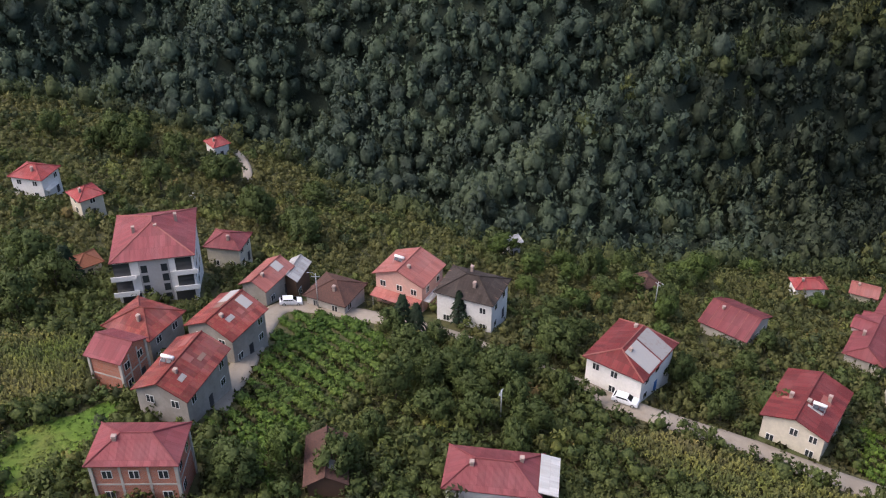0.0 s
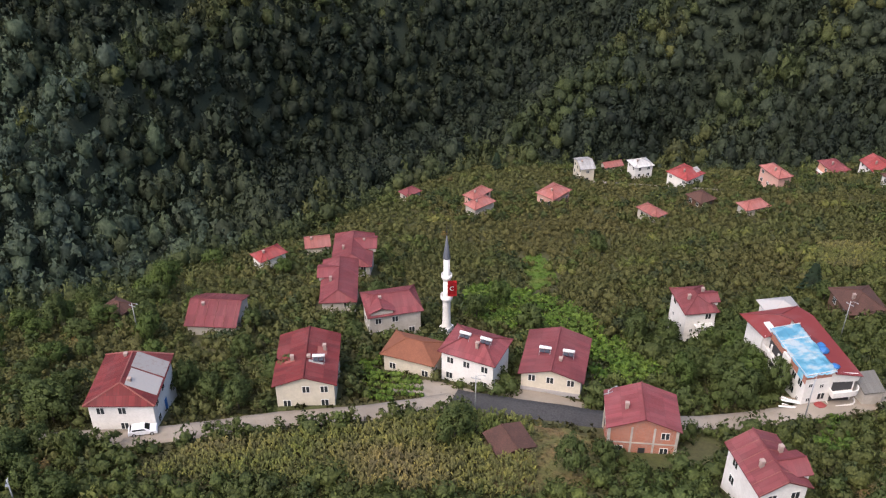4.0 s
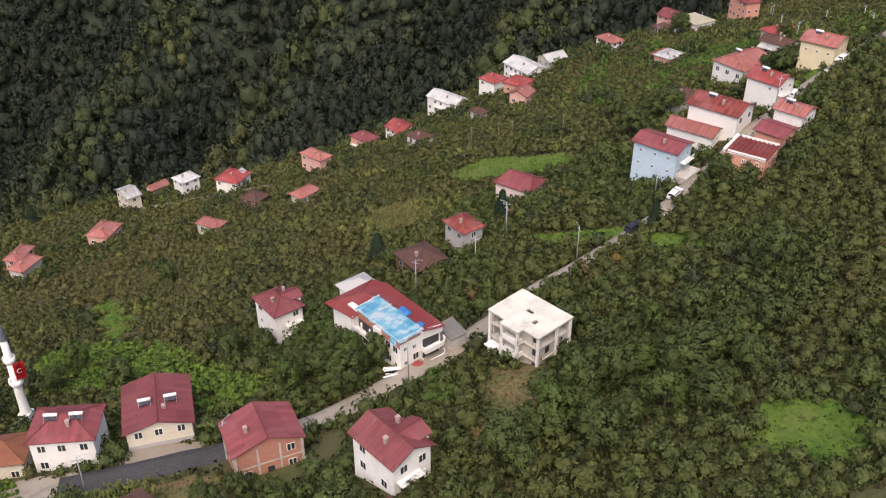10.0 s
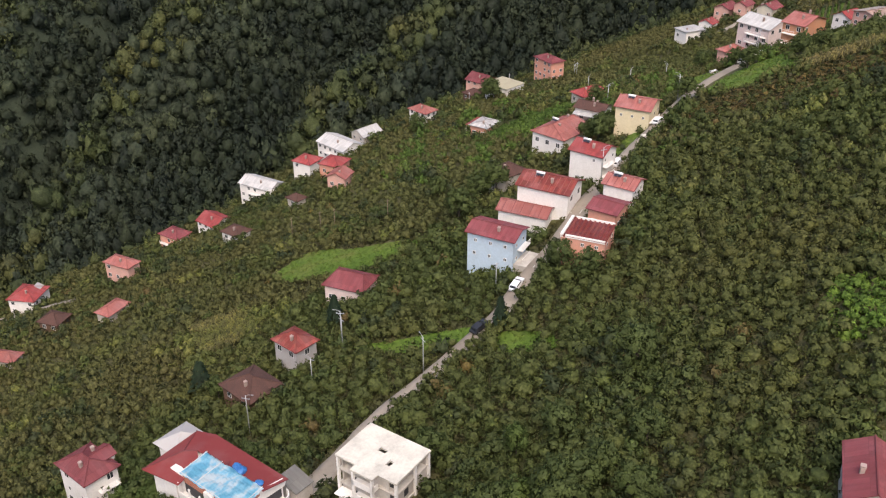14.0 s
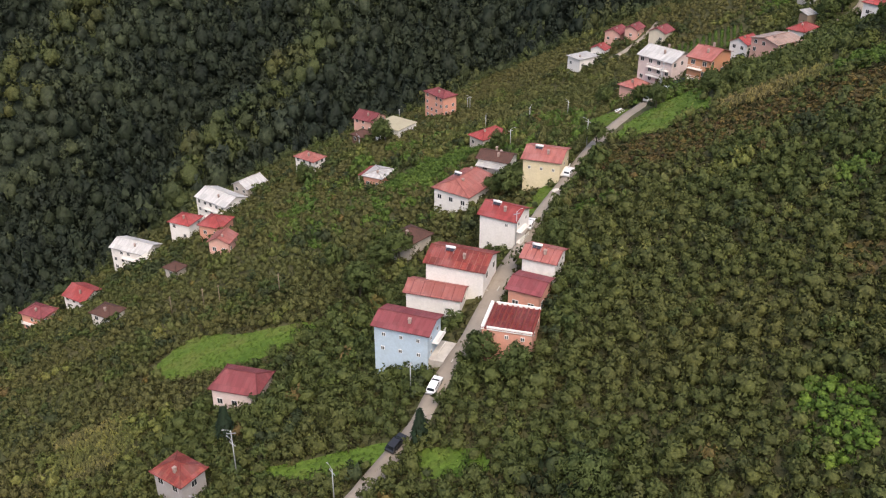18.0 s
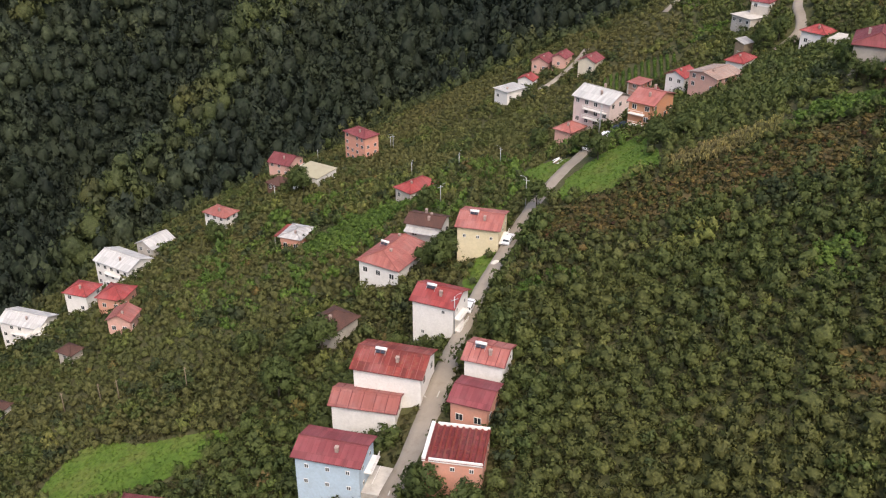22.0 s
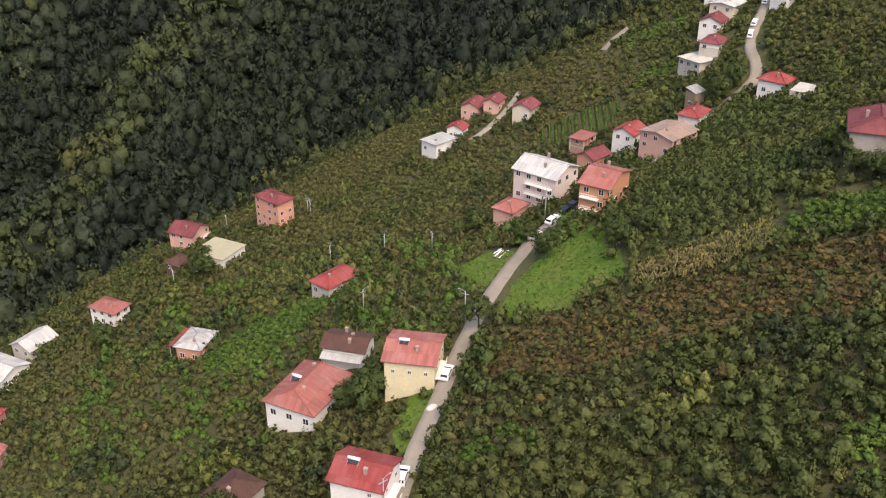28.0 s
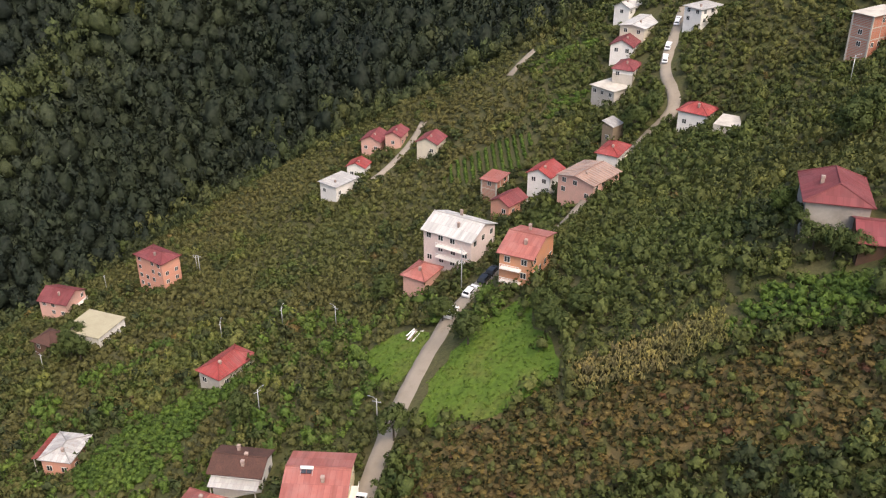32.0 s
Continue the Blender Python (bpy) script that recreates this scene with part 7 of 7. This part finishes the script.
ROWS, BEANS = {0: 26, 2: 30, 3: 62}, len(GREENPLOTS) - 1
# climbing and low green crops
for i, poly in enumerate(GREENPLOTS):
    a = np.array(poly)
    if i in ROWS:
        # hedged rows down the slope
        m0, u = a.mean(0), np.array((math.cos(radians(ROWS[i])), math.sin(radians(ROWS[i]))))
        s_, t_ = np.meshgrid(np.arange(-40, 40, 0.7), np.arange(-40, 40, 3.3 if i == 0 else 2.2), indexing="ij")
        q = m0 + s_.reshape(-1, 1) * u + t_.reshape(-1, 1) * np.array((-u[1], u[0])) + rng.uniform(-0.15, 0.15, (s_.size, 2))
        if i == 0:
            more = spots(a.min(0), a.max(0), 1.9, 0.45, 29)
            q = np.concatenate([q, more[field_noise(more, 14, 39) > 0.0]])
    else:
        q = spots(a.min(0), a.max(0), 1.35, 0.4, 30 + i)
        q = q[field_noise(q, 11, 40 + i) + rng.uniform(-0.3, 0.3, len(q)) > -0.4]
    q = q[inside(poly, q[:, 0], q[:, 1])]
    q = q[clear_of(q, 0.5, 0.8)]
    if len(q):
        tl = rng.uniform(0.7, 1.5, len(q))
        scatter("green_crop", [leaf_cloud(34, s, 0.24, 6, 0.8, (8, 3), 0.0, 1.5) for s in range(70, 76)], lifted(q) + np.c_[0 * tl, 0 * tl, 0.4 * tl], rng.uniform(0.8, 1.4, len(q)) * (0.62 if i in (2, 3) else 1.0), tl, BEANLEAF if i in (1, 2, BEANS) else GREENLEAF, "bright green climbing beans and vegetables on a plot", "crops")


def corn_plant(seed):
    r = np.random.RandomState(seed)
    v, q = [], []
    for i in range(7):
        t, h0 = r.uniform(0, 6.283), r.uniform(0.15, 0.85)
        c, s = math.cos(t), math.sin(t)
        b = len(v)
        for d, z, wd in ((0.0, h0, 0.10), (0.34, h0 + 0.25, 0.13)):
            v += [(d * c - wd * s, d * s + wd * c, z), (d * c + wd * s, d * s - wd * c, z)]
        q.append((b, b + 1, b + 3, b + 2))
        v += [(0.62 * c - 0.02 * s, 0.62 * s + 0.02 * c, h0 + 0.02), (0.62 * c + 0.02 * s, 0.62 * s - 0.02 * c, h0 + 0.02)]
        q.append((b + 2, b + 3, b + 5, b + 4))
    b = len(v)
    v += [(-0.03, 0, 0), (0.03, 0, 0), (0.03, 0, 1.1), (-0.03, 0, 1.1)]
    q.append((b, b + 1, b + 2, b + 3))
    return np.array(v), np.array(q)


for i, poly in enumerate(CORNPLOTS):
    a = np.array(poly)
    q = spots(a.min(0), a.max(0), 0.85, 0.25, 50 + i)
    q = q[inside(poly, q[:, 0], q[:, 1])]
    q = q[clear_of(q, 0.5, 0.6)]
    if len(q):
        scatter("corn", [corn_plant(s) for s in range(80, 86)], lifted(q), rng.uniform(0.8, 1.25, len(q)), rng.uniform(1.4, 2.3, len(q)), CORN, "ripening corn plants in rows on a plot", "crops")

# grass tufts on the fields
tuft = [leaf_cloud(9, s, 0.45, 4, 0.9, None) for s in range(90, 94)]
for edge, mt in PLOTS:
    q = spots(edge.min(0), edge.max(0), 0.95, 0.45, 61)
    q = q[inside(edge, q[:, 0], q[:, 1])]
    q = q[clear_of(q, 0.2, 0.2)]
    if len(q):
        q = q[rng.rand(len(q)) < 0.8]
        scatter("grass", tuft, lifted(q, 0.16), rng.uniform(0.3, 0.7, len(q)), rng.uniform(0.12, 0.35, len(q)), mt, "tufts of grass" if mt is GRASS else "tufts of dry grass", "grass")

# the wood across the ravine and along its rim
F = spots((-560, -230), (420, 700), 5.2, 0.44, 9)
gap = rim_gap(F[:, 0], F[:, 1])
F = F[inside(SEEN, F[:, 0], F[:, 1]) & (gap < 3 + 7 * field_noise(F, 70, 4) + 9 * field_noise(F, 22, 6)) & (gap > -265)]
F = F[clear_of(F, 3.0, 2.0)]
gap = rim_gap(F[:, 0], F[:, 1])
k = np.clip(0.55 + (6 - gap) / 85, 0.5, 1.0)
big = np.where(rng.rand(len(F)) < 0.22, 1.3, 1.0)
sz = rng.uniform(3.7, 5.9, len(F)) * k * big
tl = sz * rng.uniform(1.15, 1.75, len(F))
dome_t = [clumped(s, 3, 30, 0.16, (6, 2)) for s in range(100, 106)] + [leaf_cloud(74, s, 0.13, 10, 0.95, (9, 4), 0.15, 1.2) for s in range(106, 112)]
spire_t = [leaf_cloud(74, s, 0.12, 11, 1.2, (8, 4), 0.5, 1.2) for s in range(112, 120)]
edge = gap + 14 * field_noise(F, 40, 14) + rng.uniform(-9, 9, len(F)) > -20
dx, dy = F[:, 0] - CEN[0], F[:, 1] - CEN[1]
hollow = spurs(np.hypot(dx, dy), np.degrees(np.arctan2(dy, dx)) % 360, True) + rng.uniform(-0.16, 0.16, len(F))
# leaf colour holds the shade of northern gullies; lighter trees stand along the crests
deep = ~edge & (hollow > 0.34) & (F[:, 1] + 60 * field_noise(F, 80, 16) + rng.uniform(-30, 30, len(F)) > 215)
# western trees get the leaf colour with haze mixed in
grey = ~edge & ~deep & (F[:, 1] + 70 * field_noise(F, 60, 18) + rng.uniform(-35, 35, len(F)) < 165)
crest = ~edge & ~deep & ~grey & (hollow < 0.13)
rest = ~edge & ~deep & ~crest & ~grey
kind = rng.rand(len(F)) + 0.35 * field_noise(F, 60, 15)
for flag, tpl, mt, lb in ((rest & (kind < 0.7), dome_t, FOREST, "dense dark green broadleaf woodland on the opposite slope"),
                          (rest & (kind >= 0.7), spire_t, FOREST, "taller pointed trees in the wood on the opposite slope"),
                          (grey & (kind < 0.75), dome_t, HAZEWOOD, "western broadleaf woodland with distance haze in its leaf colour"),
                          (grey & (kind >= 0.75), spire_t, HAZEWOOD, "pointed western trees with distance haze in their leaf colour"),
                          (deep & (kind < 0.6), dome_t, SHADEWOOD, "woodland with gully shade put into its leaf colour"),
                          (deep & (kind >= 0.6), spire_t, SHADEWOOD, "pointed trees with gully shade put into their leaf colour"),
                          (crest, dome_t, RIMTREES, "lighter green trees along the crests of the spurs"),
                          (edge, dome_t, RIMTREES, "lighter green trees along the edge of the ravine")):
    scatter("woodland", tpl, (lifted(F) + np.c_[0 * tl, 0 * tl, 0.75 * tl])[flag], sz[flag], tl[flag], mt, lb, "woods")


# ---- single trees ----
def tree_mesh(seed, conifer, material):
    r = np.random.RandomState(seed)
    bm = bmesh.new()
    tube(bm, (0, 0, -0.1), (0.02, 0, 0.45), 0.035, 0.02, 7)
    if conifer:
        tube(bm, (0.02, 0, 0.45), (0, 0, 0.95), 0.02, 0.005, 6)
    else:
        for i in range(5):
            t = 6.283 * i / 5 + r.rand()
            tube(bm, (0.015, 0, 0.3 + 0.03 * i), (0.24 * math.cos(t), 0.24 * math.sin(t), 0.62 + 0.05 * r.rand()), 0.014, 0.005, 5)
    trunk = obj("trunk", bm, BARK)
    if conifer:
        n = 420
        h = r.rand(n) ** 0.8
        t = r.uniform(0, 6.283, n)
        rad = 0.24 * (1 - h) * r.uniform(0.6, 1.1, n) + 0.01
        p = np.stack([rad * np.cos(t), rad * np.sin(t), 0.14 + 0.86 * h], -1)
        out = np.stack([np.cos(t), np.sin(t), -0.25 + 0 * t], -1)
        side = np.stack([-np.sin(t), np.cos(t), 0 * t], -1)
        s = 0.07 * r.uniform(0.6, 1.3, n)[:, None]
        v = np.stack([p - side * s * 0.7 + (0, 0, 0.04), p + out * s, p + side * s * 0.7 + (0, 0, 0.04)], 1).reshape(-1, 3)
        q, soft = np.arange(3 * n).reshape(-1, 3), None
    else:
        v, q, soft = clumped(seed, 11 + seed % 4, 160, 0.08, (8, 3), 0.95)
        v = v * (0.42, 0.42, 0.40) + (0, 0, 0.58)
    me = bpy.data.meshes.new("crown")
    leaf_mesh(me, v, q, soft, np.full(len(v), 0.5))
    me.materials.append(material)
    return trunk, me


TREES = {"t": [tree_mesh(s, False, DARKLEAF) for s in (1, 2, 3, 8, 9)], "g": [tree_mesh(s, False, FRUITLEAF) for s in (4, 5, 10)], "c": [tree_mesh(s, True, CONIFER) for s in (6, 7)]}


def tree(x, y, h, kind):
    trunk, crown = TREES[kind][int(abs(x * 3 + y)) % len(TREES[kind])]
    z = float(height(x, y))
    lab = {"t": "dark green broadleaf tree among the orchards", "g": "light green broadleaf tree", "c": "dark narrow conifer tree"}[kind]
    ob = thing("tree", pose(x, y, z, 0, 0, (x * 53 + y * 29) % 360), lab, "tree", "trees in the village")
    k = 0.92 if kind != "c" else 1.0
    wide = 1 + 0.2 * math.sin(x * 7.3 + y * 3.1)
    ob.scale = (h * k * wide, h * k * (2 - wide) * 0.98, h * (1 + 0.12 * math.sin(x * 2.9 - y * 5.7)))
    part("trunk", trunk, ob)
    part("crown", crown, ob)
    return ob


tree(-123.6, 6.4, 6.1, 't')
tree(-115.0, 7.7, 7.2, 't')
tree(-105.2, 8.2, 7.2, 't')
tree(-101.9, 13.5, 6.1, 't')
tree(-103.1, 18.9, 7.2, 't')
tree(-95.8, 19.3, 6.1, 't')
tree(-89.3, 19.5, 6.1, 't')
tree(-95.4, 6.8, 7.2, 't')
tree(-102.8, 2.6, 7.2, 't')
tree(-92.5, 12.3, 6.1, 't')
tree(-108.0, 23.5, 6.1, 't')
tree(-99.4, 28.7, 5.0, 't')
tree(-121.2, 13.5, 5.0, 't')
tree(-85.1, 15.7, 6.1, 't')
tree(-113.0, 16.5, 6.1, 't')
tree(-120.5, 38.1, 5.0, 't')
tree(-130.8, 40.0, 5.0, 't')
tree(-133.1, 50.8, 5.0, 't')
tree(-248.8, 67.4, 5.0, 't')
tree(-242.4, 81.0, 5.0, 't')
tree(-238.5, 92.8, 6.1, 't')
tree(-153.8, 66.8, 5.0, 't')
tree(-150.3, 79.5, 6.1, 't')
tree(-141.3, 82.7, 5.0, 't')
tree(-268.7, 54.5, 6.1, 't')
tree(-116.2, 77.0, 5.0, 't')
tree(-100.9, 58.1, 5.0, 't')
tree(-95.1, 83.3, 5.0, 't')
tree(-125.9, 8.8, 8.8, 'c')
tree(-124.1, 10.8, 7.7, 'c')
tree(-154.8, -48.6, 9.9, 'c')
tree(-127.9, 19.6, 6.6, 'c')
tree(-105.0, 11.4, 6.6, 't')
tree(-110.9, 11.0, 5.5, 't')
tree(-104.4, 16.8, 6.6, 't')
tree(-112.6, 32.4, 8.8, 't')
tree(-117.3, 37.6, 7.7, 't')
tree(-184.7, -2.4, 8.8, 't')
tree(-225.3, -18.2, 9.9, 't')
tree(-254.2, -45.9, 11.0, 't')
tree(-246.8, -41.1, 9.9, 't')
tree(-82.6, -8.9, 7.7, 't')
tree(-83.8, -21.6, 7.7, 't')
tree(-86.3, -15.4, 6.6, 'g')
tree(-250.5, 62.1, 8.8, 't')
tree(-156.5, 58.1, 7.7, 't')
tree(-155.0, 85.0, 8.8, 'g')
tree(-186.7, 267.7, 8.8, 'c')
tree(-28.7, 101.1, 7.7, 't')
tree(-55.8, 121.0, 6.6, 't')
tree(-56.9, 63.6, 6.6, 't')
tree(-24.2, 107.2, 6.6, 't')
tree(-73.2, 110.6, 7.7, 't')
tree(-97.0, 185.5, 6.6, 't')
tree(-34.7, 163.3, 8.8, 'c')
tree(13.9, 93.8, 7.7, 't')
tree(8.3, 92.0, 8.8, 't')
tree(22.6, 94.4, 8.8, 't')
tree(5.1, 84.6, 8.8, 'g')
tree(-1.6, 77.9, 8.8, 't')
tree(-33.8, 106.7, 6.6, 't')
tree(-38.7, 102.5, 6.6, 'g')
tree(24.2, 150.4, 7.7, 'c')
tree(23.7, 213.8, 8.8, 't')
tree(20.6, 237.6, 7.7, 't')
tree(41.2, 154.9, 6.6, 't')
tree(37.7, 162.1, 6.6, 't')
tree(-7.4, 177.5, 7.7, 'c')
tree(40.7, 120.9, 7.7, 't')
tree(21.6, 330.8, 8.8, 't')
tree(23.8, 218.2, 7.7, 't')
tree(29.9, 224.1, 7.7, 't')
tree(34.3, 223.5, 8.8, 't')
tree(52.5, 349.2, 7.7, 't')
tree(-20.0, 444.6, 9.9, 'g')
tree(61.7, 193.5, 6.6, 't')
tree(61.5, 238.0, 6.5, 't')
tree(63.4, 234.1, 8.8, 't')
tree(66.6, 237.2, 7.7, 't')
tree(120.1, 242.2, 5.0, 't')
tree(125.0, 240.2, 5.0, 't')
tree(116.7, 238.7, 5.0, 't')
tree(205.1, 321.5, 8.8, 't')
tree(112.0, 266.0, 5.5, 't')
tree(52.7, 359.3, 7.7, 't')
tree(86.2, 477.6, 9.9, 't')
tree(145.2, 211.9, 5.0, 't')
tree(145.0, 208.1, 5.0, 't')
tree(145.8, 205.3, 5.0, 't')
tree(146.3, 216.4, 5.0, 't')
tree(151.0, 223.7, 5.5, 'g')
tree(118.0, 236.7, 5.0, 't')
tree(122.8, 237.0, 5.0, 't')
tree(120.6, 245.2, 5.0, 't')
tree(109.5, 251.9, 6.6, 't')
tree(189.6, 241.8, 9.9, 't')
tree(194.9, 241.2, 9.9, 't')
tree(211.7, 323.0, 8.8, 't')
tree(112.9, 294.6, 7.7, 't')
tree(88.3, 239.6, 6.6, 't')
tree(72.0, 272.2, 6.6, 't')
tree(51.0, 354.0, 7.7, 't')
tree(-257.8, -46.8, 8.3, 't')
tree(-250.6, -39.7, 7.9, 't')
tree(-230, -17.4, 8.9, 't')
tree(-234.5, -21, 8.0, 't')
tree(-186.7, -4.5, 7.7, 't')
tree(-178.1, -2.2, 8.9, 't')
tree(-158.1, -55.2, 10.7, 't')
tree(-142.1, -55.7, 10.3, 't')
tree(-151.4, -50.4, 10.2, 't')
tree(-195.5, -9.6, 8.3, 't')
tree(-217.6, -34, 9.4, 't')
tree(-266.1, -64.8, 8.5, 't')
tree(-212.5, 4.7, 8.1, 't')
tree(-170.3, -58.9, 7.9, 't')
tree(-254, -52, 8.3, 't')
tree(-243, -30, 10.7, 't')
tree(-190, -12, 10.4, 't')
tree(-268, -40, 10.3, 't')
tree(3.4, 82.5, 7.1, 't')
tree(8, 87.8, 5.7, 't')
tree(12.9, 95, 5.9, 't')
tree(17.7, 95.5, 6.7, 'g')
tree(22.7, 91.7, 7.0, 't')
tree(26, 95.3, 7.3, 't')
tree(10.8, 78.1, 7.3, 't')
tree(15.4, 83.1, 5.4, 't')
tree(19.8, 84.7, 6.7, 'g')
tree(25.2, 82.9, 6.8, 't')
tree(4, 92.4, 6.4, 't')
tree(0.8, 74.1, 5.6, 't')
tree(31.8, 89.8, 6.3, 't')
tree(20.2, 109.2, 5.4, 'g')
tree(26.3, 110.6, 7.4, 't')
tree(8.1, 114.9, 7.3, 't')
tree(29.4, 97.6, 6.5, 't')
tree(36.8, 101.9, 5.9, 't')
tree(-115.3, 32.2, 6.8, 't')
tree(-31.6, 118.6, 6.7, 't')
tree(-34.1, 111.9, 5.9, 't')
tree(-39.4, 110.4, 5.7, 't')
tree(-50.5, 124.3, 6.1, 't')
tree(-30.7, 129, 5.7, 't')
tree(-30.3, 156.3, 5.2, 't')
tree(-146.2, 112.2, 5.5, 'g')
tree(-169.9, 110, 6.6, 'g')
tree(-165.8, 86.5, 4.9, 't')
tree(-37.5, 72.8, 4.9, 't')
tree(-40.2, 68, 6.2, 't')
tree(-110.6, 6, 5.3, 't')
tree(-106.2, 12.3, 5.8, 't')
tree(-100, 14.2, 5.6, 't')
tree(-95.7, 6.9, 5.4, 't')
tree(-105.1, 21.4, 6.6, 't')
tree(-107.7, 27.1, 5.2, 't')
tree(-90.6, -3.2, 5.5, 't')
tree(-126.5, 35.3, 5.2, 't')
tree(-101.3, 49.5, 5.9, 't')
tree(-96.2, 50.8, 5.3, 't')
tree(-105.2, 65.2, 5.4, 't')
tree(-90.5, 51.4, 6.1, 't')
tree(-171.3, 43.0, 7.2, 'g')
tree(-165, 47.5, 6.0, 't')
tree(-157.7, 61, 6.6, 'g')
tree(-154.1, 43.5, 6.8, 'g')
tree(-150.8, 50.8, 5.6, 'g')
tree(-143.8, 56.1, 6.2, 't')
tree(-145, 62.2, 6.6, 'g')
tree(-165.8, 71.2, 7.0, 't')
tree(-168.3, 92, 7.0, 't')
tree(-160, 53, 6.0, 'g')
tree(-142.6, 38.3, 5.4, 'g')
tree(-135, 45.1, 6.4, 'g')
tree(-128, 61.5, 6.6, 'g')
tree(-136, 66, 6.2, 't')
tree(-119.2, 56.5, 5.6, 'g')
tree(-130.5, 75.5, 6.0, 'g')
tree(-150, 75, 6.6, 't')
tree(-158, 82, 6.6, 'g')
tree(-88.5, 60.0, 7.6, 't')
tree(-93.0, 66.0, 5.4, 't')
tree(-88.5, 122, 6.8, 'g')
tree(-104.5, 100.5, 6.6, 't')
tree(-86.5, 111.0, 6.2, 't')
tree(-42, 133.5, 6.2, 't')
tree(-37.6, 122.7, 6.6, 't')
tree(-36.2, 127.5, 7.4, 't')
tree(-34.6, 117.5, 6.8, 'g')
tree(-32.2, 113.2, 6.2, 't')
tree(-29.6, 109.2, 6.0, 'g')
tree(-27.2, 105.6, 5.2, 't')
tree(-40.2, 126.5, 5.8, 'g')
tree(-20.5, 124.5, 6.0, 't')
tree(-17.2, 121.8, 5.2, 't')
